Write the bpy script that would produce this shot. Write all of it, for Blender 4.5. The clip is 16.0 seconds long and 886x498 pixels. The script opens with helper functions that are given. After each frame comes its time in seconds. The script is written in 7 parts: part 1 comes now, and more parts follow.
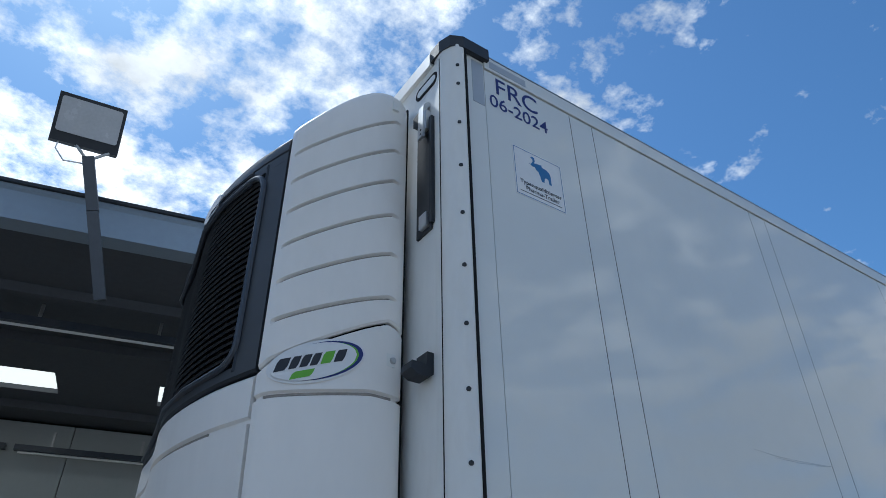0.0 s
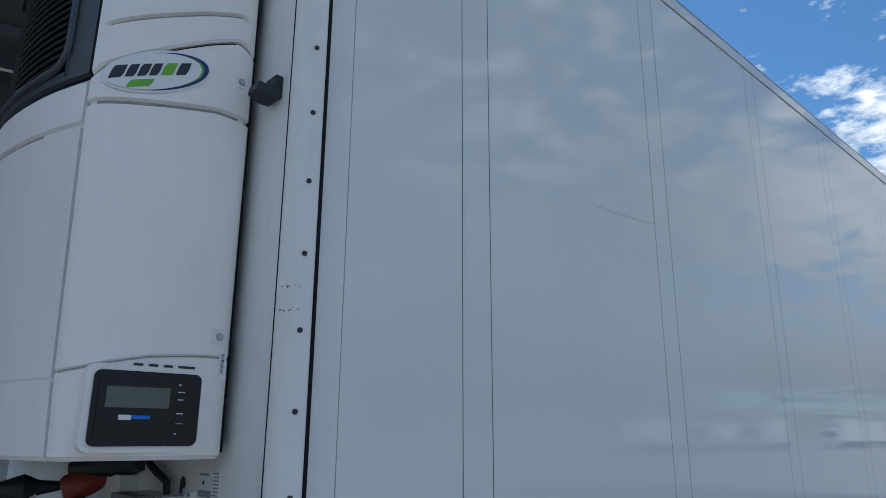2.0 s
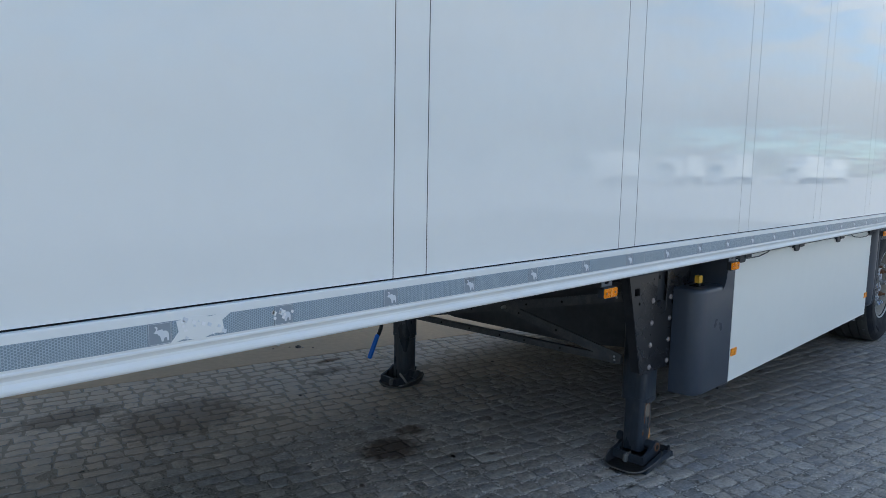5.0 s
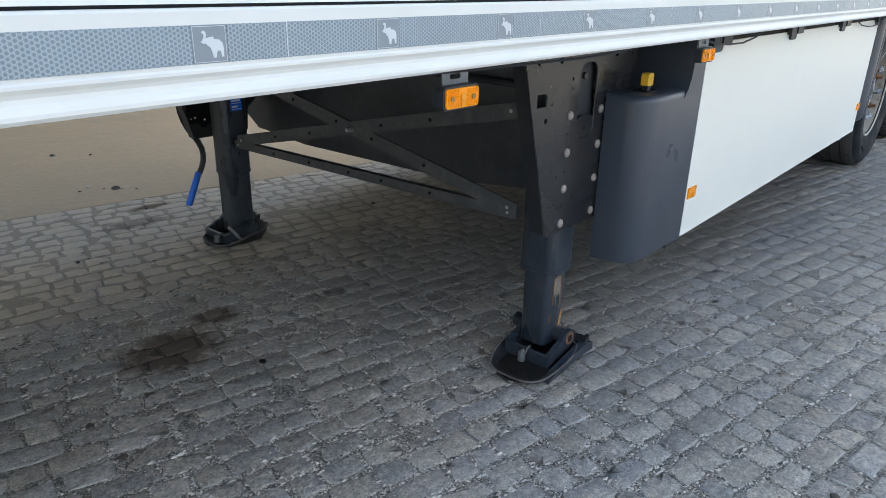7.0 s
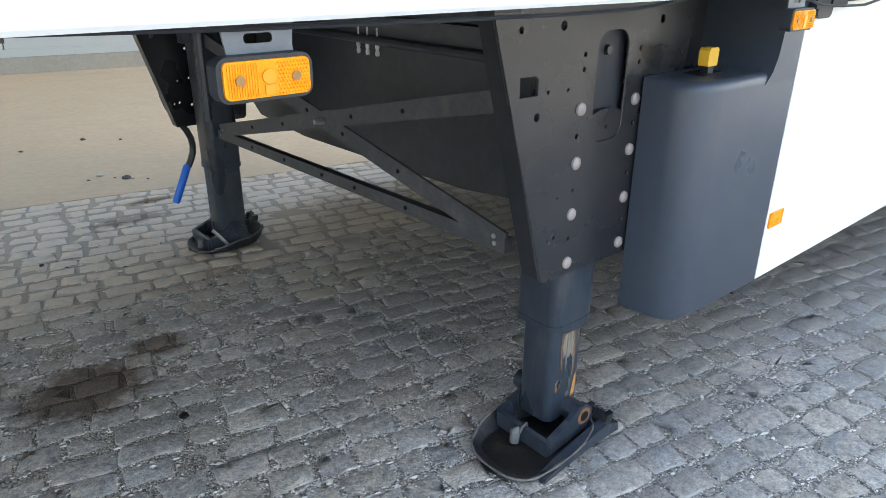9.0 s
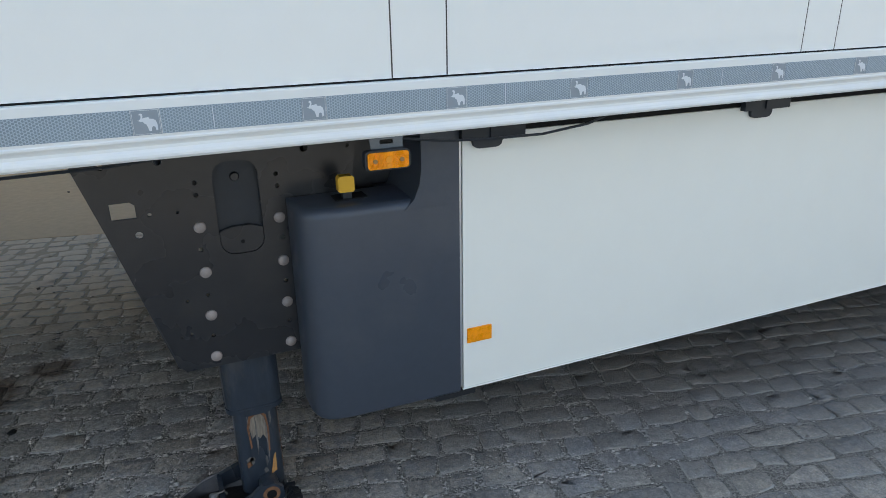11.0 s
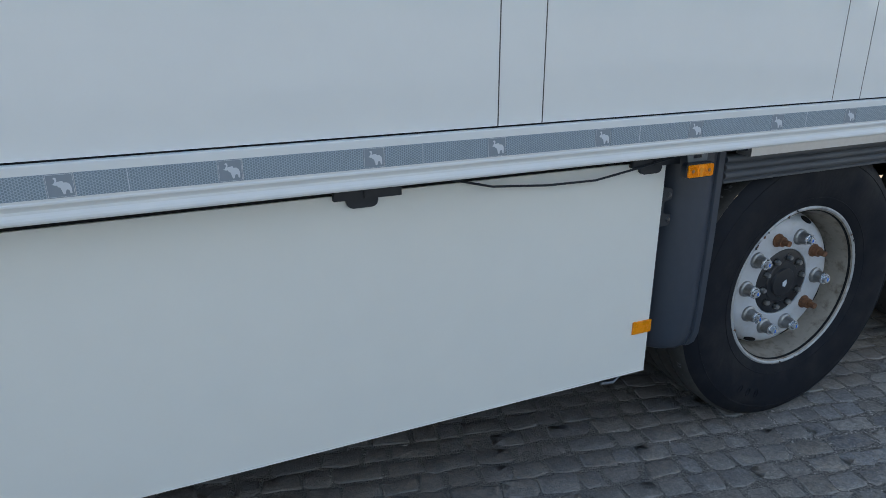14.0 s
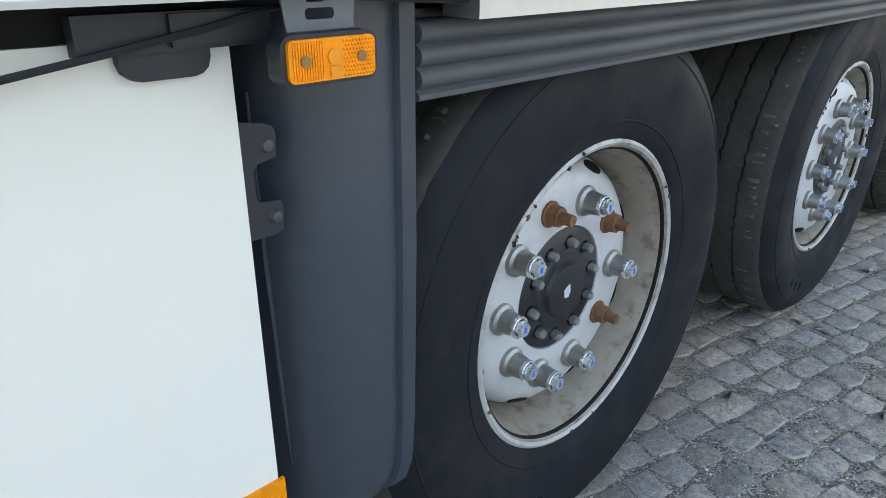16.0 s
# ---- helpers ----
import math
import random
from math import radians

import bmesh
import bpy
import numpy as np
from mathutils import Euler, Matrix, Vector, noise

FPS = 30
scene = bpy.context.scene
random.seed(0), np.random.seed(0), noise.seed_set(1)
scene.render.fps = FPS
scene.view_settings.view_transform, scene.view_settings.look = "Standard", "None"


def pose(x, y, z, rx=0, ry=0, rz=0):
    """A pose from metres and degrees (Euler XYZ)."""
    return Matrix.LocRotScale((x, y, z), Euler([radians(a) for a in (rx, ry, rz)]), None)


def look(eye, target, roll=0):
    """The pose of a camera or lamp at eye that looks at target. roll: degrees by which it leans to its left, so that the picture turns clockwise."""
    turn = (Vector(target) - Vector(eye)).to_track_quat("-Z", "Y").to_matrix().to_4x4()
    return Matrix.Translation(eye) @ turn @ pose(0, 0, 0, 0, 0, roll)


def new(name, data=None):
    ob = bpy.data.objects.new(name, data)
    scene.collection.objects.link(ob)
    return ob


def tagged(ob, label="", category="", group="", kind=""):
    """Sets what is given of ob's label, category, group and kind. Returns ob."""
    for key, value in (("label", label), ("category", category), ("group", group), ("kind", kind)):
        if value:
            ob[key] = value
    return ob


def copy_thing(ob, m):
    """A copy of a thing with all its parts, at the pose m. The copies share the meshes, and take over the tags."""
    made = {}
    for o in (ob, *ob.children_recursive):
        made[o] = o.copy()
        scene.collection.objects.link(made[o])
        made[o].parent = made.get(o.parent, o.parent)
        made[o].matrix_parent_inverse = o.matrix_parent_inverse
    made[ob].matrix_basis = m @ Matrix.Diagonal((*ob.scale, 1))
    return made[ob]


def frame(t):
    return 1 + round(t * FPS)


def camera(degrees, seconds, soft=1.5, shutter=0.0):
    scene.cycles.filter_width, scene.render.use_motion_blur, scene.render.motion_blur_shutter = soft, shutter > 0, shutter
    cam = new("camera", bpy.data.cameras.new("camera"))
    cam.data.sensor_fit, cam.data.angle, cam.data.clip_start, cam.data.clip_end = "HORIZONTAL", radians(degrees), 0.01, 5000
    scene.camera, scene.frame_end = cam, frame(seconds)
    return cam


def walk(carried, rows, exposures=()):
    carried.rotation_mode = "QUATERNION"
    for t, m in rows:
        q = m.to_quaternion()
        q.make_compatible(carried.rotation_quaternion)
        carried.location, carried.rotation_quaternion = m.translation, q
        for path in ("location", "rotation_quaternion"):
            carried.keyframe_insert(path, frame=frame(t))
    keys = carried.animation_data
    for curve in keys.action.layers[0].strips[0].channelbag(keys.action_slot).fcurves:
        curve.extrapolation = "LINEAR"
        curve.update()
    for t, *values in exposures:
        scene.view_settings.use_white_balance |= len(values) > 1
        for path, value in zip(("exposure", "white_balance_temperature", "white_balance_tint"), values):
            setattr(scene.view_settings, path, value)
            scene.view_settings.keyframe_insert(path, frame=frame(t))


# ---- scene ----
cam = camera(66.1, 16.0, 0.6)
PATH = [
    (0, (-0.971, -1.351, 1.825), (-0.033, 0.011, 2.951), -0.8),
    (0.5, (-0.995, -1.377, 1.847), (-0.084, -0.063, 3.048), 0.1),
    (0.8, (-0.966, -1.372, 1.833), (0.058, -0.14, 3.03), 0.4),
    (1, (-0.946, -1.382, 1.815), (0.157, -0.141, 2.93), 0.4),
    (1.2, (-0.914, -1.38, 1.791), (0.249, -0.117, 2.817), 0.3),
    (1.5, (-0.872, -1.403, 1.748), (0.37, -0.073, 2.577), 0.2),
    (2, (-0.844, -1.446, 1.702), (0.475, -0.038, 2.227), 0.3),
    (2.5, (-0.809, -1.507, 1.661), (0.545, -0.068, 1.967), 0.4),
    (2.7, (-0.754, -1.504, 1.646), (0.607, -0.058, 1.882), 0.5),
    (3, (-0.621, -1.46, 1.616), (0.744, -0.013, 1.822), 0.4),
    (3.5, (-0.373, -1.381, 1.57), (1.001, 0.072, 1.605), 0.3),
    (4, (-0.09, -1.455, 1.578), (1.27, 0.009, 1.49), 1.2),
    (6.3, (1.47, -1.111, 1.391), (2.939, 0.145, 0.875), 0.6),
    (6.5, (1.609, -1.017, 1.363), (3.063, 0.224, 0.776), 0.6),
    (7, (1.907, -0.841, 1.26), (3.312, 0.376, 0.522), 1.1),
    (7.5, (2.171, -0.662, 1.097), (3.465, 0.67, 0.355), 0.3),
    (8, (2.284, -0.573, 1.074), (3.567, 0.764, 0.321), 0.7),
    (8.2, (2.314, -0.556, 1.078), (3.597, 0.78, 0.323), 0.7),
    (10.3, (3.341, -1.141, 1.316), (4.225, 0.482, 0.551), -1.0),
    (10.5, (3.444, -1.236, 1.325), (4.286, 0.417, 0.581), -1.0),
    (11, (3.68, -1.41, 1.397), (4.398, 0.317, 0.688), -1.0),
    (11.5, (4.028, -1.475, 1.425), (4.658, 0.315, 0.795), -1.0),
    (12, (4.328, -1.548, 1.44), (4.885, 0.27, 0.819), -1.1),
    (12.5, (4.621, -1.626, 1.462), (5.161, 0.191, 0.823), -0.6),
    (13, (4.942, -1.608, 1.454), (5.55, 0.196, 0.841), -0.9),
    (13.5, (5.322, -1.555, 1.516), (5.994, 0.211, 0.861), -0.7),
    (14, (5.722, -1.486, 1.5), (6.488, 0.236, 0.832), -0.0),
    (14.5, (6.029, -1.306, 1.429), (6.96, 0.337, 0.771), 0.4),
    (15, (6.346, -1.042, 1.397), (7.374, 0.533, 0.716), 0.4),
    (15.5, (6.671, -0.786, 1.285), (7.846, 0.657, 0.553), 1.0),
    (16, (6.834, -0.524, 1.14), (8.125, 0.776, 0.337), 0.5),
]
EXPOSE = [(0, 0.14, 5570, 5.5), (0.5, -0.34, 5490, 5.5), (1, -0.41, 5470, 5.5), (1.5, -0.09, 5590, 5.5), (2.5, 0.31, 5720, 5.5), (3, 0.37, 5770, 5.5), (3.5, 0.61, 5820, 5.5), (4.2, 0.96, 5970, 5.5), (6.3, 1.58, 6520, 8.5), (7, 2.10, 7070, 8.5), (7.5, 2.57, 7220, 8.5), (8.2, 3.22, 7120, 8.5), (10.3, 2.01, 6910, 6.5), (12, 1.42, 6850, 6.5), (12.5, 1.40, 6850, 6.5), (13, 1.35, 6600, 6.5), (14, 1.07, 6400, 6.5), (15, 1.43, 6750, 6.5), (15.5, 1.60, 6750, 6.5), (16, 2.13, 7050, 6.5)]
walk(cam, [(t, look(eye, target, roll)) for t, eye, target, roll in PATH], EXPOSE)

# ---- world, sun, exposure ----
SUN_DIR = Vector((-0.06, 0.53, 0.85)).normalized()
sun = new("sun", bpy.data.lights.new("sun", "SUN"))
sun.data.energy, sun.data.angle, sun.data.color = 2.6, radians(1.5), (1.0, 0.95, 0.88)
sun.matrix_world = look(SUN_DIR * 50, (0, 0, 0))

world = bpy.data.worlds.new("sky")
scene.world = world
world.use_nodes = True
wn, wl = world.node_tree.nodes, world.node_tree.links
wn.clear()
w_out = wn.new("ShaderNodeOutputWorld")
w_bg = wn.new("ShaderNodeBackground")
w_sky = wn.new("ShaderNodeTexSky")
w_sky.sky_type, w_sky.sun_disc = "NISHITA", False
w_sky.sun_elevation, w_sky.sun_rotation = radians(58), radians(-6)
w_sky.air_density, w_sky.dust_density, w_sky.ozone_density = 1.0, 0.4, 2.0
w_co = wn.new("ShaderNodeTexCoord")
w_sep = wn.new("ShaderNodeSeparateXYZ")
wl.new(w_co.outputs["Generated"], w_sep.inputs[0])


def wmath(op, a, b=None, clamp=False):
    n = wn.new("ShaderNodeMath")
    n.operation, n.use_clamp = op, clamp
    for i, v in enumerate((a, b)):
        if v is None:
            continue
        if isinstance(v, (int, float)):
            n.inputs[i].default_value = v
        else:
            wl.new(v, n.inputs[i])
    return n.outputs[0]


# a flat cloud deck: the direction divided by its height
w_h = wmath("ADD", wmath("MAXIMUM", w_sep.outputs[2], 0.0), 0.12)
w_cmb = wn.new("ShaderNodeCombineXYZ")
wl.new(wmath("DIVIDE", w_sep.outputs[0], w_h), w_cmb.inputs[0])
wl.new(wmath("DIVIDE", w_sep.outputs[1], w_h), w_cmb.inputs[1])


def wnoise(scale, detail, rough, offset):
    mp = wn.new("ShaderNodeMapping")
    mp.inputs["Location"].default_value = offset
    wl.new(w_cmb.outputs[0], mp.inputs[0])
    n = wn.new("ShaderNodeTexNoise")
    n.inputs["Scale"].default_value, n.inputs["Detail"].default_value, n.inputs["Roughness"].default_value = scale, detail, rough
    wl.new(mp.outputs[0], n.inputs["Vector"])
    return n.outputs["Fac"]


def wramp(v, a, b, lo=0.0, hi=1.0):
    n = wn.new("ShaderNodeMapRange")
    n.inputs[3].default_value, n.inputs[4].default_value = lo, hi
    n.inputs[1].default_value, n.inputs[2].default_value = a, b
    wl.new(v, n.inputs[0])
    return n.outputs[0]


w_large = wnoise(0.55, 2, 0.5, (0.35, 0.15, 0))
w_mass_n = wn.new("ShaderNodeTexNoise")
w_mass_n.inputs["Scale"].default_value, w_mass_n.inputs["Detail"].default_value, w_mass_n.inputs["Roughness"].default_value = 2.6, 6, 0.5
wl.new(w_co.outputs["Generated"], w_mass_n.inputs["Vector"])
w_mass = w_mass_n.outputs["Fac"]
w_fluff = wnoise(11.0, 6, 0.65, (7.3, 2.2, 0))
w_small = wnoise(5.5, 8, 0.62, (3.1, 1.7, 0))
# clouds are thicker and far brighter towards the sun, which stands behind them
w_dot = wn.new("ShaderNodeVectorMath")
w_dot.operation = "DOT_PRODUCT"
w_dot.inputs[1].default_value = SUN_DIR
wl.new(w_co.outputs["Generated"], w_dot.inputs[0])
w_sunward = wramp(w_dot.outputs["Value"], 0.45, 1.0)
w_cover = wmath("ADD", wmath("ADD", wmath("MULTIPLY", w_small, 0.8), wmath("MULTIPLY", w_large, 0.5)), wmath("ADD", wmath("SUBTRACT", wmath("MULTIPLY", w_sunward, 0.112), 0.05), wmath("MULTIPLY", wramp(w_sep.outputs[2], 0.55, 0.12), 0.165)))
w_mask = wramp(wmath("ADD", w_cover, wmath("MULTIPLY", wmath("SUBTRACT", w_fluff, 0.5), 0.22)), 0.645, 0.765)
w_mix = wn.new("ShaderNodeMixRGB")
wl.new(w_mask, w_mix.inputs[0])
w_tint = wn.new("ShaderNodeMixRGB")
w_tint.blend_type, w_tint.inputs[0].default_value = "MULTIPLY", 1.0
w_tint.inputs[2].default_value = (0.69, 0.915, 1.03, 1)
wl.new(w_sky.outputs[0], w_tint.inputs[1])
wl.new(w_tint.outputs[0], w_mix.inputs[1])
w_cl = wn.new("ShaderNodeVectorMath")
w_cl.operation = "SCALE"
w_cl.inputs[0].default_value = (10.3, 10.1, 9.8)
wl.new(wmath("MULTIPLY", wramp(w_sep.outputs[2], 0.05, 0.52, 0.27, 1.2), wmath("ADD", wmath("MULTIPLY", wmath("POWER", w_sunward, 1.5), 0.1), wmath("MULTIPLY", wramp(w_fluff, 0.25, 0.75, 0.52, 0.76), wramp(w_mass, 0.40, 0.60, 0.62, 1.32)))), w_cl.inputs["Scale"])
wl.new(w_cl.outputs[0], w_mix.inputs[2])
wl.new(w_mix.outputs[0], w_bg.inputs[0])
w_bg.inputs[1].default_value = 0.11
wl.new(w_bg.outputs[0], w_out.inputs[0])


# ---- materials ----
def mat(name, col, rough=0.5, metal=0.0, var=0.12, scale=6.0, bump=0.0, bscale=60.0, dirt=None, dscale=2.0, damount=0.3,
        spec=0.5, rvar=0.1, coat=0.0, obrand=0.0, stretch=(1, 1, 1)):
    """A surface with grain and stains at two scales, in metres."""
    m = bpy.data.materials.new(name)
    m.use_nodes = True
    n, l = m.node_tree.nodes, m.node_tree.links
    b = n["Principled BSDF"]
    co = n.new("ShaderNodeTexCoord")
    mp = n.new("ShaderNodeMapping")
    mp.inputs["Scale"].default_value = stretch
    l.new(co.outputs["Object"], mp.inputs[0])

    def nz(s, d=4, r=0.55):
        t = n.new("ShaderNodeTexNoise")
        t.inputs["Scale"].default_value, t.inputs["Detail"].default_value, t.inputs["Roughness"].default_value = s, d, r
        l.new(mp.outputs[0], t.inputs["Vector"])
        return t.outputs["Fac"]
    fine, broad = nz(scale * 8), nz(scale)
    ramp = n.new("ShaderNodeMapRange")
    ramp.inputs[1].default_value, ramp.inputs[2].default_value = 0.25, 0.75
    ramp.inputs[3].default_value, ramp.inputs[4].default_value = 1 - var, 1 + var
    add = n.new("ShaderNodeMath")
    add.operation = "ADD"
    half = n.new("ShaderNodeMath")
    half.operation, half.inputs[1].default_value = "MULTIPLY", 0.5
    l.new(fine, add.inputs[0]), l.new(broad, add.inputs[1]), l.new(add.outputs[0], half.inputs[0])
    l.new(half.outputs[0], ramp.inputs[0])
    mul = n.new("ShaderNodeVectorMath")
    mul.operation = "SCALE"
    mul.inputs[0].default_value = col
    l.new(ramp.outputs[0], mul.inputs["Scale"])
    last = mul.outputs[0]
    if obrand:
        oi = n.new("ShaderNodeObjectInfo")
        geo = n.new("ShaderNodeNewGeometry")
        sm = n.new("ShaderNodeMath")
        sm.operation = "ADD"
        l.new(oi.outputs["Random"], sm.inputs[0]), l.new(geo.outputs["Random Per Island"], sm.inputs[1])
        fr = n.new("ShaderNodeMath")
        fr.operation = "FRACT"
        l.new(sm.outputs[0], fr.inputs[0])
        rr = n.new("ShaderNodeMapRange")
        rr.inputs[3].default_value, rr.inputs[4].default_value = 1 - obrand, 1 + obrand
        l.new(fr.outputs[0], rr.inputs[0])
        m2 = n.new("ShaderNodeVectorMath")
        m2.operation = "SCALE"
        l.new(last, m2.inputs[0]), l.new(rr.outputs[0], m2.inputs["Scale"])
        last = m2.outputs[0]
    if dirt:
        dn = nz(dscale, 6, 0.65)
        dr = n.new("ShaderNodeMapRange")
        dr.inputs[1].default_value, dr.inputs[2].default_value = 0.5, 0.72
        dr.inputs[4].default_value = damount
        l.new(dn, dr.inputs[0])
        mx = n.new("ShaderNodeMixRGB")
        l.new(dr.outputs[0], mx.inputs[0]), l.new(last, mx.inputs[1])
        mx.inputs[2].default_value = (*dirt, 1)
        last = mx.outputs[0]
    l.new(last, b.inputs["Base Color"])
    rg = n.new("ShaderNodeMapRange")
    rg.inputs[1].default_value, rg.inputs[2].default_value = 0.3, 0.7
    rg.inputs[3].default_value, rg.inputs[4].default_value = max(0.02, rough - rvar * rough), min(1, rough + rvar)
    l.new(broad, rg.inputs[0]), l.new(rg.outputs[0], b.inputs["Roughness"])
    b.inputs["Metallic"].default_value = metal
    b.inputs["Specular IOR Level"].default_value = spec
    b.inputs["Coat Weight"].default_value = coat
    b.inputs["Coat Roughness"].default_value = 0.05
    if bump:
        bp = n.new("ShaderNodeBump")
        bp.inputs["Strength"].default_value, bp.inputs["Distance"].default_value = bump, 0.004
        l.new(nz(bscale, 5, 0.6), bp.inputs["Height"]), l.new(bp.outputs[0], b.inputs["Normal"])
    return m


M = {}
M["darkgrey"] = mat("dark_anthracite_plastic", (0.028, 0.032, 0.038), 0.42, var=0.12, scale=5)
M["panel"] = mat("glossy_white_panel", (0.76, 0.77, 0.745), 0.018, var=0.02, scale=1.5, bump=0.007, bscale=1.6, spec=0.5, rvar=0.05)
M["white"] = mat("white_paint", (0.76, 0.77, 0.75), 0.35, var=0.03, scale=3, dirt=(0.5, 0.48, 0.42), dscale=3.0, damount=0.18)
M["skirt"] = mat("white_skirt", (0.79, 0.79, 0.735), 0.42, var=0.02, scale=1.2)
M["cover"] = mat("cream_white_plastic", (0.88, 0.845, 0.80), 0.38, var=0.03, scale=3, dirt=(0.5, 0.47, 0.4), dscale=2.5, damount=0.15, stretch=(1, 1, 0.4))
M["groovedirt"] = mat("groove_dirt", (0.30, 0.27, 0.24), 0.8, var=0.4, scale=12)
M["grime"] = mat("white_paint_grimy", (0.82, 0.81, 0.775), 0.42, var=0.04, scale=4, dirt=(0.5, 0.45, 0.36), dscale=5, damount=0.22, stretch=(1, 1, 0.35))
M["seal"] = mat("black_seal", (0.006, 0.006, 0.0065), 0.7, var=0.2, spec=0.25)
M["joint"] = mat("dark_panel_joint", (0.035, 0.032, 0.030), 0.6, var=0.3, scale=6, dirt=(0.12, 0.10, 0.08), dscale=4, damount=0.6, stretch=(1, 1, 0.2))
M["foilpale"] = mat("pale_grey_foil", (0.42, 0.45, 0.49), 0.35, 0.1, var=0.05)
M["black"] = mat("black_steel", (0.017, 0.0185, 0.022), 0.33, var=0.25, scale=5, dirt=(0.07, 0.065, 0.06), dscale=4, damount=0.5, bump=0.08, bscale=40)
M["plate"] = mat("satin_black_plate", (0.017, 0.0175, 0.020), 0.25, var=0.12, scale=4, spec=0.55, dirt=(0.045, 0.04, 0.036), dscale=4, damount=0.35, bump=0.02, bscale=30)
M["blackplastic"] = mat("black_plastic", (0.018, 0.0215, 0.028), 0.5, var=0.15, scale=8)
M["beam"] = mat("dusty_anthracite_plastic", (0.075, 0.080, 0.088), 0.55, var=0.15, scale=6, dirt=(0.14, 0.14, 0.135), dscale=7, damount=0.5, stretch=(0.3, 1, 1))
M["under"] = mat("dusty_black_underbody", (0.045, 0.049, 0.057), 0.36, var=0.25, scale=3, dirt=(0.09, 0.09, 0.092), dscale=3, damount=0.5, bump=0.05, bscale=30)
M["brace"] = mat("grey_black_bar", (0.075, 0.077, 0.082), 0.5, 0.3, var=0.3, scale=9, dirt=(0.16, 0.15, 0.14), dscale=16, damount=0.5)
M["grey"] = mat("anthracite_plastic", (0.046, 0.056, 0.074), 0.30, var=0.1, scale=5, dirt=(0.12, 0.12, 0.12), dscale=3, damount=0.25, bump=0.05, bscale=160)
M["alu"] = mat("aluminium", (0.62, 0.63, 0.64), 0.35, 0.9, var=0.08, scale=8)
M["steel"] = mat("galvanised_steel", (0.5, 0.5, 0.5), 0.38, 0.85, var=0.15, scale=14)
M["chrome"] = mat("bright_nut_metal", (0.80, 0.82, 0.84), 0.22, 0.8, var=0.1, scale=20)
M["nut"] = mat("nut_cover_metal", (0.36, 0.36, 0.35), 0.34, 0.75, var=0.2, scale=20, dirt=(0.15, 0.13, 0.1), dscale=25, damount=0.6)
M["boltm"] = mat("dull_zinc_bolt", (0.30, 0.255, 0.235), 0.5, 0.2, var=0.2, scale=30)
M["rust"] = mat("rusty_steel", (0.19, 0.088, 0.042), 0.85, var=0.4, scale=30, bump=0.5, bscale=200, dirt=(0.05, 0.036, 0.028), dscale=40, damount=0.75)
M["rim"] = mat("silver_rim_paint", (0.57, 0.59, 0.615), 0.38, 0.1, var=0.06, scale=6, dirt=(0.25, 0.2, 0.15), dscale=9, damount=0.35)
M["rimdirty"] = mat("dirty_rim", (0.29, 0.26, 0.215), 0.55, 0.0, var=0.15, scale=8, dirt=(0.09, 0.062, 0.04), dscale=22, damount=0.85)
M["rimedge"] = mat("worn_rim_edge", (0.47, 0.475, 0.47), 0.42, 0.15, var=0.12, scale=9, dirt=(0.10, 0.075, 0.055), dscale=13, damount=0.85)
M["scuff"] = mat("scuffed_grey_rubber", (0.13, 0.128, 0.125), 0.9, var=0.5, scale=20, dirt=(0.03, 0.03, 0.032), dscale=18, damount=0.8, bump=0.5, bscale=150)
M["tyre"] = mat("tyre_rubber", (0.0062, 0.0078, 0.0125), 0.66, var=0.3, scale=5, dirt=(0.03, 0.029, 0.028), dscale=7, damount=0.5, bump=0.22, bscale=55, spec=0.3, rvar=0.25)
M["tread"] = mat("worn_tread_rubber", (0.05, 0.048, 0.044), 0.85, var=0.4, scale=9, dirt=(0.09, 0.085, 0.075), dscale=12, damount=0.6, bump=0.3, bscale=120)
M["amber"] = mat("amber_lens", (0.93, 0.30, 0.003), 0.25, var=0.3, scale=60, bump=0.3, bscale=500, spec=0.3)
M["yellow"] = mat("yellow_plastic", (0.75, 0.42, 0.03), 0.4, var=0.05)
M["blue"] = mat("blue_plastic", (0.01, 0.16, 0.72), 0.4, var=0.1)
M["navy"] = mat("navy_print", (0.01, 0.02, 0.16), 0.35, var=0.05)
M["elephblue"] = mat("blue_print", (0.03, 0.16, 0.38), 0.35, var=0.05)
M["red"] = mat("red_print", (0.55, 0.03, 0.03), 0.4, var=0.1)
M["redplastic"] = mat("dull_red_plastic", (0.22, 0.03, 0.018), 0.5, var=0.2)
M["print"] = mat("dark_print", (0.02, 0.022, 0.03), 0.4, var=0.05)
M["green"] = mat("green_print", (0.16, 0.45, 0.03), 0.4, var=0.05)
M["label"] = mat("white_label", (0.8, 0.8, 0.8), 0.4, var=0.04)
M["greytape"] = mat("grey_foil", (0.24, 0.285, 0.33), 0.3, 0.2, var=0.08)
M["eleph"] = mat("pale_foil", (0.62, 0.66, 0.7), 0.35, 0.1, var=0.04)
M["gloss"] = mat("gloss_black_plastic", (0.006, 0.007, 0.010), 0.22, var=0.1, spec=0.35)
M["screen"] = mat("lcd_screen", (0.10, 0.12, 0.10), 0.15, var=0.1)
M["glass"] = mat("floodlight_glass", (0.48, 0.49, 0.51), 0.2, var=0.1)
M["slurry"] = mat("dried_pale_slurry", (0.38, 0.36, 0.325), 0.85, var=0.45, scale=9, dirt=(0.2, 0.19, 0.18), dscale=14, damount=0.8, bump=0.4, bscale=120)
M["grit"] = mat("stone_grit", (0.39, 0.36, 0.32), 0.6, var=0.3, scale=30, obrand=0.9)
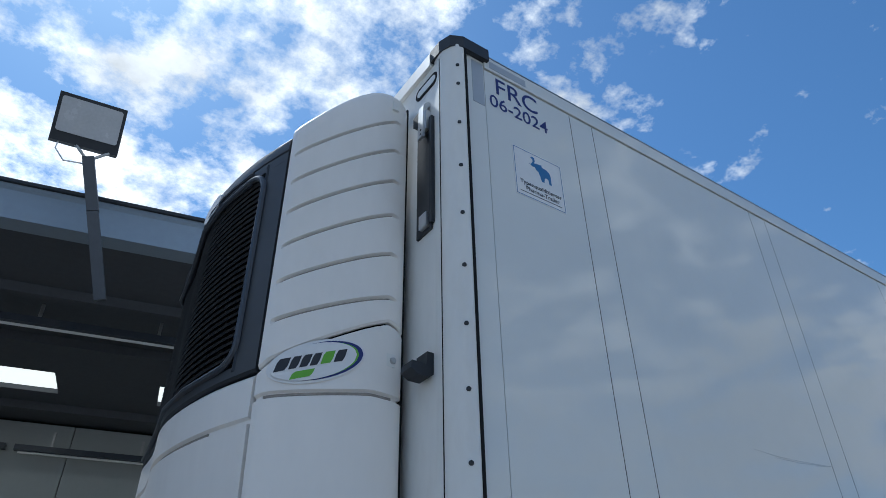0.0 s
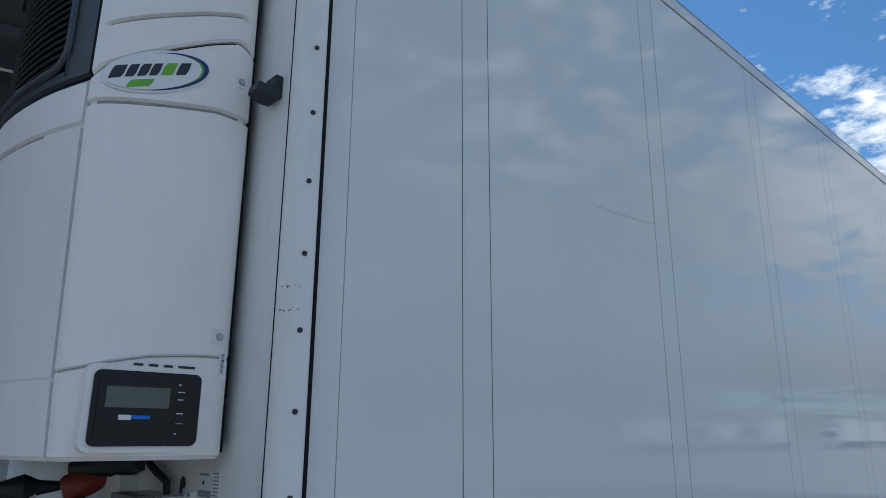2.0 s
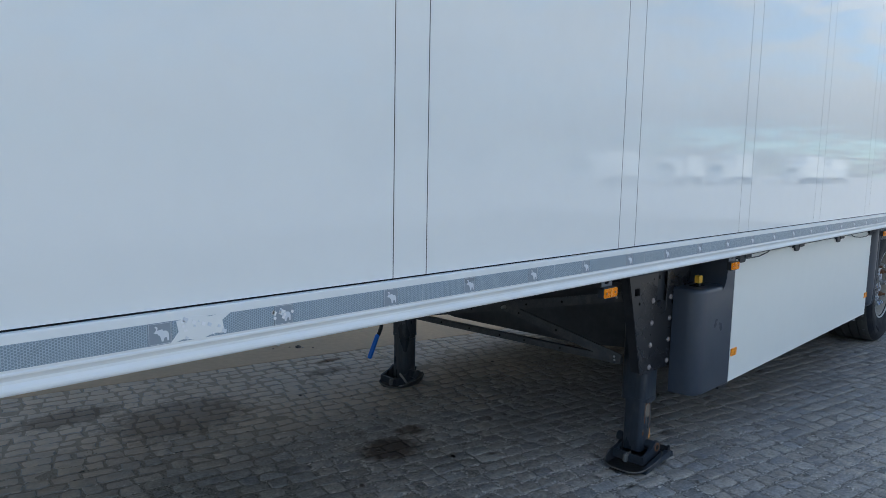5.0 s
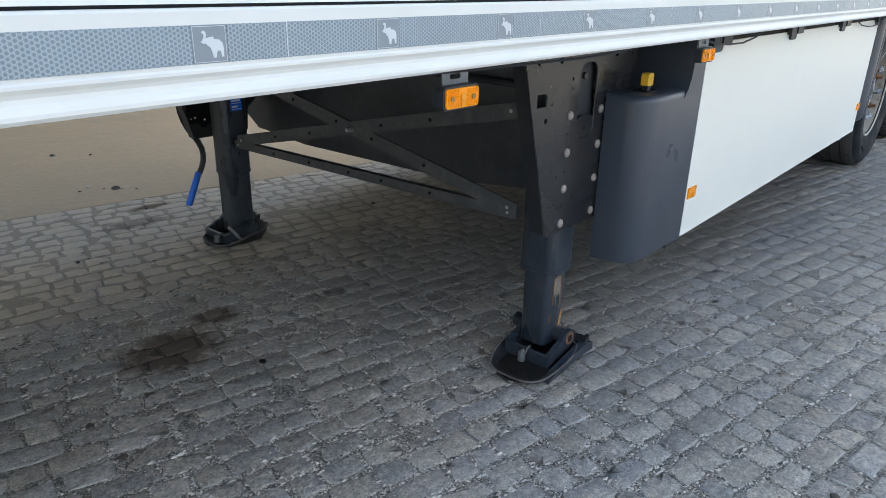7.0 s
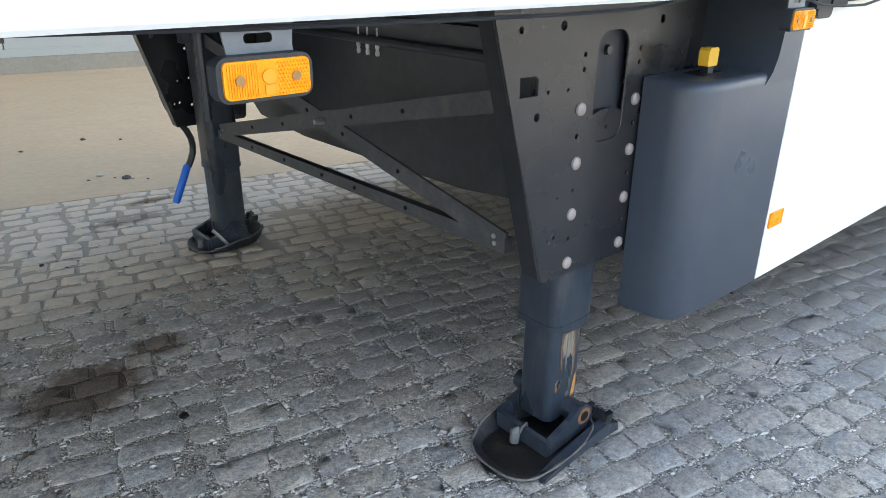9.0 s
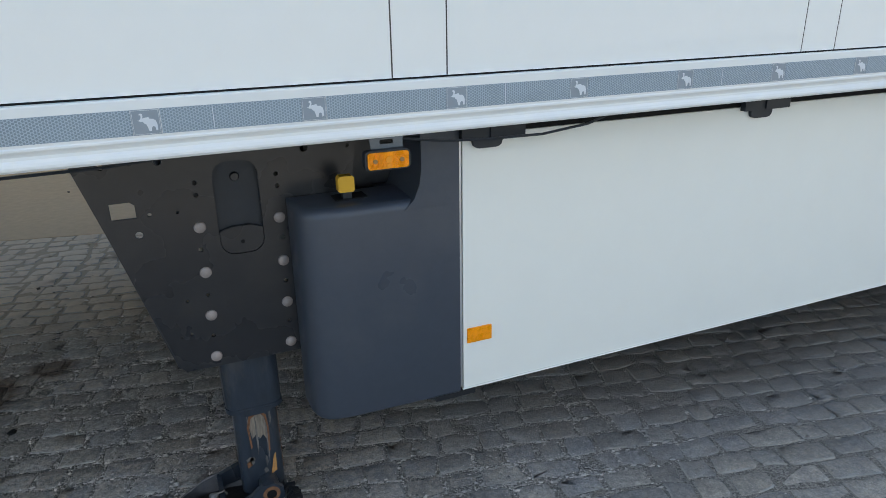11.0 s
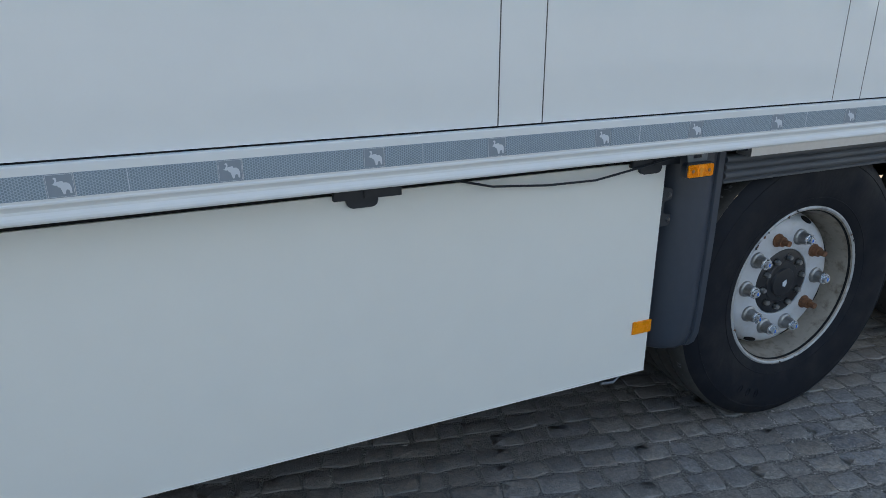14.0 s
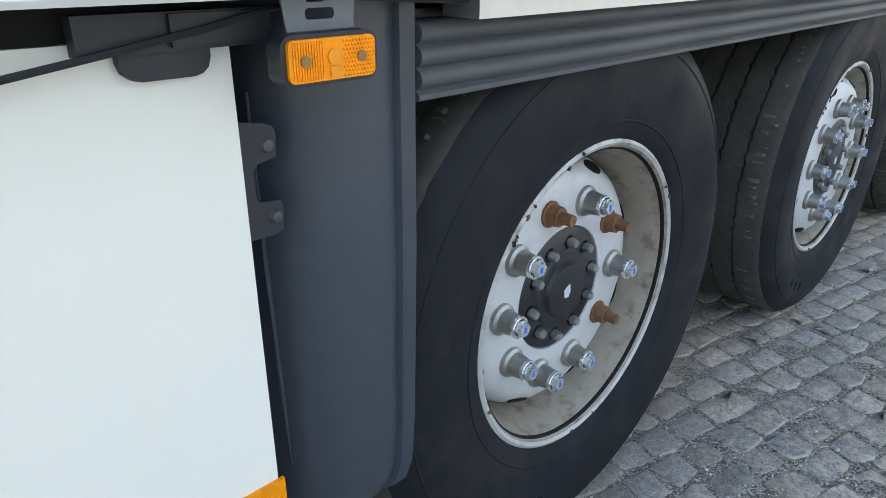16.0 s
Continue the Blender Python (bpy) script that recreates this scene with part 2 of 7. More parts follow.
M["slab"] = mat("sandy_concrete", (0.545, 0.405, 0.265), 0.85, var=0.14, scale=2.5, dirt=(0.40, 0.32, 0.235), dscale=1.2, damount=0.5, bump=0.15, bscale=120)
M["kerb"] = mat("concrete", (0.30, 0.285, 0.25), 0.85, var=0.15, scale=4, bump=0.2, bscale=90)
M["wallpanel"] = mat("light_grey_cladding", (0.40, 0.425, 0.42), 0.45, var=0.04, scale=2)
M["fascia"] = mat("grey_blue_fascia", (0.27, 0.33, 0.40), 0.45, 0.1, var=0.06, scale=2)
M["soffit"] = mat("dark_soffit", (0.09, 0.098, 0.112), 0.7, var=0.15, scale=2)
M["asphalt"] = mat("pale_yard_paving", (0.38, 0.365, 0.34), 0.9, var=0.2, scale=3, bump=0.3, bscale=80)
M["footblack"] = mat("oily_black_steel", (0.011, 0.012, 0.015), 0.38, var=0.5, scale=14, dirt=(0.05, 0.045, 0.04), dscale=18, damount=0.6, bump=0.4, bscale=60)
M["bare"] = mat("bare_rubbed_steel", (0.25, 0.21, 0.165), 0.55, 0.3, var=0.45, scale=30, dirt=(0.05, 0.05, 0.055), dscale=40, damount=0.8, stretch=(1, 1, 0.15))
M["slate"] = mat("worn_slate_paint", (0.026, 0.034, 0.046), 0.27, var=0.35, scale=7, dirt=(0.10, 0.092, 0.082), dscale=16, damount=0.6, bump=0.25, bscale=45, stretch=(1, 1, 0.3))
M["oil"] = mat("dark_stain", (0.075, 0.06, 0.048), 0.75, var=0.45, scale=14, dirt=(0.16, 0.145, 0.125), dscale=30, damount=0.8, bump=1.0, bscale=60)
M["sludge"] = mat("oily_black_dirt", (0.012, 0.011, 0.010), 0.35, var=0.5, scale=20, dirt=(0.06, 0.045, 0.03), dscale=25, damount=0.5, bump=0.6, bscale=60)
M["screwbrown"] = mat("brown_screw", (0.30, 0.16, 0.06), 0.5, 0.3, var=0.2, scale=40)
M["bulb"] = mat("pale_orange_bulb", (0.85, 0.30, 0.015), 0.2, var=0.1, scale=60)
M["zincdark"] = mat("dull_blue_zinc", (0.16, 0.18, 0.205), 0.42, 0.6, var=0.15, scale=14)
M["rustlight"] = mat("orange_rust", (0.45, 0.22, 0.07), 0.8, var=0.4, scale=40, bump=0.3, bscale=200)
M["wornrim"] = mat("worn_bare_rim", (0.14, 0.13, 0.12), 0.6, 0.2, var=0.5, scale=14, dirt=(0.04, 0.04, 0.045), dscale=12, damount=0.9)
M["greyclear"] = mat("smoky_grey_plastic", (0.12, 0.12, 0.12), 0.3, var=0.1, scale=6, dirt=(0.3, 0.29, 0.27), dscale=8, damount=0.4)

# daylight through the skylight panels, put in as emission
glow_m = bpy.data.materials.new("skylight_glow")
glow_m.use_nodes = True
glow_m.node_tree.nodes["Principled BSDF"].inputs["Base Color"].default_value = (0.9, 0.9, 0.85, 1)
glow_m.node_tree.nodes["Principled BSDF"].inputs["Emission Color"].default_value = (1.0, 0.97, 0.86, 1)
glow_m.node_tree.nodes["Principled BSDF"].inputs["Emission Strength"].default_value = 0.9
M["skylight"] = glow_m


def tape_material():
    """Grey-blue reflective foil with a fine net of pale cells."""
    m = mat("reflective_tape", (0.19, 0.245, 0.29), 0.32, 0.15, var=0.1, scale=3)
    n, l = m.node_tree.nodes, m.node_tree.links
    b = n["Principled BSDF"]
    src = b.inputs["Base Color"].links[0].from_socket
    co = n.new("ShaderNodeTexCoord")
    sp = n.new("ShaderNodeSeparateXYZ")
    l.new(co.outputs["Object"], sp.inputs[0])

    def mt(op, a, b=0.0):
        q = n.new("ShaderNodeMath")
        q.operation = op
        for i, v in enumerate((a, b)):
            if isinstance(v, float):
                q.inputs[i].default_value = v
            else:
                l.new(v, q.inputs[i])
        return q.outputs[0]
    best = None
    for ang in (0, 60, 120):
        c, s = math.cos(radians(ang)) / 0.0052, math.sin(radians(ang)) / 0.0052
        d = mt("ABSOLUTE", mt("SUBTRACT", mt("FRACT", mt("ADD", mt("MULTIPLY", sp.outputs[0], c), mt("MULTIPLY", sp.outputs[2], s))), 0.5))
        best = d if best is None else mt("MINIMUM", best, d)
    r = n.new("ShaderNodeMapRange")
    r.inputs[1].default_value, r.inputs[2].default_value, r.inputs[3].default_value, r.inputs[4].default_value = 0.05, 0.11, 0.5, 0.0
    l.new(best, r.inputs[0])
    mx = n.new("ShaderNodeMixRGB")
    l.new(r.outputs[0], mx.inputs[0]), l.new(src, mx.inputs[1])
    mx.inputs[2].default_value = (0.56, 0.66, 0.74, 1)
    l.new(mx.outputs[0], b.inputs["Base Color"])
    return m


M["tape"] = tape_material()


WET = [(1.75, 2.93, 0.34, 0.16, (0.42, 0.39, 0.37), 0.85), (2.25, 2.5, 0.5, 0.38, (0.42, 0.39, 0.37), 0.8), (3.45, 2.68, 0.2, 0.08, (0.4, 0.37, 0.35), 0.8), (0.8, 3.13, 0.25, 0.14, (0.4, 0.37, 0.35), 0.8), (1.2, 2.82, 0.1, 0.07, (0.35, 0.33, 0.31), 0.9)]
# ground stains: centre, reach, tint and strength
STAINS = [(3.63, 2.91, 0.13, 0.05, (0.3, 0.22, 0.15), 0.9), (2.89, 1.29, 0.21, 0.17, (0.25, 0.19, 0.155), 0.97), (3.14, 1.42, 0.10, 0.08, (0.3, 0.22, 0.17), 0.8)] + WET


def stained_shaded(n, l, geo, col):
    """Oil and damp patches with ragged rims, and painted trailer shade, laid over a colour."""
    def mt(op, a, c):
        t = n.new("ShaderNodeMath")
        t.operation = op
        for i, v in enumerate((a, c)):
            if isinstance(v, float):
                t.inputs[i].default_value = v
            else:
                l.new(v, t.inputs[i])
        return t.outputs[0]

    def nz(s, d, r):
        t = n.new("ShaderNodeTexNoise")
        t.inputs["Scale"].default_value, t.inputs["Detail"].default_value, t.inputs["Roughness"].default_value = s, d, r
        l.new(geo.outputs["Position"], t.inputs["Vector"])
        return t.outputs["Fac"]
    ps = n.new("ShaderNodeSeparateXYZ")
    l.new(geo.outputs["Position"], ps.inputs[0])
    # shade under and beside the trailer, painted in as a ragged grey-brown film
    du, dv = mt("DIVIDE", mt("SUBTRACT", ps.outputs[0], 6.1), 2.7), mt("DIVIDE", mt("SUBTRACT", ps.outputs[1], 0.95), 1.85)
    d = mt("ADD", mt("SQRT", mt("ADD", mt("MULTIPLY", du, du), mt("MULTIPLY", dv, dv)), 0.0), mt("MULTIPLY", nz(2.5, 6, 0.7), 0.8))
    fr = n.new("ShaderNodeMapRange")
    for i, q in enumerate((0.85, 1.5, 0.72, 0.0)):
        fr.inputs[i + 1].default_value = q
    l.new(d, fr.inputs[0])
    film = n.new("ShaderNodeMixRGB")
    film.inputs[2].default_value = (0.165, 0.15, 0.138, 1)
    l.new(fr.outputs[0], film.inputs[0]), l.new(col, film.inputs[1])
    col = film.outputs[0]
    ragged = mt("ADD", mt("MULTIPLY", nz(9, 5, 0.7), 0.9), mt("MULTIPLY", nz(38, 3, 0.6), 0.7))
    for cx, cy, rx, ry, dark, k in STAINS:
        du = mt("DIVIDE", mt("SUBTRACT", ps.outputs[0], cx), rx)
        dv = mt("DIVIDE", mt("SUBTRACT", ps.outputs[1], cy), ry)
        d = mt("SQRT", mt("ADD", mt("MULTIPLY", du, du), mt("MULTIPLY", dv, dv)), 0.0)
        mr = n.new("ShaderNodeMapRange")
        for i, q in enumerate((1.4, 1.85, k, 0.0)):
            mr.inputs[i + 1].default_value = q
        l.new(mt("ADD", d, ragged), mr.inputs[0])
        sm = n.new("ShaderNodeMixRGB")
        sm.blend_type = "MULTIPLY"
        l.new(mr.outputs[0], sm.inputs[0]), l.new(col, sm.inputs[1])
        sm.inputs[2].default_value = (*dark, 1)
        col = sm.outputs[0]
    return col


def paver_material():
    """Worn concrete with exposed stone, sand smeared over it in patches, and a rough gritty relief."""
    m = bpy.data.materials.new("worn_concrete_paver")
    m.use_nodes = True
    n, l = m.node_tree.nodes, m.node_tree.links
    b = n["Principled BSDF"]
    geo = n.new("ShaderNodeNewGeometry")
    oi = n.new("ShaderNodeObjectInfo")

    def nz(s, d, r):
        t = n.new("ShaderNodeTexNoise")
        t.inputs["Scale"].default_value, t.inputs["Detail"].default_value, t.inputs["Roughness"].default_value = s, d, r
        l.new(geo.outputs["Position"], t.inputs["Vector"])
        return t.outputs["Fac"]

    def rng(v, a, b2, lo, hi):
        t = n.new("ShaderNodeMapRange")
        for i, q in enumerate((a, b2, lo, hi)):
            t.inputs[i + 1].default_value = q
        l.new(v, t.inputs[0])
        return t.outputs[0]

    def mt(op, a, c):
        t = n.new("ShaderNodeMath")
        t.operation = op
        for i, v in enumerate((a, c)):
            if isinstance(v, float):
                t.inputs[i].default_value = v
            else:
                l.new(v, t.inputs[i])
        return t.outputs[0]
    rnd = mt("FRACT", mt("ADD", oi.outputs["Random"], geo.outputs["Random Per Island"]), 0.0)
    grain = nz(210, 4, 0.75)
    lumps = nz(60, 5, 0.7)
    vo = n.new("ShaderNodeTexVoronoi")
    vo.inputs["Scale"].default_value = 170
    l.new(geo.outputs["Position"], vo.inputs["Vector"])
    sx = n.new("ShaderNodeSeparateXYZ")
    l.new(vo.outputs["Color"], sx.inputs[0])
    v = mt("MULTIPLY", mt("MULTIPLY", rng(grain, 0.35, 0.65, 0.72, 1.3), rng(sx.outputs[0], 0.0, 1.0, 0.8, 1.2)), rng(lumps, 0.3, 0.7, 0.62, 1.38))
    v = mt("MULTIPLY", v, rng(rnd, 0.0, 1.0, 0.76, 1.22))
    sc = n.new("ShaderNodeVectorMath")
    sc.operation = "SCALE"
    tone = n.new("ShaderNodeMixRGB")
    tone.inputs[1].default_value, tone.inputs[2].default_value = (0.30, 0.293, 0.288, 1), (0.375, 0.338, 0.29, 1)
    l.new(mt("FRACT", mt("MULTIPLY", rnd, 7.0), 0.0), tone.inputs[0])
    l.new(tone.outputs[0], sc.inputs[0])
    v = mt("MULTIPLY", v, rng(nz(22, 8, 0.75), 0.32, 0.68, 0.72, 1.28))
    l.new(v, sc.inputs["Scale"])
    sand = mt("MULTIPLY", rng(nz(1.3, 4, 0.6), 0.42, 0.68, 0.05, 0.6), rng(nz(30, 6, 0.75), 0.46, 0.58, 0.0, 1.0))
    # sand washed over the blocks beside the apron
    pw = n.new("ShaderNodeSeparateXYZ")
    l.new(geo.outputs["Position"], pw.inputs[0])
    away = mt("ADD", mt("ADD", pw.outputs[1], mt("MULTIPLY", pw.outputs[0], 0.21)), mt("MULTIPLY", nz(2.2, 5, 0.65), 1.6))
    sand = mt("MAXIMUM", sand, mt("MULTIPLY", rng(away, 2.75, 3.55, 0.0, 0.92), rng(nz(18, 6, 0.7), 0.3, 0.6, 0.6, 1.0)))
    mx = n.new("ShaderNodeMixRGB")
    l.new(sand, mx.inputs[0]), l.new(sc.outputs[0], mx.inputs[1])
    mx.inputs[2].default_value = (0.68, 0.55, 0.41, 1)
    col = stained_shaded(n, l, geo, mx.outputs[0])
    l.new(col, b.inputs["Base Color"])
    l.new(rng(lumps, 0.3, 0.7, 0.42, 0.9), b.inputs["Roughness"])
    bp = n.new("ShaderNodeBump")
    bp.inputs["Strength"].default_value, bp.inputs["Distance"].default_value = 1.0, 0.010
    l.new(rng(sand, 0.2, 0.8, 1.0, 0.3), bp.inputs["Strength"])
    l.new(mt("ADD", mt("MULTIPLY", grain, 0.45), lumps), bp.inputs["Height"]), l.new(bp.outputs[0], b.inputs["Normal"])
    return m


M["paver"] = paver_material()


def sand_material():
    """Joint filling: small stones of many tones, packed side by side."""
    m = bpy.data.materials.new("gritty_joint_filling")
    m.use_nodes = True
    n, l = m.node_tree.nodes, m.node_tree.links
    b = n["Principled BSDF"]
    geo = n.new("ShaderNodeNewGeometry")
    vo = n.new("ShaderNodeTexVoronoi")
    vo.inputs["Scale"].default_value = 190
    l.new(geo.outputs["Position"], vo.inputs["Vector"])
    sp = n.new("ShaderNodeSeparateXYZ")
    l.new(vo.outputs["Color"], sp.inputs[0])
    ramp = n.new("ShaderNodeMapRange")
    ramp.inputs[3].default_value, ramp.inputs[4].default_value = 0.3, 1.7
    l.new(sp.outputs[1], ramp.inputs[0])
    sc = n.new("ShaderNodeVectorMath")
    sc.operation = "SCALE"
    sc.inputs[0].default_value = (0.235, 0.215, 0.185)
    l.new(ramp.outputs[0], sc.inputs["Scale"])
    pw = n.new("ShaderNodeVectorMath")
    pw.operation = "DOT_PRODUCT"
    pw.inputs[1].default_value = (0.21, 1.0, 0)
    l.new(geo.outputs["Position"], pw.inputs[0])
    wash = n.new("ShaderNodeMapRange")
    for i, q in enumerate((1.9, 2.9, 0.0, 0.8)):
        wash.inputs[i + 1].default_value = q
    l.new(pw.outputs["Value"], wash.inputs[0])
    mx = n.new("ShaderNodeMixRGB")
    mx.inputs[2].default_value = (0.46, 0.37, 0.27, 1)
    l.new(wash.outputs[0], mx.inputs[0]), l.new(sc.outputs[0], mx.inputs[1])
    l.new(stained_shaded(n, l, geo, mx.outputs[0]), b.inputs["Base Color"])
    b.inputs["Roughness"].default_value = 0.85
    bp = n.new("ShaderNodeBump")
    bp.invert = True
    bp.inputs["Strength"].default_value, bp.inputs["Distance"].default_value = 1.0, 0.006
    l.new(vo.outputs["Distance"], bp.inputs["Height"]), l.new(bp.outputs[0], b.inputs["Normal"])
    return m


M["sand"] = sand_material()
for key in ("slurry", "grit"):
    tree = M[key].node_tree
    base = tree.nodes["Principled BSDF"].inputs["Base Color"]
    tree.links.new(stained_shaded(tree.nodes, tree.links, tree.nodes.new("ShaderNodeNewGeometry"), base.links[0].from_socket), base)


# ---- mesh helpers ----
def part(name, bm, material, parent=None, label="", smooth=False, bevel=0.0):
    me = bpy.data.meshes.new(name)
    if bevel:
        es = [e for e in bm.edges if len(e.link_faces) == 2 and e.calc_face_angle(0) > 0.6]
        bmesh.ops.bevel(bm, geom=es, offset=bevel, segments=2, profile=0.6, affect="EDGES", clamp_overlap=True)
    bmesh.ops.recalc_face_normals(bm, faces=bm.faces)
    bm.to_mesh(me)
    bm.free()
    if smooth:
        for p in me.polygons:
            p.use_smooth = True
        me.set_sharp_from_angle(angle=radians(35))
    me.materials.append(material)
    ob = new(name, me)
    if parent:
        ob.parent = parent
    if label:
        ob["label"] = label
    return ob


def box(x0, x1, y0, y1, z0, z1, bm=None):
    bm = bm or bmesh.new()
    vs = [bm.verts.new((x, y, z)) for x in (x0, x1) for y in (y0, y1) for z in (z0, z1)]
    for f in ((0, 1, 3, 2), (4, 6, 7, 5), (0, 4, 5, 1), (2, 3, 7, 6), (0, 2, 6, 4), (1, 5, 7, 3)):
        bm.faces.new([vs[i] for i in f])
    return bm


def prism(pts, a, b, axis="y", bm=None):
    """A polygon in the two other axes (in x, y, z order), extruded from a to b along axis."""
    bm = bm or bmesh.new()

    def put(p, c):
        return {"x": (c, p[0], p[1]), "y": (p[0], c, p[1]), "z": (p[0], p[1], c)}[axis]
    lo = [bm.verts.new(put(p, a)) for p in pts]
    hi = [bm.verts.new(put(p, b)) for p in pts]
    bm.faces.new(lo)
    bm.faces.new(hi[::-1])
    for i in range(len(pts)):
        j = (i + 1) % len(pts)
        bm.faces.new((lo[i], hi[i], hi[j], lo[j]))
    return bm


def tube(path, r, n=8, bm=None, closed_ends=True):
    """A round bar of radius r (or a list of radii) along a path."""
    bm = bm or bmesh.new()
    pts = [Vector(p) for p in path]
    rings = []
    up = Vector((0, 0, 1))
    for i, p in enumerate(pts):
        d = (pts[min(i + 1, len(pts) - 1)] - pts[max(i - 1, 0)]).normalized()
        u = d.cross(up)
        if u.length < 1e-3:
            u = d.cross(Vector((1, 0, 0)))
        u.normalize()
        if i and u.dot(last) < 0:
            u = -u
        last = u
        v = d.cross(u)
        rad = r[i] if isinstance(r, (list, tuple)) else r
        rings.append([bm.verts.new(p + (u * math.cos(k * 2 * math.pi / n) + v * math.sin(k * 2 * math.pi / n)) * rad) for k in range(n)])
    for a, b in zip(rings, rings[1:]):
        for k in range(n):
            bm.faces.new((a[k], a[(k + 1) % n], b[(k + 1) % n], b[k]))
    if closed_ends:
        bm.faces.new(rings[0])
        bm.faces.new(rings[-1][::-1])
    return bm


def lathe(profile, n=48, c=(0, 0, 0), bm=None):
    """Turns (y, radius) pairs round an axis along y through c."""
    bm = bm or bmesh.new()
    rings = []
    for y, r in profile:
        if r <= 0:
            rings.append([bm.verts.new((c[0], c[1] + y, c[2]))])
        else:
            rings.append([bm.verts.new((c[0] + r * math.cos(2 * math.pi * k / n), c[1] + y, c[2] + r * math.sin(2 * math.pi * k / n))) for k in range(n)])
    for a, b in zip(rings, rings[1:]):
        for k in range(n):
            k2 = (k + 1) % n
            if len(a) == 1 and len(b) == 1:
                continue
            if len(a) == 1:
                bm.faces.new((a[0], b[k2], b[k]))
            elif len(b) == 1:
                bm.faces.new((a[k], a[k2], b[0]))
            else:
                bm.faces.new((a[k], a[k2], b[k2], b[k]))
    return bm


def plate(outline, holes, y0, y1):
    """A plate in the x-z plane with real holes: outline and holes are lists of (x, z)."""
    cu = bpy.data.curves.new("plate", "CURVE")
    cu.dimensions, cu.fill_mode = "2D", "BOTH"
    for loop in [outline, *holes]:
        s = cu.splines.new("POLY")
        s.points.add(len(loop) - 1)
        for q, (x, z) in zip(s.points, loop):
            q.co = (x, z, 0, 1)
        s.use_cyclic_u = True
    cu.extrude = abs(y1 - y0) / 2
    ob = bpy.data.objects.new("plate", cu)
    scene.collection.objects.link(ob)
    me = bpy.data.meshes.new_from_object(ob.evaluated_get(bpy.context.evaluated_depsgraph_get()))
    bm = bmesh.new()
    bm.from_mesh(me)
    bpy.data.objects.remove(ob)
    bpy.data.curves.remove(cu)
    bpy.data.meshes.remove(me)
    for v in bm.verts:
        v.co = (v.co.x, (y0 + y1) / 2 + v.co.z, v.co.y)
    bmesh.ops.remove_doubles(bm, verts=bm.verts, dist=1e-5)
    return bm


def ring(cx, cz, r, n=12):
    return [(cx + r * math.cos(2 * math.pi * k / n), cz + r * math.sin(2 * math.pi * k / n)) for k in range(n)]


def rounded(cx, cz, hx, hz, r, n=5):
    pts = []
    for sx, sz, a0 in ((1, 1, 0), (-1, 1, 90), (-1, -1, 180), (1, -1, 270)):
        for k in range(n + 1):
            a = radians(a0 + 90 * k / n)
            pts.append((cx + sx * (hx - r) + r * math.cos(a), cz + sz * (hz - r) + r * math.sin(a)))
    return pts


def writing(text, size, m, depth=0.0004, bold=0.0):
    """Flat letters as a bmesh, placed by the matrix m (x along the line, y up the letters)."""
    cu = bpy.data.curves.new("writing", "FONT")
    cu.body, cu.size, cu.extrude, cu.offset = text, size, depth, bold
    ob = bpy.data.objects.new("writing", cu)
    scene.collection.objects.link(ob)
    me = bpy.data.meshes.new_from_object(ob.evaluated_get(bpy.context.evaluated_depsgraph_get()))
    bm = bmesh.new()
    bm.from_mesh(me)
    bpy.data.objects.remove(ob)
    bpy.data.curves.remove(cu)
    bpy.data.meshes.remove(me)
    bm.transform(m)
    return bm


def on_side(x, z, y=-0.0012):
    """A frame on the trailer's long side: letters run along x and stand up z, facing -y."""
    return Matrix.Translation((x, y, z)) @ Matrix.Rotation(radians(90), 4, "X")


# ---- the yard: slab, hall ----
TURN = radians(-12.0)
YARD = Matrix.Rotation(TURN, 4, "Z")


def yard(ob, origin):
    """Turns a thing built along its own x into the direction of the hall's front."""
    ob.matrix_world = Matrix.Translation(origin) @ YARD
    return ob


ground = part("ground", box(-400, 400, -400, 400, -0.2, -0.03), M["asphalt"])
tagged(ground, "grey paved yard ground reaching the horizon", "ground", kind="structure")
# the pale concrete apron in front of the hall; its near edge passes (2.85, 3.26)
slab = part("concrete_apron", box(-30, 30, 0, 5.15, -0.15, 0.0), M["slab"])
tagged(slab, "pale sandy concrete apron along the hall", "apron", kind="structure")
yard(slab, (2.85, 3.26, 0.0))

hall = new("warehouse_hall")
tagged(hall, "light grey warehouse wall under a dark deep canopy", "building", kind="structure")
yard(hall, (2.85, 3.26, 0))
part("plinth", box(-30, 30, 5.02, 5.4, -0.1, 0.17), M["kerb"], hall, "concrete plinth", bevel=0.01)
part("plinth_cap", box(-30, 30, 5.08, 5.4, 0.17, 0.25), M["wallpanel"], hall)
x = -30.0
while x < 30:
    part("wall_panel", box(x + 0.006, x + 1.994, 5.12, 5.3, 0.25, 5.15), M["wallpanel"], hall, bevel=0.004)
    x += 2.0
part("wall_core", box(-30, 30, 5.2, 5.35, 0.2, 5.3), M["seal"], hall)
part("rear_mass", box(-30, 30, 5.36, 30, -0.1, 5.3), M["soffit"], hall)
# canopy with skylight openings
SKY = [(-9.2, -7.6), (-6.3, -4.18), (-3.01, -1.4)]
# right end is unseen; length chosen for where its shadow leaves sunlit ground
END = 2.2
xs = [-30.0] + [v for s in SKY for v in s] + [END]
for i in range(0, len(xs), 2):
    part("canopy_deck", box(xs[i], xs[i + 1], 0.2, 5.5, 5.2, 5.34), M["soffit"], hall)
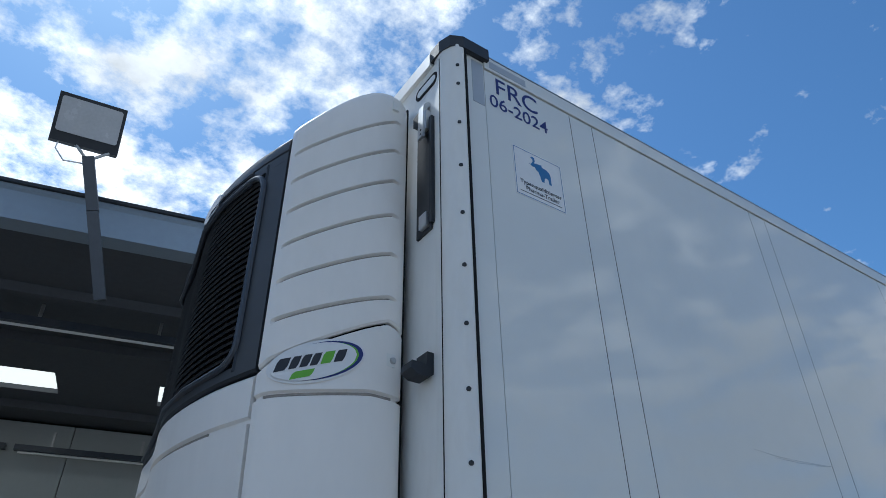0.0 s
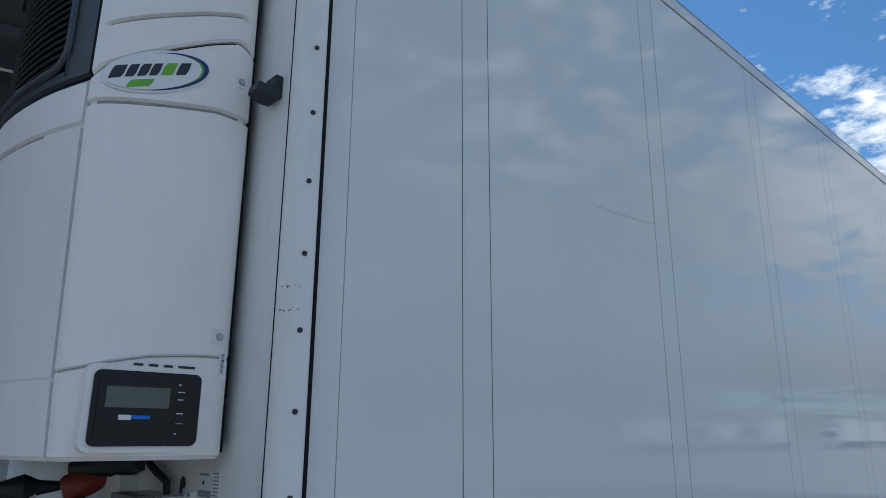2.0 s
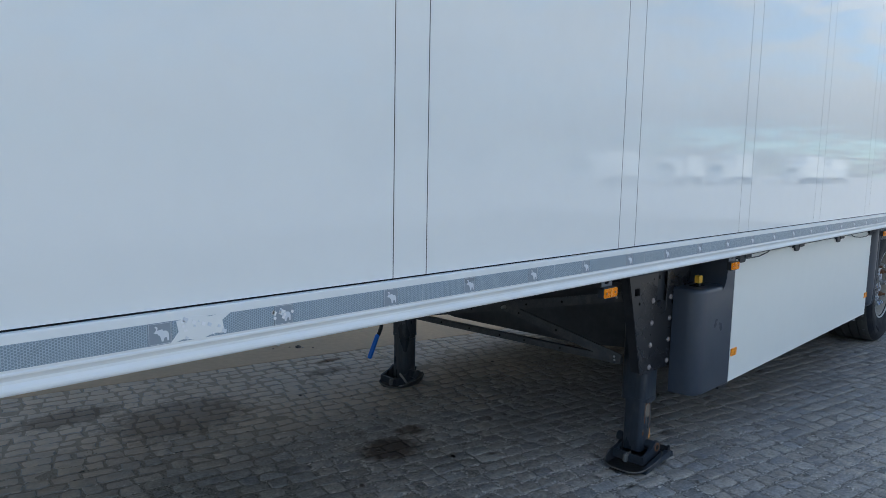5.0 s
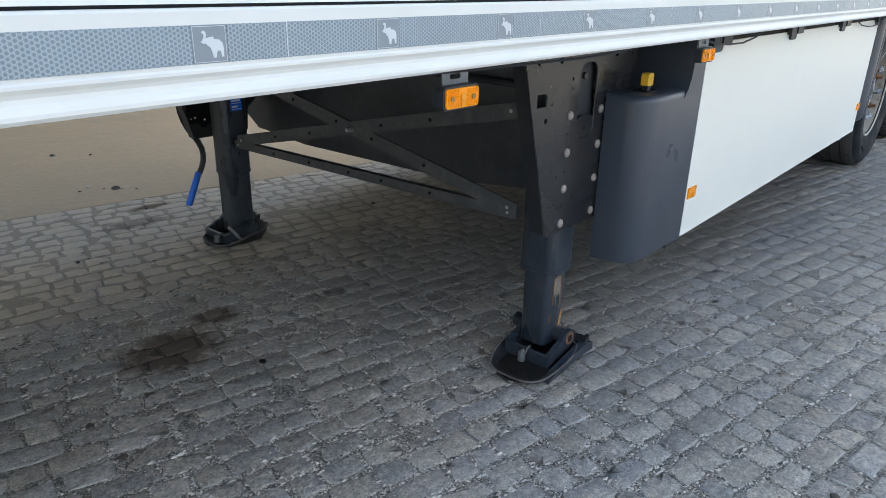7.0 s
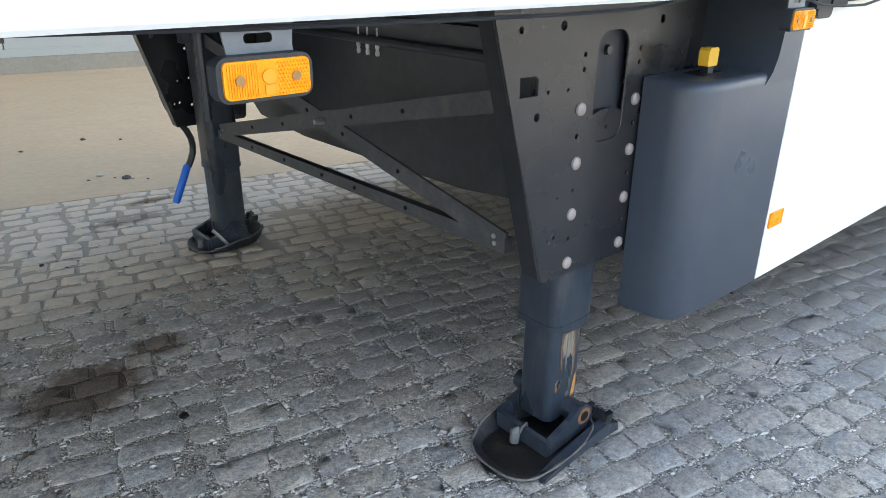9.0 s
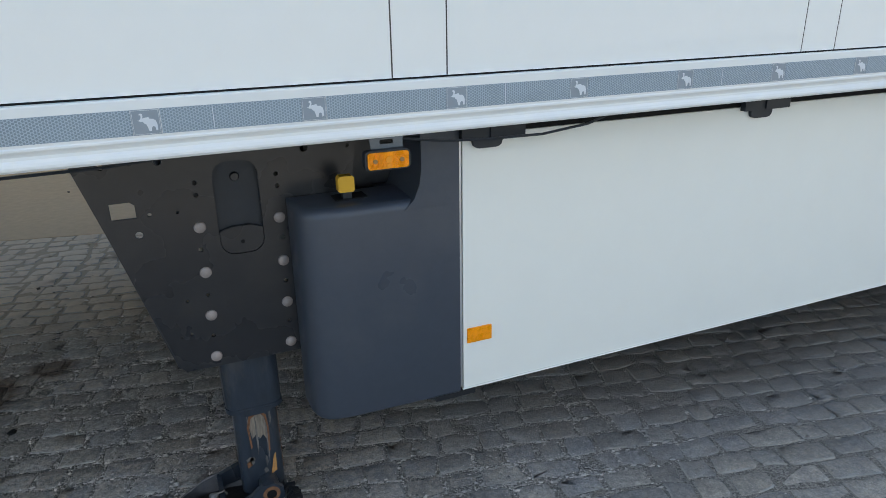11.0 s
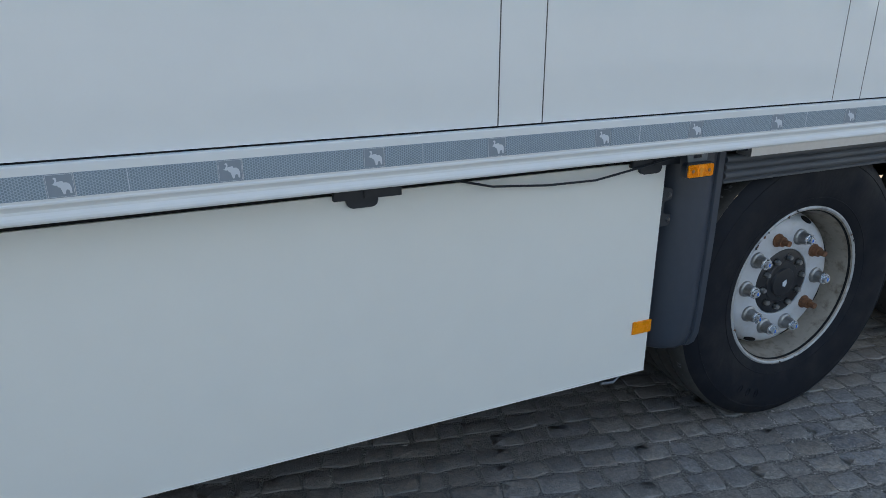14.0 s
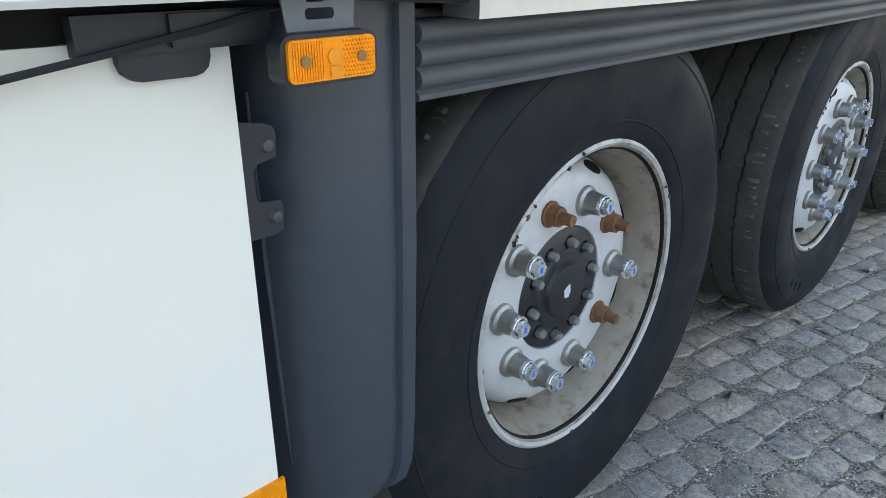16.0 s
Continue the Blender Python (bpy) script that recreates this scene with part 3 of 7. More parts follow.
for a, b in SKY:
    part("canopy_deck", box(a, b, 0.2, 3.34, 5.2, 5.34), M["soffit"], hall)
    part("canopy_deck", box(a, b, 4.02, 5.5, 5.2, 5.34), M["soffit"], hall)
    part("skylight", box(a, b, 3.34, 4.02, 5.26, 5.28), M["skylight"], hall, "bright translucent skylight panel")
part("fascia", prism([(0.02, 5.13), (0.2, 5.13), (0.2, 5.45), (0.0, 5.45), (0.0, 5.42), (0.02, 5.40)], -30, END, "x"), M["fascia"], hall, "grey-blue metal fascia")
part("fascia_cap", box(-30, END, -0.03, 0.24, 5.45, 5.48), M["black"], hall)
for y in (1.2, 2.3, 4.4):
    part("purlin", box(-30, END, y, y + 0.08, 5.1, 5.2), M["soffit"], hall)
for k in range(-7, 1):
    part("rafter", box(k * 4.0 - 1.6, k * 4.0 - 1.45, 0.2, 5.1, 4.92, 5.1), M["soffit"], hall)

tube_light = new("strip_light")
tagged(tube_light, "long grey fluorescent batten hung under the canopy", "strip light", group="strip lights under the canopy")
part("batten", box(0, 1.9, -0.05, 0.05, 0.02, 0.09), M["grey"], tube_light, bevel=0.006)
part("tube", tube([(0.05, 0, 0.0), (1.85, 0, 0.0)], 0.014, 10), M["label"], tube_light, "white unlit glass tube", smooth=True)
part("hanger", box(0.4, 0.43, -0.015, 0.015, 0.09, 0.3), M["steel"], tube_light)
part("hanger", box(1.5, 1.53, -0.015, 0.015, 0.09, 0.3), M["steel"], tube_light)
first = Matrix.Translation((2.85, 3.26, 0)) @ YARD
LIGHTS = [(k * 2.0 - 8.6, y, z) for y, z in ((1.6, 4.95), (4.85, 4.67)) for k in range(0, 4)]
tube_light.matrix_world = first @ Matrix.Translation((LIGHTS[0][0], LIGHTS[0][1], LIGHTS[0][2]))
for lx, ly, lz in LIGHTS[1:]:
    copy_thing(tube_light, first @ Matrix.Translation((lx, ly, lz)))

flood = new("floodlight_mast")
tagged(flood, "dark steel post carrying a floodlight above the canopy edge", "floodlight")
flood.location = (-0.43, 5.31, 5.1)
part("arm", tube([(-0.40, -1.62, 0.005), (-0.56, -1.71, 0.42)], 0.06, 4), M["soffit"], flood, "grey steel arm")
part("post", tube([(-0.15, -1.48, -0.65), (-0.40, -1.62, -0.002)], 0.058, 4), M["soffit"], flood, "dark steel post")
part("yoke", tube([(-0.13 - 0.62, -1.71, 0.58), (-0.56, -1.70, 0.40), (0.13 - 0.52, -1.71, 0.58)], 0.014, 8), M["steel"], flood)
lamp_box = prism([(-0.25, 0.0), (0.25, 0.0), (0.25, 0.40), (-0.25, 0.40)], -0.04, 0.05, "y")
fl = part("lamp_housing", lamp_box, M["blackplastic"], flood, "black floodlight housing", bevel=0.012)
fl.matrix_basis = Matrix.Translation((-0.62, -1.68, 0.52)) @ Matrix.Rotation(radians(-6), 4, "Y") @ Matrix.Rotation(radians(24), 4, "X")
gl = part("lens", prism(rounded(0.0, 0.225, 0.225, 0.145, 0.02), -0.046, -0.038, "y"), M["glass"], fl, "pale grey lamp glass")
part("cable", tube([(-0.8, -1.7, 0.56), (-0.80, -1.7, 0.42), (-0.72, -1.7, 0.33), (-0.58, -1.7, 0.36)], 0.006, 6), M["label"], flood, "pale lamp cable", smooth=True)


# ---- the trailer ----
trailer = new("semi_trailer")
tagged(trailer, "white refrigerated box semi-trailer parked on landing legs", "semi-trailer")
LEN, WID, TOP = 13.4, 2.58, 3.93
PITCH, STRIP = 1.1875, 0.127
ZB, ZT = 1.2205, 3.845

side = part("side_wall", box(0.06, LEN - 0.05, 0.0125, 0.05, 1.13, 3.9), M["seal"], trailer)
cuts = [0.157]
k = 0
while 0.594 + PITCH * k < LEN - 0.3:
    cuts += [0.594 + PITCH * k, 0.594 + STRIP + PITCH * k]
    k += 1
cuts.append(LEN - 0.06)
for i, (a, b) in enumerate(zip(cuts, cuts[1:])):
    g, g2 = (0.001 if i == 0 else 0.0019 if i < 3 else 0.0018), (0.0019 if i < 2 else 0.0018)
    part("panel", box(a + g, b - g2, 0.0, 0.012, ZB + 0.0042, ZT - 0.005), M["panel"], side, bevel=0.0012)
    if i:
        gl = 0.0019 if i - 1 < 2 else 0.0018
        part("joint_seal", box(a - gl + 0.0001, a + g - 0.0001, 0.0005, 0.011, ZB + 0.0046, ZT - 0.007), M["joint"], side)
part("base_seal", box(0.160, LEN - 0.06, 0.0007, 0.0118, ZB, ZB + 0.0041), M["seal"], side, "black seal between panels and side rail")
part("edge_panel", box(0.0685, 0.1555, 0.0, 0.012, 1.128, 3.9), M["panel"], side, "white edge panel beside the corner post", bevel=0.001)
part("far_wall", box(0.06, LEN, WID - 0.05, WID, 1.13, 3.9), M["panel"], trailer)
part("roof", box(0.03, LEN, 0.03, WID - 0.03, 3.86, TOP - 0.01), M["white"], trailer)
part("rear_wall", box(LEN - 0.05, LEN, 0.05, WID - 0.05, 1.13, 3.9), M["white"], trailer)
part("floor_pan", box(0.06, LEN, 0.05, WID - 0.05, 1.11, 1.15), M["black"], trailer)
part("front_wall", box(0.0, 0.05, 0.095, WID - 0.095, 1.2, 3.86), M["grime"], trailer, "white front bulkhead of the box")
# top rail and bottom rail
part("top_rail", prism([(0.02, ZT), (-0.006, ZT), (-0.007, ZT + 0.0015), (-0.007, ZT + 0.0655), (-0.002, ZT + 0.0665), (0.05, ZT + 0.082), (0.05, ZT)], 0.157, LEN, "x"), M["panel"], trailer, "white flat roof edge rail")
part("roof_seal", box(0.157, LEN, -0.0085, 0.02, ZT + 0.067, ZT + 0.0725), M["greytape"], trailer, "grey sealing lip along the roof edge")
part("foil", box(0.18, 0.36, -0.0082, -0.0069, ZT + 0.012, ZT + 0.047), M["foilpale"], trailer)
part("foil", box(0.10, 0.152, -0.0016, 0.001, 3.64, 3.86), M["foilpale"], trailer, "grey foil strip")
rail = part("bottom_rail", prism([(0.03, 1.2203), (-0.017, 1.2203), (-0.0185, 1.2168), (-0.0185, 1.148), (-0.0205, 1.1455), (-0.0205, 1.1415), (-0.0165, 1.136), (-0.0145, 1.131), (-0.0155, 1.125),
                                  (-0.0195, 1.1195), (-0.0215, 1.114), (-0.0215, 1.109), (-0.018, 1.104), (0.03, 1.104)], 0.155, LEN, "x"), M["white"], trailer, "white lower side rail")
ELEPHANT = [(0.16, 0.60), (0.22, 0.585), (0.25, 0.62), (0.31, 0.72), (0.31, 0.80), (0.24, 0.84), (0.30, 0.90), (0.38, 0.86), (0.39, 0.76), (0.36, 0.67), (0.42, 0.69), (0.62, 0.72), (0.65, 0.64),
            (0.80, 0.63), (0.90, 0.55), (0.94, 0.42), (0.94, 0.13), (0.86, 0.12), (0.84, 0.28), (0.76, 0.32), (0.70, 0.26), (0.67, 0.11), (0.58, 0.11), (0.54, 0.28), (0.49, 0.42), (0.43, 0.44), (0.37, 0.53), (0.28, 0.53)]


def animal(x, z, s, y, m, parent):
    return part("emblem", prism([(x + s * (u - 0.5), z + s * (v - 0.5)) for u, v in ELEPHANT], y - 0.0005, y), m, parent, "pale animal emblem")


XE, DE = 2.392, 0.3175
for i in range(-7, 34):
    xe = XE + DE * i
    if i == -3:
        xe -= 0.02
    x0 = XE + DE * (i - 1) + (0.006 if i == -2 else 0.026) if i > -7 else 0.158
    if x0 < xe - 0.03:
        part("reflective_tape", box(x0, xe - 0.0255, -0.0198, -0.0186, 1.153, 1.2005), M["tape"], rail)
    part("emblem_field", box(xe - 0.025, xe + 0.025, -0.0198, -0.0186, 1.153, 1.2005), M["greytape"], rail)
    edge = box(xe - 0.0235, xe + 0.0235, -0.0203, -0.0196, 1.1545, 1.1551)
    for q in ((xe - 0.0235, xe + 0.0235, 1.1984, 1.199), (xe - 0.0235, xe - 0.0229, 1.1551, 1.1984), (xe + 0.0229, xe + 0.0235, 1.1551, 1.1984)):
        box(q[0], q[1], -0.0203, -0.0196, q[2], q[3], edge)
    part("field_border", edge, M["eleph"], rail)
    animal(xe, 1.1765, 0.043, -0.0199, M["eleph"], rail)
    if i % 2 == 0 and i > -6:
        part("tape_mark", box(xe + 0.12, xe + 0.1212, -0.0202, -0.0190, 1.154, 1.1995), M["eleph"], rail)
# torn patch on the tape
patch = prism([(1.13, 1.150), (1.16, 1.157), (1.20, 1.151), (1.23, 1.16), (1.255, 1.157), (1.25, 1.187), (1.275, 1.205), (1.22, 1.199), (1.19, 1.206), (1.145, 1.199), (1.15, 1.175)], -0.0206, -0.0199)
for v in patch.verts:
    v.co.x += 0.012
part("torn_patch", patch, M["white"], rail, "torn white patch")
trn = random.Random(12)
for k in range(14):
    px, pz, s = trn.uniform(1.16, 1.27), trn.uniform(1.157, 1.197), trn.uniform(0.003, 0.010)
    part("torn_flake", prism([(px, pz), (px + s, pz - s * 0.5), (px + s * 1.4, pz + s * 0.4), (px + s * 0.4, pz + s)], -0.0216, -0.0204), M["eleph"] if k % 2 else M["label"], rail)
for k in range(9):
    px, pz, s = trn.uniform(1.385, 1.44), trn.uniform(1.163, 1.188), trn.uniform(0.004, 0.010)
    part("torn_flake", prism([(px, pz), (px + s, pz - s * 0.5), (px + s * 1.4, pz + s * 0.4), (px + s * 0.4, pz + s)], -0.0211, -0.0199), M["label"], rail)

# front corner post with its screws, cap and black seal
post = part("corner_post", prism([(0.0, 0.10), (-0.006, 0.06), (-0.004, 0.035), (0.010, 0.004), (0.026, -0.012), (0.048, -0.018), (0.056, -0.015), (0.056, 0.10)], 1.125, 3.885, "z"), M["grime"], trailer, "white rounded front corner post with small scrapes", smooth=True)
part("corner_post", prism([(0.0, WID - 0.10), (-0.004, WID - 0.035), (0.03, WID + 0.008), (0.056, WID + 0.010), (0.056, WID - 0.10)], 1.125, 3.885, "z"), M["grime"], trailer, smooth=True)
part("corner_seal", box(0.0572, 0.0662, -0.0172, 0.02, 1.125, 3.89), M["seal"], trailer, "black seal line")
part("wall_joint", box(-0.0075, 0.004, 0.0565, 0.0595, 1.2, 3.85), M["seal"], trailer)
for z in [3.769, 3.672] + [3.482 - 0.1923 * j for j in range(12)] + [1.267, 1.172]:
    s = part("screw", lathe([(-0.0025, 0.0), (-0.0035, 0.003), (-0.0025, 0.0062), (0.001, 0.0072)], 12), M["black"], post)
    s.matrix_basis = Matrix.Translation((0.026, -0.0125, z)) @ Matrix.Rotation(radians(-38), 4, "Z")
part("corner_foot", prism([(-0.012, 0.13), (-0.014, 0.04), (0.01, -0.002), (0.045, -0.02), (0.152, -0.021), (0.152, 0.13)], 1.062, 1.1235, "z"), M["blackplastic"], trailer, "black plastic lower corner block", bevel=0.006)
cap = part("corner_cap", prism([(-0.012, 0.11), (-0.012, 0.05), (0.005, 0.0), (0.05, -0.022), (0.17, -0.022), (0.17, 0.11)], 3.875, 3.935, "z"), M["blackplastic"], trailer, "black plastic roof corner cap", bevel=0.008)
part("front_top_rail", box(-0.015, 0.06, 0.11, WID - 0.11, 3.86, 3.925), M["grime"], trailer, bevel=0.006)
# oval handhold and long dark vent with bracket on the bulkhead
def capsule(cy, cz, hy, r, n=8):
    return [(cy + (hy - r) * (1 if math.cos(t) >= 0 else -1) + r * math.cos(t), cz + r * math.sin(t)) for t in [math.pi * 2 * (k + 0.5) / (2 * n) for k in range(2 * n)]]


hh = part("handhold", prism(capsule(0.15, 3.785, 0.075, 0.030), -0.004, 0.002, "x"), M["seal"], trailer, "black oval handhold frame")
part("plate", prism(capsule(0.15, 3.785, 0.062, 0.018), -0.005, -0.0035, "x"), M["white"], hh)
part("vent_recess", box(-0.008, 0.002, 0.112, 0.2, 3.10, 3.60), M["black"], trailer, "dark recessed vent", bevel=0.003)
part("vent_flange", box(-0.014, 0.002, 0.101, 0.116, 3.12, 3.59), M["blackplastic"], trailer)
for z, s in ((3.60, 1), (3.15, 0.6)):
    part("vent_bracket", box(-0.022, -0.002, 0.122, 0.165, z - 0.06 * s, z + 0.03 * s), M["alu"], trailer, "zinc bracket", bevel=0.005)
part("bracket_arm", prism([(-0.034, 3.50), (-0.030, 3.655), (-0.012, 3.68), (0.0, 3.68), (0.0, 3.665), (-0.012, 3.65), (-0.024, 3.50)], 0.128, 0.160, "y"), M["alu"], trailer, bevel=0.002)
part("bracket_hook", prism([(0.168, 3.57), (0.196, 3.59), (0.196, 3.635), (0.160, 3.64), (0.160, 3.60)], -0.03, 0.0, "x"), M["blackplastic"], trailer, bevel=0.003)
for z in (3.515, 3.535):
    part("bracket_hole", tube([(-0.0345, 0.140, z), (-0.030, 0.140, z)], 0.004, 8), M["seal"], trailer)
part("cover_stop", prism([(-0.075, 2.605), (-0.05, 2.59), (-0.012, 2.59), (0.0, 2.60), (0.0, 2.665), (-0.022, 2.665), (-0.024, 2.625), (-0.07, 2.628)], 0.112, 0.168, "y"), M["blackplastic"], trailer, "black rubber cover stop", bevel=0.004)

# writing on the side
part("lettering", writing("FRC", 0.122, on_side(0.203, 3.740), bold=0.0002), M["navy"], side, "dark blue class letters")
part("lettering", writing("06-2024", 0.086, on_side(0.175, 3.662), bold=0.0002), M["navy"], side, "dark blue date")
sx, sz = 0.267, 3.29
part("sticker", box(sx, sx + 0.232, -0.0012, 0.0, sz, sz + 0.225), M["label"], side, "white sticker with a blue emblem and line", bevel=0.0003)
bm = box(sx + 0.004, sx + 0.228, -0.0017, -0.0011, sz + 0.004, sz + 0.006)
for q in ((sx + 0.004, sx + 0.228, sz + 0.219, sz + 0.221), (sx + 0.004, sx + 0.006, sz + 0.004, sz + 0.221), (sx + 0.226, sx + 0.228, sz + 0.004, sz + 0.221)):
    box(q[0], q[1], -0.0017, -0.0011, q[2], q[3], bm)
part("sticker_border", bm, M["elephblue"], side)
part("emblem", prism([(sx + 0.116 + 0.13 * (u - 0.5), sz + 0.155 + 0.13 * (v - 0.5)) for u, v in ELEPHANT], -0.0018, -0.0012), M["elephblue"], side, "blue animal emblem")
part("lettering", writing("Typenqualifizierter", 0.0255, on_side(sx + 0.022, sz + 0.058, -0.0018)), M["print"], side)
part("lettering", writing("Pharma-Trailer", 0.0255, on_side(sx + 0.046, sz + 0.033, -0.0018)), M["print"], side)
part("small_print", box(sx + 0.02, sx + 0.212, -0.0018, -0.0012, sz + 0.021, sz + 0.0235), M["print"], side)
# red maker's lettering as plain bars, half of it worn away, and a blue round mark
lx = 0.178
letters = ((0.183, 0.022), (0.208, 0.022), (0.234, 0.034), (0.272, 0.029), (0.363, 0.029))
film = [(0.172, 1.229), (0.30, 1.226), (0.515, 1.231), (0.524, 1.262), (0.519, 1.283), (0.528, 1.305), (0.49, 1.307), (0.478, 1.303), (0.44, 1.306), (0.30, 1.304), (0.176, 1.306), (0.172, 1.28)]
part("film_residue", prism(film, -0.0007, 0.0), M["label"], side, "pale rest of a peeled film")
for x0, w in letters:
    part("letter_bar", box(x0, x0 + w * 0.5, -0.0012, 0.0, 1.249, 1.287), M["red"], side)
    part("letter_bar", box(x0 + w * 0.62, x0 + w * 0.95, -0.0012, 0.0, 1.250, 1.286), M["red"], side)
part("round_mark", lathe([(-0.0006, 0.018), (-0.0006, 0.0265), (0.0, 0.0265)], 28, (0.336, -0.0006, 1.269)), M["red"], side, "red ring")
part("round_mark", prism([(0.334 + 0.052 * (u - 0.5), 1.278 + 0.062 * (v - 0.5)) for u, v in ELEPHANT], -0.0018, -0.0012), M["navy"], side, "navy animal mark")
wr = random.Random(17)
for x0, keep in ((0.398, 9), (0.414, 9), (0.43, 7), (0.446, 6), (0.462, 6), (0.478, 4), (0.494, 5), (0.508, 3)):
    for j in range(keep):
        a, c, s = x0 + wr.uniform(0, 0.012), wr.uniform(1.250, 1.286), wr.uniform(0.0015, 0.0042)
        part("letter_scrap", prism([(a, c), (a + s, c - s * 0.4), (a + s * 1.3, c + s), (a + s * 0.3, c + s * 1.2)], -0.0012, -0.0006), M["red"], side)
# long scratch
part("scratch", tube([(1.28, -0.0003, 2.580), (1.42, -0.0003, 2.576), (1.60, -0.0003, 2.584), (1.735, -0.0003, 2.593)], 0.0004, 5), M["greytape"], side)
part("scratch", tube([(1.40, -0.0003, 2.570), (1.55, -0.0003, 2.574), (1.70, -0.0003, 2.588)], 0.0004, 5), M["greytape"], side)
part("scratch", tube([(1.66, -0.0003, 2.581), (1.73, -0.0003, 2.589), (1.775, -0.0003, 2.597)], 0.0005, 5), M["greytape"], side)


# ---- refrigeration unit ----
unit = new("refrigeration_unit")
unit.parent = trailer
unit.location = (-0.033, 0.004, 0.0)
unit["label"] = "cream-white refrigeration unit with dark front grille"
MID = WID / 2
SIDEP = [(0.008, 0.266), (0.005, 0.242), (-0.008, 0.227), (-0.034, 0.218), (-0.08, 0.2135), (-0.14, 0.212), (-0.20, 0.216), (-0.26, 0.223), (-0.32, 0.234), (-0.365, 0.247), (-0.392, 0.262), (-0.405, 0.285)]


def smooth_plan(pts, n):
    """The same outline with more points, rounded between them."""
    out = []
    for i in range(len(pts) - 1):
        p0, p1, p2, p3 = (Vector(pts[max(0, min(len(pts) - 1, i + k))]) for k in (-1, 0, 1, 2))
        for j in range(n):
            t = j / n
            out.append(tuple(0.5 * (2 * p1 + (p2 - p0) * t + (2 * p0 - 5 * p1 + 4 * p2 - p3) * t * t + (3 * p1 - p0 - 3 * p2 + p3) * t ** 3)))
    return out + [tuple(pts[-1])]


SIDEP = smooth_plan(SIDEP, 4)
FRONTP = smooth_plan([(-0.409, 0.295), (-0.432, 0.36), (-0.462, 0.46), (-0.486, 0.58), (-0.500, 0.70), (-0.502, 0.80), (-0.492, 0.90), (-0.472, 1.0), (-0.447, 1.15), (-0.438, MID)], 2)


def ztop(x):
    return float(np.interp(x, [-0.51, -0.41, -0.385, -0.36, -0.32, -0.28, -0.24, -0.2, -0.16, -0.12, -0.08, -0.04, -0.01, 0.01], [3.44, 3.445, 3.468, 3.495, 3.545, 3.592, 3.637, 3.677, 3.71, 3.735, 3.748, 3.745, 3.73, 3.705]))


def shell(name, plan, rows, m, label="", thick=0.02, parent=None):
    """A curved cover: rows of (height as a function of the fraction along the plan and of x, set-back)."""
    bm = bmesh.new()
    P = [Vector((p[0], p[1], 0)) for p in plan]
    ln = [0.0]
    for a, b in zip(P, P[1:]):
        ln.append(ln[-1] + (b - a).length)
    out, inn = [], []
    for zf, off in rows:
        ro, ri = [], []
        for i, p in enumerate(P):
            d = (P[min(i + 1, len(P) - 1)] - P[max(i - 1, 0)]).normalized()
            nrm = Vector((d.y, -d.x, 0)) * (-1 if plan is SIDEP else -1)
            if nrm.x > 0 and nrm.y > 0:
                nrm = -nrm
            s = ln[i] / ln[-1]
            z = zf(s, p.x)
            o = off(s) if callable(off) else off
            ro.append(bm.verts.new((p.x - nrm.x * o, p.y - nrm.y * o, z)))
            ri.append(bm.verts.new((p.x - nrm.x * thick, p.y - nrm.y * thick, z)))
        out.append(ro), inn.append(ri)
    nr, nc = len(rows), len(P)
    for r in range(nr - 1):
        for c in range(nc - 1):
            bm.faces.new((out[r][c], out[r][c + 1], out[r + 1][c + 1], out[r + 1][c]))
            bm.faces.new((inn[r][c], inn[r + 1][c], inn[r + 1][c + 1], inn[r][c + 1]))
        for c in (0, nc - 1):
            bm.faces.new((out[r][c], out[r + 1][c], inn[r + 1][c], inn[r][c]))
    for r in (0, nr - 1):
        for c in range(nc - 1):
            bm.faces.new((out[r][c], inn[r][c], inn[r][c + 1], out[r][c + 1]))
    return part(name, bm, m, parent or unit, label, smooth=True)


def drawn_back(y):
    """The unit is shallower beyond its middle."""
    k = min(1.0, max(0.0, (y - MID) / 0.5))
    return 1 - 0.52 * k * k * (3 - 2 * k)


def mirrored(ob):
    """The same part on the other side of the trailer's middle."""
    o = ob.copy()
    o.data = ob.data.copy()
    o.data.transform(Matrix.Translation((0, WID, 0)) @ Matrix.Diagonal((1, -1, 1, 1)))
    o.data.flip_normals()
    for v in o.data.vertices:
        v.co.x *= drawn_back(v.co.y)
    scene.collection.objects.link(o)
    return o


def slope(zr, zl):
    return lambda s, x: zr + (zl - zr) * max(0.0, (s - 0.2) / 0.8) ** 1.12 - 0.5 * max(0.0, 0.2 - s) ** 1.6


GROOVES = [(2.87, 2.70), (3.03, 2.822), (3.185, 2.943), (3.33, 3.065), (3.47, 3.182), (3.61, 3.296)]
rows = [(slope(2.788, 2.578), 0.006), (slope(2.796, 2.586), 0.0)]
for zr, zl in GROOVES:
    for dz, off in ((-0.008, 0.0), (-0.006, 0.004), (-0.0045, 0.012), (0.003, 0.013), (0.0055, 0.007), (0.008, 0.0)):
        rows.append((slope(zr + dz, zl + dz), lambda s, o=off: o * min(1, max(0, (s - 0.13) / 0.04)) * min(1, max(0, (0.96 - s) / 0.02))))
rows += [(lambda s, x: ztop(x) - 0.03, 0.0), (lambda s, x: ztop(x) - 0.012, 0.004), (lambda s, x: ztop(x), 0.014)]
c1 = shell("upper_cover", SIDEP, rows, M["cover"], "ribbed cream-white upper side cover")
rows = [(lambda s, x: 1.640, 0.010), (lambda s, x: 1.650, 0.0)]


def arc(s):
    return float(np.interp(s, [0, 0.3, 0.55, 0.75, 0.9, 1], [1.889, 1.886, 1.876, 1.858, 1.84, 1.832]))


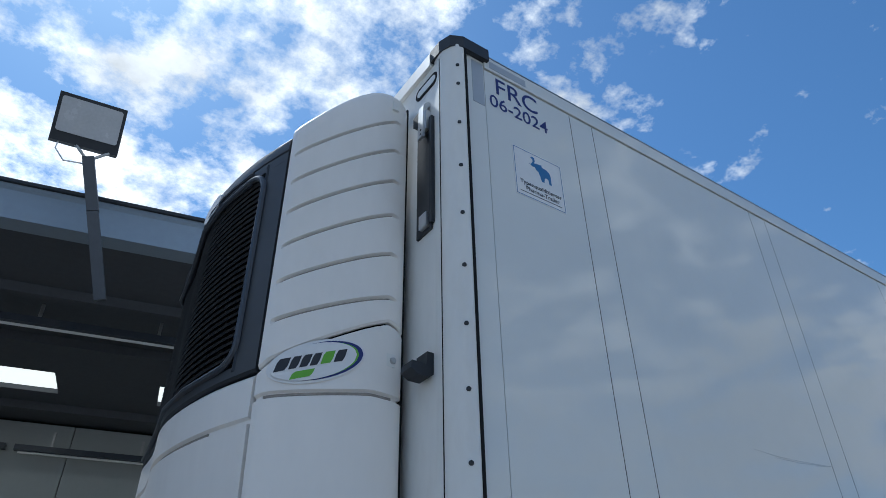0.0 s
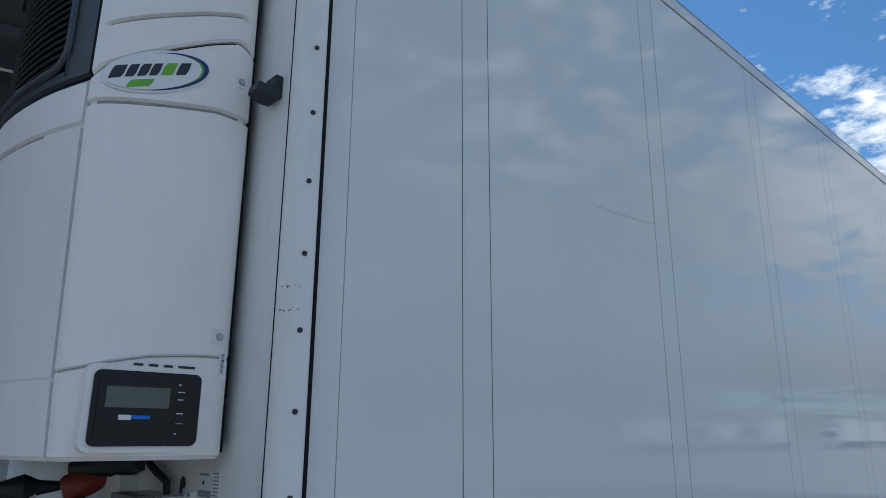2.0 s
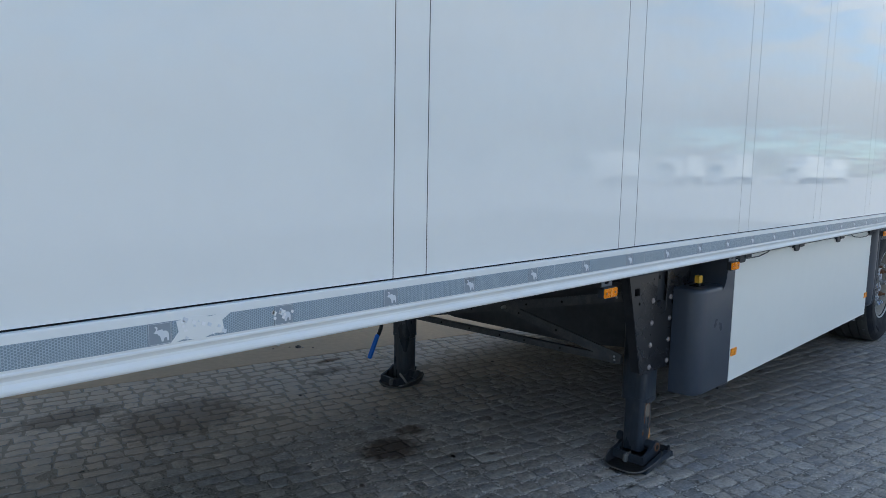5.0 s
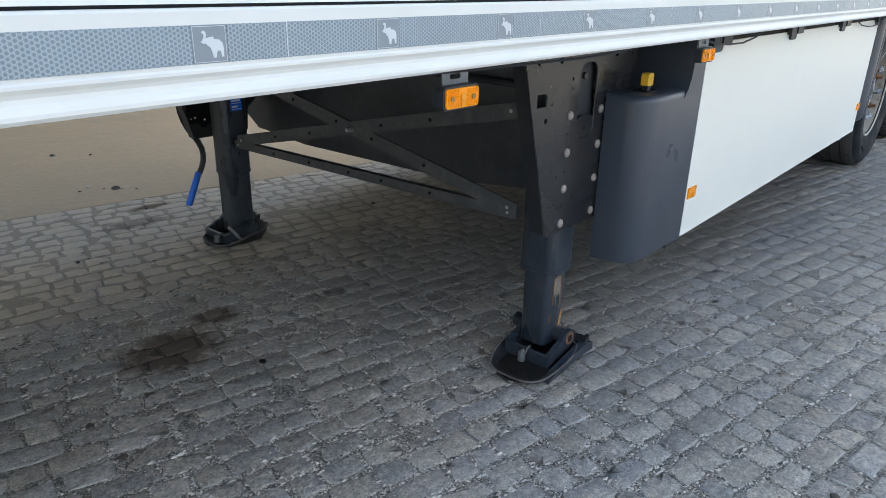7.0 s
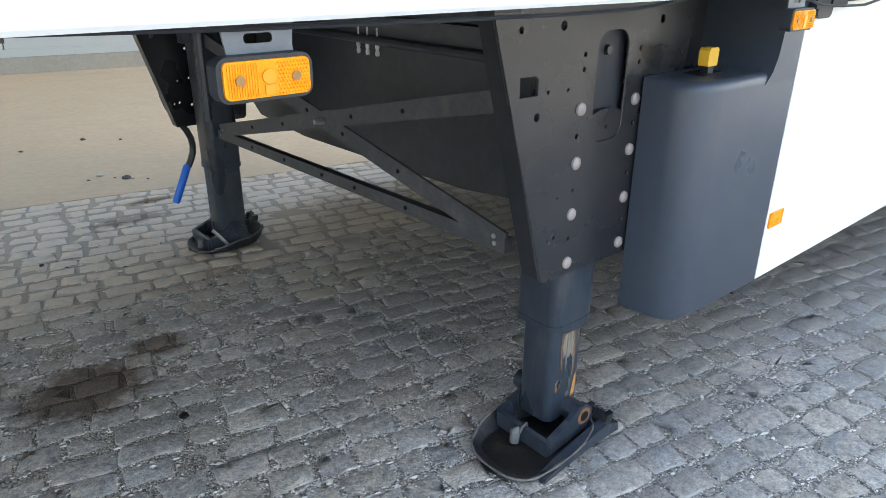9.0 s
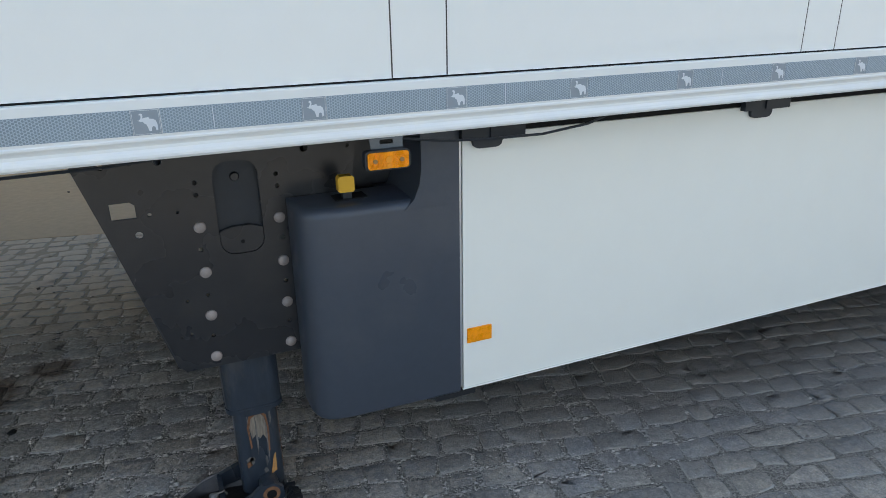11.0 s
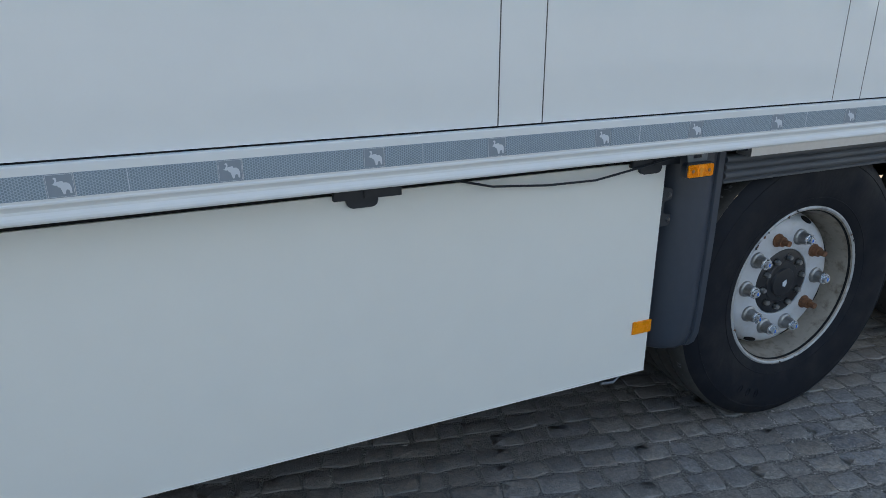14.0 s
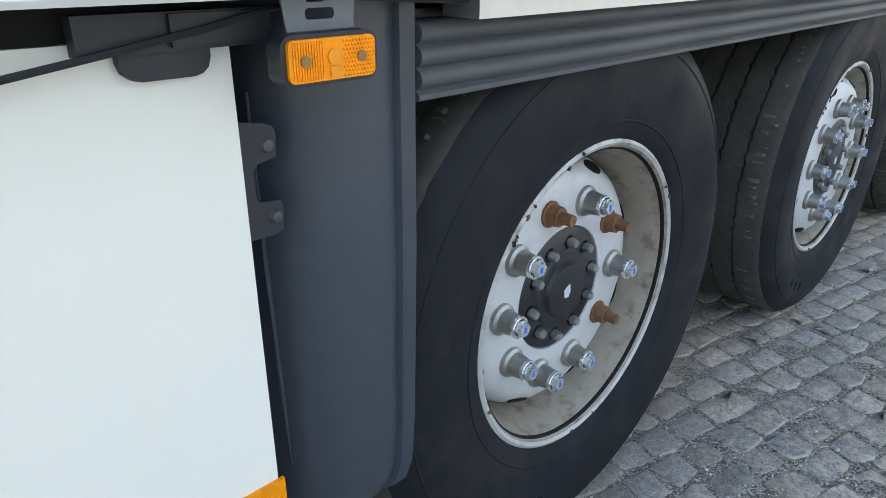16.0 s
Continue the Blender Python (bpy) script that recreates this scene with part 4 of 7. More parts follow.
for dz, off in ((-0.006, 0.0), (-0.003, 0.004), (0.003, 0.004), (0.006, 0.0)):
    rows.append((lambda s, x, d=dz: arc(s) + d, off))
for dz, off in ((-0.010, 0.0), (-0.006, 0.010), (0.004, 0.010), (0.009, 0.0)):
    rows.append((lambda s, x, d=dz: 2.553 + d - 0.06 * max(0, (s - 0.3) / 0.7), off))
rows += [(slope(2.772, 2.562), 0.0), (slope(2.779, 2.569), 0.006)]
c2 = shell("lower_cover", SIDEP, rows, M["cover"], "cream-white lower side cover")
rows = [(lambda s, x: 1.64, 0.008), (lambda s, x: 1.65, 0.0), (lambda s, x: 1.812, 0.0), (lambda s, x: 1.815, 0.006), (lambda s, x: 1.819, 0.006), (lambda s, x: 1.822, 0.0)]
for dz, off in ((-0.010, 0.0), (-0.006, 0.011), (0.005, 0.011), (0.010, 0.0)):
    rows.append((lambda s, x, d=dz: 2.44 + 0.02 * s + d, off))
rows += [(lambda s, x: 2.555 + 0.015 * s, 0.0), (lambda s, x: 2.565 + 0.015 * s, 0.008)]
c3 = shell("front_lower_cover", FRONTP, rows, M["cover"], "cream-white lower front cover")
rows = [(lambda s, x: 2.575, 0.006), (lambda s, x: 2.583, 0.0), (lambda s, x: 2.612, 0.0), (lambda s, x: 2.622, 0.014)]
c4 = shell("grille_frame_bottom", FRONTP, rows, M["darkgrey"], "anthracite grille surround")
rows = [(lambda s, x: 3.305, 0.014), (lambda s, x: 3.315, 0.0), (lambda s, x: 3.35, 0.0), (lambda s, x: 3.355, 0.004), (lambda s, x: 3.36, 0.0), (lambda s, x: 3.40, 0.0), (lambda s, x: 3.425, 0.016)]
c5 = shell("grille_frame_top", FRONTP, rows, M["darkgrey"])
rows = [(lambda s, x: 2.60, 0.0), (lambda s, x: 3.34, 0.0)]
c6 = shell("grille_frame_side", [(-0.409, 0.295), (-0.424, 0.338), (-0.438, 0.378)], rows, M["darkgrey"])
c7 = shell("grille_frame_rib", [(-0.438, 0.379), (-0.444, 0.384), (-0.442, 0.396), (-0.432, 0.400)], rows, M["blackplastic"])


def groove_dirt(plan, zf, s0, s1, off, h):
    """A thin grey-brown line lying in a groove, between two fractions of the plan."""
    P = [Vector((p[0], p[1], 0)) for p in plan]
    ln = [0.0]
    for a, b in zip(P, P[1:]):
        ln.append(ln[-1] + (b - a).length)
    bm = bmesh.new()
    last = None
    for i, p in enumerate(P):
        f = ln[i] / ln[-1]
        if not s0 <= f <= s1:
            continue
        d = (P[min(i + 1, len(P) - 1)] - P[max(i - 1, 0)]).normalized()
        nrm = Vector((-d.y, d.x, 0))
        if nrm.x > 0 and nrm.y > 0:
            nrm = -nrm
        z = zf(f, p.x)
        cur = [bm.verts.new((p.x - nrm.x * o, p.y - nrm.y * o, z + dz)) for o, dz in ((off, -h), (off, h), (off + 0.003, h), (off + 0.003, -h))]
        if last:
            for q in range(4):
                bm.faces.new((last[q], last[(q + 1) % 4], cur[(q + 1) % 4], cur[q]))
        else:
            bm.faces.new(cur)
        last = cur
    bm.faces.new(last)
    return part("groove_dirt", bm, M["groovedirt"], unit, "grey-brown line in a cover groove")


# grey-brown lines that darken the bottoms of the cover grooves
dirt = [groove_dirt(SIDEP, slope(zr - 0.002, zl - 0.002), 0.17, 0.945, 0.0100, 0.0028) for zr, zl in GROOVES]
dirt.append(groove_dirt(SIDEP, lambda s, x: 2.551 - 0.06 * max(0, (s - 0.3) / 0.7), 0.14, 0.95, 0.0075, 0.0035))
dirt.append(groove_dirt(FRONTP, lambda s, x: 2.439 + 0.02 * s, 0.12, 0.85, 0.0085, 0.0035))
dirt.append(groove_dirt(SIDEP, lambda s, x: arc(s), 0.02, 0.99, 0.0028, 0.0018))
for c in [c2, c3] + dirt:
    for v in c.data.vertices:
        v.co.x *= 1 - 0.07 * min(1.0, max(0.0, (2.35 - v.co.z) / 0.7)) ** 1.3
for c in (c1, c2, c3, c4, c5, c6, c7):
    mirrored(c)
core = prism([(0.0, 0.25), (-0.37, 0.30), (-0.44, 0.55), (-0.455, 0.75), (-0.42, 1.0), (-0.40, MID), (-0.30, WID - 1.0), (-0.20, WID - 0.75), (-0.18, WID - 0.55), (-0.15, WID - 0.30), (0.0, WID - 0.25)], 1.66, 3.40, "z")
part("unit_core", core, M["seal"], unit)
top = prism([(0.0, 3.70), (-0.12, 3.70), (-0.2, 3.65), (-0.28, 3.56), (-0.36, 3.465), (-0.38, 3.43), (-0.38, 3.39), (0.0, 3.39)], 0.275, WID - 0.275, "y")
bmesh.ops.subdivide_edges(top, edges=[e for e in top.edges if abs(e.verts[0].co.y - e.verts[1].co.y) > 0.5], cuts=15)
for v in top.verts:
    v.co.x *= drawn_back(v.co.y)
part("unit_top", top, M["cover"], unit, smooth=True)
part("flange_seal", box(0.004, 0.0117, 0.242, 0.27, 1.655, 3.73), M["seal"], unit, "black rubber seal behind the cover")
def front_x(y):
    return drawn_back(y) * float(np.interp(min(y, WID - y), [p[1] for p in FRONTP], [p[0] for p in FRONTP]))


z = 2.635
LY = [0.395 + (WID - 0.79) * k / 20 for k in range(21)]
while z < 3.30:
    bm = bmesh.new()
    vs = [[bm.verts.new((front_x(py) + 0.014 + dx, py, z + dz)) for py in LY] for dx, dz in ((0, 0), (-0.005, 0.006), (0.012, 0.018), (0.016, 0.012))]
    for a in range(4):
        for i in range(len(LY) - 1):
            bm.faces.new((vs[a][i], vs[a][i + 1], vs[(a + 1) % 4][i + 1], vs[(a + 1) % 4][i]))
    part("louvre", bm, M["blackplastic"], unit)
    z += 0.0235
for y in [0.5 + 0.1 * i for i in range(17)]:
    xx = front_x(y) + 0.016
    part("grille_bar", box(xx + 0.004, xx + 0.014, y - 0.002, y + 0.002, 2.62, 3.31), M["seal"], unit)

loop = []
for cy, cz, a0 in ((WID - 0.455, 3.24, 0), (0.455, 3.24, 90), (0.455, 2.69, 180), (WID - 0.455, 2.69, 270)):
    for k in range(7):
        a = radians(a0 + 15 * k)
        loop.append((cy + 0.07 * math.cos(a), cz + 0.07 * math.sin(a)))
    if a0 in (0, 180):
        y0, y1 = (WID - 0.455, 0.455) if a0 == 0 else (0.455, WID - 0.455)
        zz = 3.31 if a0 == 0 else 2.62
        loop += [(y0 + (y1 - y0) * k / 9, zz) for k in range(1, 9)]
part("grille_rim", tube([(front_x(y) - 0.003, y, z) for y, z in loop + loop[:1]], 0.011, 8), M["grey"], unit, "rounded grey rim round the grille", smooth=True)
for zz in (3.335, 3.355, 3.378):
    part("grille_rib", tube([(front_x(y) - 0.001, y, zz - 0.05 * abs(y - MID) ** 2) for y in [0.46 + (WID - 0.92) * k / 16 for k in range(17)]], 0.006, 6), M["grey"], unit, smooth=True)
part("front_badge", prism([(0.78 + 0.095 * math.cos(a), 3.38 + 0.036 * math.sin(a)) for a in [k * math.pi / 10 for k in range(20)]], -0.5055, -0.490, "x"), M["label"], unit, "white oval maker's plate")
# oval badge on the lower cover: white field, blue and green rims, plain bars for its words
bcx, bcz, tilt = -0.262, 2.612, 0.36


def oval(rx, rz, x0=0.0, n=40):
    pts = []
    for k in range(n):
        a = 2 * math.pi * k / n
        u, v = x0 + rx * math.cos(a), rz * math.sin(a)
        pts.append((bcx + u, bcz + v + u * tilt))
    return pts


def cover_y(x):
    return float(np.interp(-x, [-p[0] for p in SIDEP], [p[1] for p in SIDEP]))


def on_cover(pts, lift, m, name, label=""):
    """A thin sheet with that outline (x, z), laid on the curved cover in narrow strips."""
    xs = [p[0] for p in pts]
    x0, x1 = min(xs), max(xs)
    n = max(4, int((x1 - x0) / 0.006))
    bm = bmesh.new()
    prev = None
    for i in range(n + 1):
        x = x0 + (x1 - x0) * min(max(i / n, 0.002), 0.998)
        hits = []
        for p, q in zip(pts, pts[1:] + pts[:1]):
            if (p[0] - x) * (q[0] - x) <= 0 and p[0] != q[0]:
                hits.append(p[1] + (q[1] - p[1]) * (x - p[0]) / (q[0] - p[0]))
        y = cover_y(x) - lift
        cur = [bm.verts.new((x, y + d, z)) for d in (0.0, 0.0007) for z in (min(hits), max(hits))]
        if prev:
            for a, b in ((0, 1), (1, 3), (3, 2), (2, 0)):
                bm.faces.new((prev[a], prev[b], cur[b], cur[a]))
        else:
            bm.faces.new((cur[0], cur[1], cur[3], cur[2]))
        prev = cur
    bm.faces.new((prev[0], prev[2], prev[3], prev[1]))
    return part(name, bm, m, unit, label)


on_cover(oval(0.130, 0.062), 0.0030, M["label"], "badge", "white oval badge with blue and green rims")
on_cover(oval(0.118, 0.055, 0.007), 0.0038, M["navy"], "badge_rim")
on_cover(oval(0.112, 0.051, -0.001), 0.0050, M["green"], "badge_rim")
on_cover(oval(0.114, 0.0525, -0.010), 0.0060, M["label"], "badge_field")
for x0, x1, z0, z1, mm in ((-0.115, -0.085, -0.012, 0.022, "print"), (-0.080, -0.058, -0.012, 0.022, "print"), (-0.053, -0.03, -0.012, 0.022, "print"), (-0.026, -0.004, -0.012, 0.022, "print"),
                           (0.002, 0.032, -0.012, 0.022, "green"), (0.038, 0.066, -0.012, 0.022, "print"), (-0.075, -0.02, -0.042, -0.022, "green")):
    on_cover([(bcx + u, bcz + v + u * tilt) for u, v in ((x0, z0), (x1, z0), (x1 + 0.009, z1), (x0 + 0.009, z1))], 0.0072, M[mm], "badge_bar")
# cover locks
for lx, lz in ((-0.038, 2.665), (-0.034, 1.940)):
    part("lock_recess", box(lx - 0.04, lx + 0.008, 0.2150, 0.2215, lz - 0.02, lz + 0.02), M["grime"], unit, bevel=0.001)
    part("lock", lathe([(-0.012, 0.0), (-0.012, 0.008), (-0.004, 0.011), (0.004, 0.011)], 14, (lx, 0.2205, lz)), M["steel"], unit, "steel cover lock", smooth=True)
part("top_latch", box(-0.075, -0.05, 0.205, 0.222, 3.66, 3.70), M["grime"], unit, bevel=0.004)
# control panel
part("panel_recess", prism(rounded(-0.2, 1.756, 0.139, 0.098, 0.024), 0.2075, 0.26, "y"), M["cover"], unit, bevel=0.004)
part("display", prism(rounded(-0.2, 1.756, 0.124, 0.084, 0.016), 0.2030, 0.26, "y"), M["gloss"], unit, "black control display panel", bevel=0.004)
part("screen_frame", box(-0.312, -0.140, 0.2005, 0.21, 1.690, 1.828), M["gloss"], unit, bevel=0.003)
part("screen", box(-0.296, -0.152, 0.1990, 0.21, 1.757, 1.804), M["screen"], unit, "grey-green display screen")
part("word_bar", box(-0.264, -0.236, 0.1990, 0.204, 1.730, 1.741), M["label"], unit)
part("word_bar", box(-0.234, -0.194, 0.1990, 0.204, 1.732, 1.740), M["blue"], unit)
for z, w in ((1.812, 0.006), (1.795, 0.016), (1.777, 0.014), (1.745, 0.016), (1.722, 0.018), (1.698, 0.004)):
    part("key_mark", box(-0.132, -0.132 + w, 0.2018, 0.206, z, z + 0.0025), M["eleph"] if w < 0.018 else M["greytape"], unit)
for i in range(4):
    part("status_lamp", box(-0.24 + 0.035 * i, -0.22 + 0.035 * i + (0.02 if i == 3 else 0), 0.2065, 0.215, 1.853, 1.859), M["black"], unit)
part("serial_plate", box(-0.030, -0.010, 0.2165, 0.23, 1.828, 1.902), M["label"], unit)
sm = Matrix.Translation((-0.0255, 0.2160, 1.899)) @ Matrix.Rotation(radians(90), 4, "X") @ Matrix.Rotation(radians(-90), 4, "Z")
part("serial_text", writing("RC824031", 0.0125, sm), M["print"], unit)


# ---- gear on the bulkhead below the unit ----
part("front_bumper", prism([(0.0, 1.262), (-0.13, 1.232), (-0.165, 1.205), (-0.17, 1.13), (-0.15, 1.10), (0.0, 1.10)], 0.13, WID - 0.13, "y"), M["grime"], trailer, "scraped white front bumper ledge", bevel=0.008)
part("bumper_end", prism([(0.0, 1.262), (-0.12, 1.225), (-0.15, 1.17), (-0.10, 1.11), (0.0, 1.11)], 0.06, 0.127, "y"), M["grime"], trailer, bevel=0.012)
grng = random.Random(31)
for i in range(9):
    y0 = 0.3 + 0.17 * i + grng.uniform(0, 0.12)
    w, h = grng.uniform(0.02, 0.09), grng.uniform(0.004, 0.012)
    part("chip", prism([(y0, 1.203), (y0 + w * 0.4, 1.204), (y0 + w, 1.202), (y0 + w * 0.8, 1.202 - h * 0.5), (y0 + w * 0.5, 1.202 - h), (y0 + w * 0.2, 1.202 - h * 0.6)], -0.1705, -0.16, "x"), M["black"], trailer)
lamp = part("front_marker", prism(rounded(0.140, 1.264, 0.049, 0.031, 0.016), -0.005, 0.0, "x"), M["blackplastic"], trailer, "black framed front position lamp", bevel=0.002)
part("lens", prism(rounded(0.140, 1.264, 0.038, 0.022, 0.010), -0.0075, -0.003, "x"), M["glass"], lamp, bevel=0.001)
part("reflector", tube([(-0.0082, 0.136, 1.266), (-0.0074, 0.136, 1.266)], 0.011, 12), M["steel"], lamp)
part("protector", box(-0.014, 0.0, 0.062, 0.112, 1.302, 1.368), M["grime"], trailer, bevel=0.004)
# switch box: white body with a grey latched lid
sw = part("switch_box", box(-0.09, 0.0, 0.475, 0.75, 1.355, 1.535), M["label"], trailer, "white electrical box with grey lid", bevel=0.006)
part("cover", box(-0.138, -0.091, 0.468, 0.66, 1.350, 1.540), M["greyclear"], sw, "grey translucent lid", bevel=0.010)
part("window", box(-0.1395, -0.137, 0.50, 0.535, 1.375, 1.515), M["eleph"], sw)
part("window", box(-0.1395, -0.137, 0.56, 0.64, 1.375, 1.515), M["greytape"], sw)
part("handle", box(-0.112, -0.036, 0.455, 0.470, 1.432, 1.452), M["steel"], sw, "grey lever", bevel=0.004)
part("lug", prism([(0.475, 1.53), (0.44, 1.552), (0.425, 1.55), (0.425, 1.53), (0.455, 1.50), (0.475, 1.49)], -0.012, 0.0, "x"), M["label"], sw, bevel=0.002)
part("lug_screw", tube([(-0.016, 0.437, 1.541), (-0.01, 0.437, 1.541)], 0.006, 10), M["boltm"], sw)
part("gasket", box(-0.006, -0.0005, 0.462, 0.474, 1.345, 1.50), M["seal"], sw)
part("mast", box(-0.055, 0.0, 0.84, 1.0, 1.24, 1.575), M["white"], trailer, "white bracket post", bevel=0.004)
part("mast_edge", box(-0.06, -0.02, 1.003, 1.02, 1.24, 1.40), M["blackplastic"], trailer)
# coupling bracket with label
br = part("coupling_bracket", box(-0.145, -0.138, 0.66, 1.50, 1.338, 1.462), M["label"], trailer, "white steel coupling bracket", bevel=0.002)
part("bracket_side", box(-0.137, 0.0, 1.30, 1.31, 1.338, 1.462), M["label"], br)
part("bracket_top", box(-0.137, -0.05, 0.67, 1.30, 1.455, 1.462), M["grime"], br)
for ya, yb, za, zb in ((0.72, 0.81, 1.424, 1.445), (0.70, 0.785, 1.378, 1.396)):
    part("slot", box(-0.1462, -0.1445, ya, yb, za, zb), M["seal"], br, bevel=0.0)
part("blue_label", box(-0.1462, -0.1445, 0.985, 1.14, 1.342, 1.418), M["blue"], br, "blue instruction label")
for za in (1.352, 1.366, 1.38, 1.394):
    part("label_print", box(-0.1470, -0.1460, 1.0, 1.10, za, za + 0.004), M["eleph"], br)
for q in ((0.825, 0.93, 1.424, 1.428), (0.825, 0.93, 1.388, 1.392), (0.825, 0.832, 1.392, 1.424), (0.923, 0.93, 1.392, 1.424), (0.86, 0.89, 1.40, 1.416), (0.84, 0.92, 1.372, 1.376), (0.84, 0.92, 1.352, 1.362)):
    part("label_print", box(-0.1462, -0.1445, *q), M["print"], br)
cp = part("coupling", tube([(-0.165, 1.03, 1.525), (-0.15, 1.027, 1.53), (-0.105, 1.01, 1.55), (-0.05, 1.0, 1.572)], [0.034, 0.042, 0.047, 0.036], 18), M["redplastic"], trailer, "dull red air coupling", smooth=True)
part("body", tube([(-0.155, 1.02, 1.592), (-0.08, 0.98, 1.60), (-0.03, 0.90, 1.602), (-0.01, 0.80, 1.612)], [0.018, 0.034, 0.036, 0.024], 14), M["blackplastic"], cp, smooth=True)
part("clamp", tube([(-0.13, 1.0, 1.50), (-0.12, 1.0, 1.455)], [0.028, 0.022], 10), M["blackplastic"], cp, smooth=True)
cp = part("coupling", tube([(-0.30, 1.40, 1.505), (-0.275, 1.395, 1.507), (-0.27, 1.394, 1.507), (-0.20, 1.37, 1.512), (-0.195, 1.37, 1.512), (-0.15, 1.36, 1.515), (-0.09, 1.33, 1.52)], [0.040, 0.044, 0.028, 0.048, 0.05, 0.026, 0.016], 18), M["blackplastic"], trailer, "black air coupling", smooth=True)
part("cap", tube([(-0.27, 1.55, 1.44), (-0.22, 1.54, 1.45)], [0.030, 0.034], 16), M["red"], cp, "red cap", smooth=True)
part("mount", box(-0.19, -0.16, 1.34, 1.40, 1.46, 1.53), M["white"], cp, bevel=0.004)
so = part("socket", tube([(-0.205, 1.18, 1.395), (-0.17, 1.25, 1.40)], [0.036, 0.036], 18), M["blackplastic"], trailer, "black socket with yellow cap", smooth=True)
part("cap", tube([(-0.228, 1.135, 1.393), (-0.222, 1.145, 1.394), (-0.205, 1.175, 1.396)], [0.015, 0.028, 0.031], 18), M["yellow"], so, "yellow screw cap", smooth=True)
part("grip", tube([(-0.235, 1.135, 1.405), (-0.215, 1.14, 1.433)], 0.009, 8), M["yellow"], so, smooth=True)
so = part("socket", tube([(-0.26, 1.42, 1.36), (-0.20, 1.40, 1.37)], [0.036, 0.04], 16), M["steel"], trailer, "grey round socket on the bracket", smooth=True)
part("face", tube([(-0.264, 1.421, 1.36), (-0.259, 1.42, 1.36)], 0.028, 16), M["seal"], so)
so = part("socket", tube([(-0.082, 0.222, 1.360), (-0.076, 0.225, 1.361), (-0.062, 0.236, 1.365), (-0.060, 0.238, 1.366), (-0.035, 0.257, 1.372)], [0.024, 0.0275, 0.028, 0.024, 0.025], 18), M["greytape"], trailer, "open grey socket with black cables", smooth=True)
fd = Vector((-0.83, -0.50, 0.05)).normalized()
fu = fd.cross(Vector((0, 0, 1))).normalized()
fv = fu.cross(fd)
fc = Vector((-0.0832, 0.2213, 1.360))
for a in range(6):
    d = (fu * math.cos(a * 1.05) + fv * math.sin(a * 1.05)) * 0.0155
    part("pin", tube([fc + d, fc + d + fd * 0.003], 0.0038, 8), M["seal"], so)
part("pin", tube([fc, fc + fd * 0.003], 0.0042, 8), M["seal"], so)
part("clip", tube([(-0.055, 0.215, 1.338), (-0.066, 0.20, 1.330), (-0.078, 0.205, 1.316), (-0.088, 0.225, 1.308), (-0.092, 0.24, 1.312)], [0.003, 0.006, 0.004, 0.006, 0.003], 8), M["blackplastic"], so, smooth=True)
part("clip", tube([(-0.045, 0.21, 1.392), (-0.058, 0.192, 1.375), (-0.066, 0.186, 1.350), (-0.066, 0.19, 1.322), (-0.070, 0.178, 1.302)], [0.005, 0.007, 0.005, 0.007, 0.004], 8), M["blackplastic"], so, smooth=True)
part("clip", tube([(-0.085, 0.205, 1.350), (-0.090, 0.190, 1.345), (-0.086, 0.182, 1.352)], 0.0055, 6), M["blackplastic"], so, smooth=True)
part("clip", tube([(-0.045, 0.275, 1.402), (-0.06, 0.24, 1.404), (-0.06, 0.205, 1.398)], 0.0035, 6), M["blackplastic"], so, smooth=True)
part("cable", tube([(-0.05, 0.28, 1.395), (-0.062, 0.315, 1.395), (-0.072, 0.355, 1.386), (-0.08, 0.395, 1.368), (-0.085, 0.418, 1.345), (-0.084, 0.416, 1.328), (-0.078, 0.392, 1.310), (-0.072, 0.366, 1.296), (-0.07, 0.352, 1.268)], 0.0125, 10), M["blackplastic"], so, smooth=True)
part("cable", tube([(-0.06, 0.27, 1.37), (-0.07, 0.31, 1.368), (-0.08, 0.35, 1.357), (-0.085, 0.378, 1.338), (-0.085, 0.388, 1.322)], 0.010, 8), M["blackplastic"], so, smooth=True)
part("sleeve", tube([(-0.085, 0.395, 1.352), (-0.088, 0.40, 1.338)], 0.0165, 8), M["redplastic"], so, smooth=True)
part("plug", box(-0.068, -0.045, 0.19, 0.43, 1.256, 1.270), M["blackplastic"], so, "black plug lying on the ledge", bevel=0.006)
part("plug_arm", prism([(0.335, 1.262), (0.385, 1.262), (0.380, 1.285), (0.365, 1.295), (0.345, 1.295)], -0.078, -0.058, "x"), M["blackplastic"], so, bevel=0.004)
part("plug_arm", box(-0.10, -0.082, 0.30, 0.44, 1.244, 1.262), M["blackplastic"], so, bevel=0.004)
part("plug_arm", box(-0.10, -0.05, 0.30, 0.318, 1.248, 1.264), M["blackplastic"], so, bevel=0.004)
part("plug_end", tube([(-0.052, 0.24, 1.270), (-0.050, 0.20, 1.270), (-0.048, 0.196, 1.268), (-0.045, 0.17, 1.264)], [0.007, 0.008, 0.013, 0.014], 10), M["blackplastic"], so, smooth=True)
hk = part("hook", box(-0.045, 0.0, 0.232, 0.290, 1.400, 1.438), M["label"], trailer, "small white bracket", bevel=0.003)
part("hook_plate", box(-0.02, 0.0, 0.222, 0.24, 1.41, 1.46), M["label"], hk, bevel=0.002)
for a in (0.245, 0.262, 0.279):
    part("coil", tube([(-0.03, a + 0.008 * math.cos(t), 1.448 + 0.009 * math.sin(t)) for t in [k * 0.7 for k in range(10)]], 0.0028, 6), M["blackplastic"], hk)
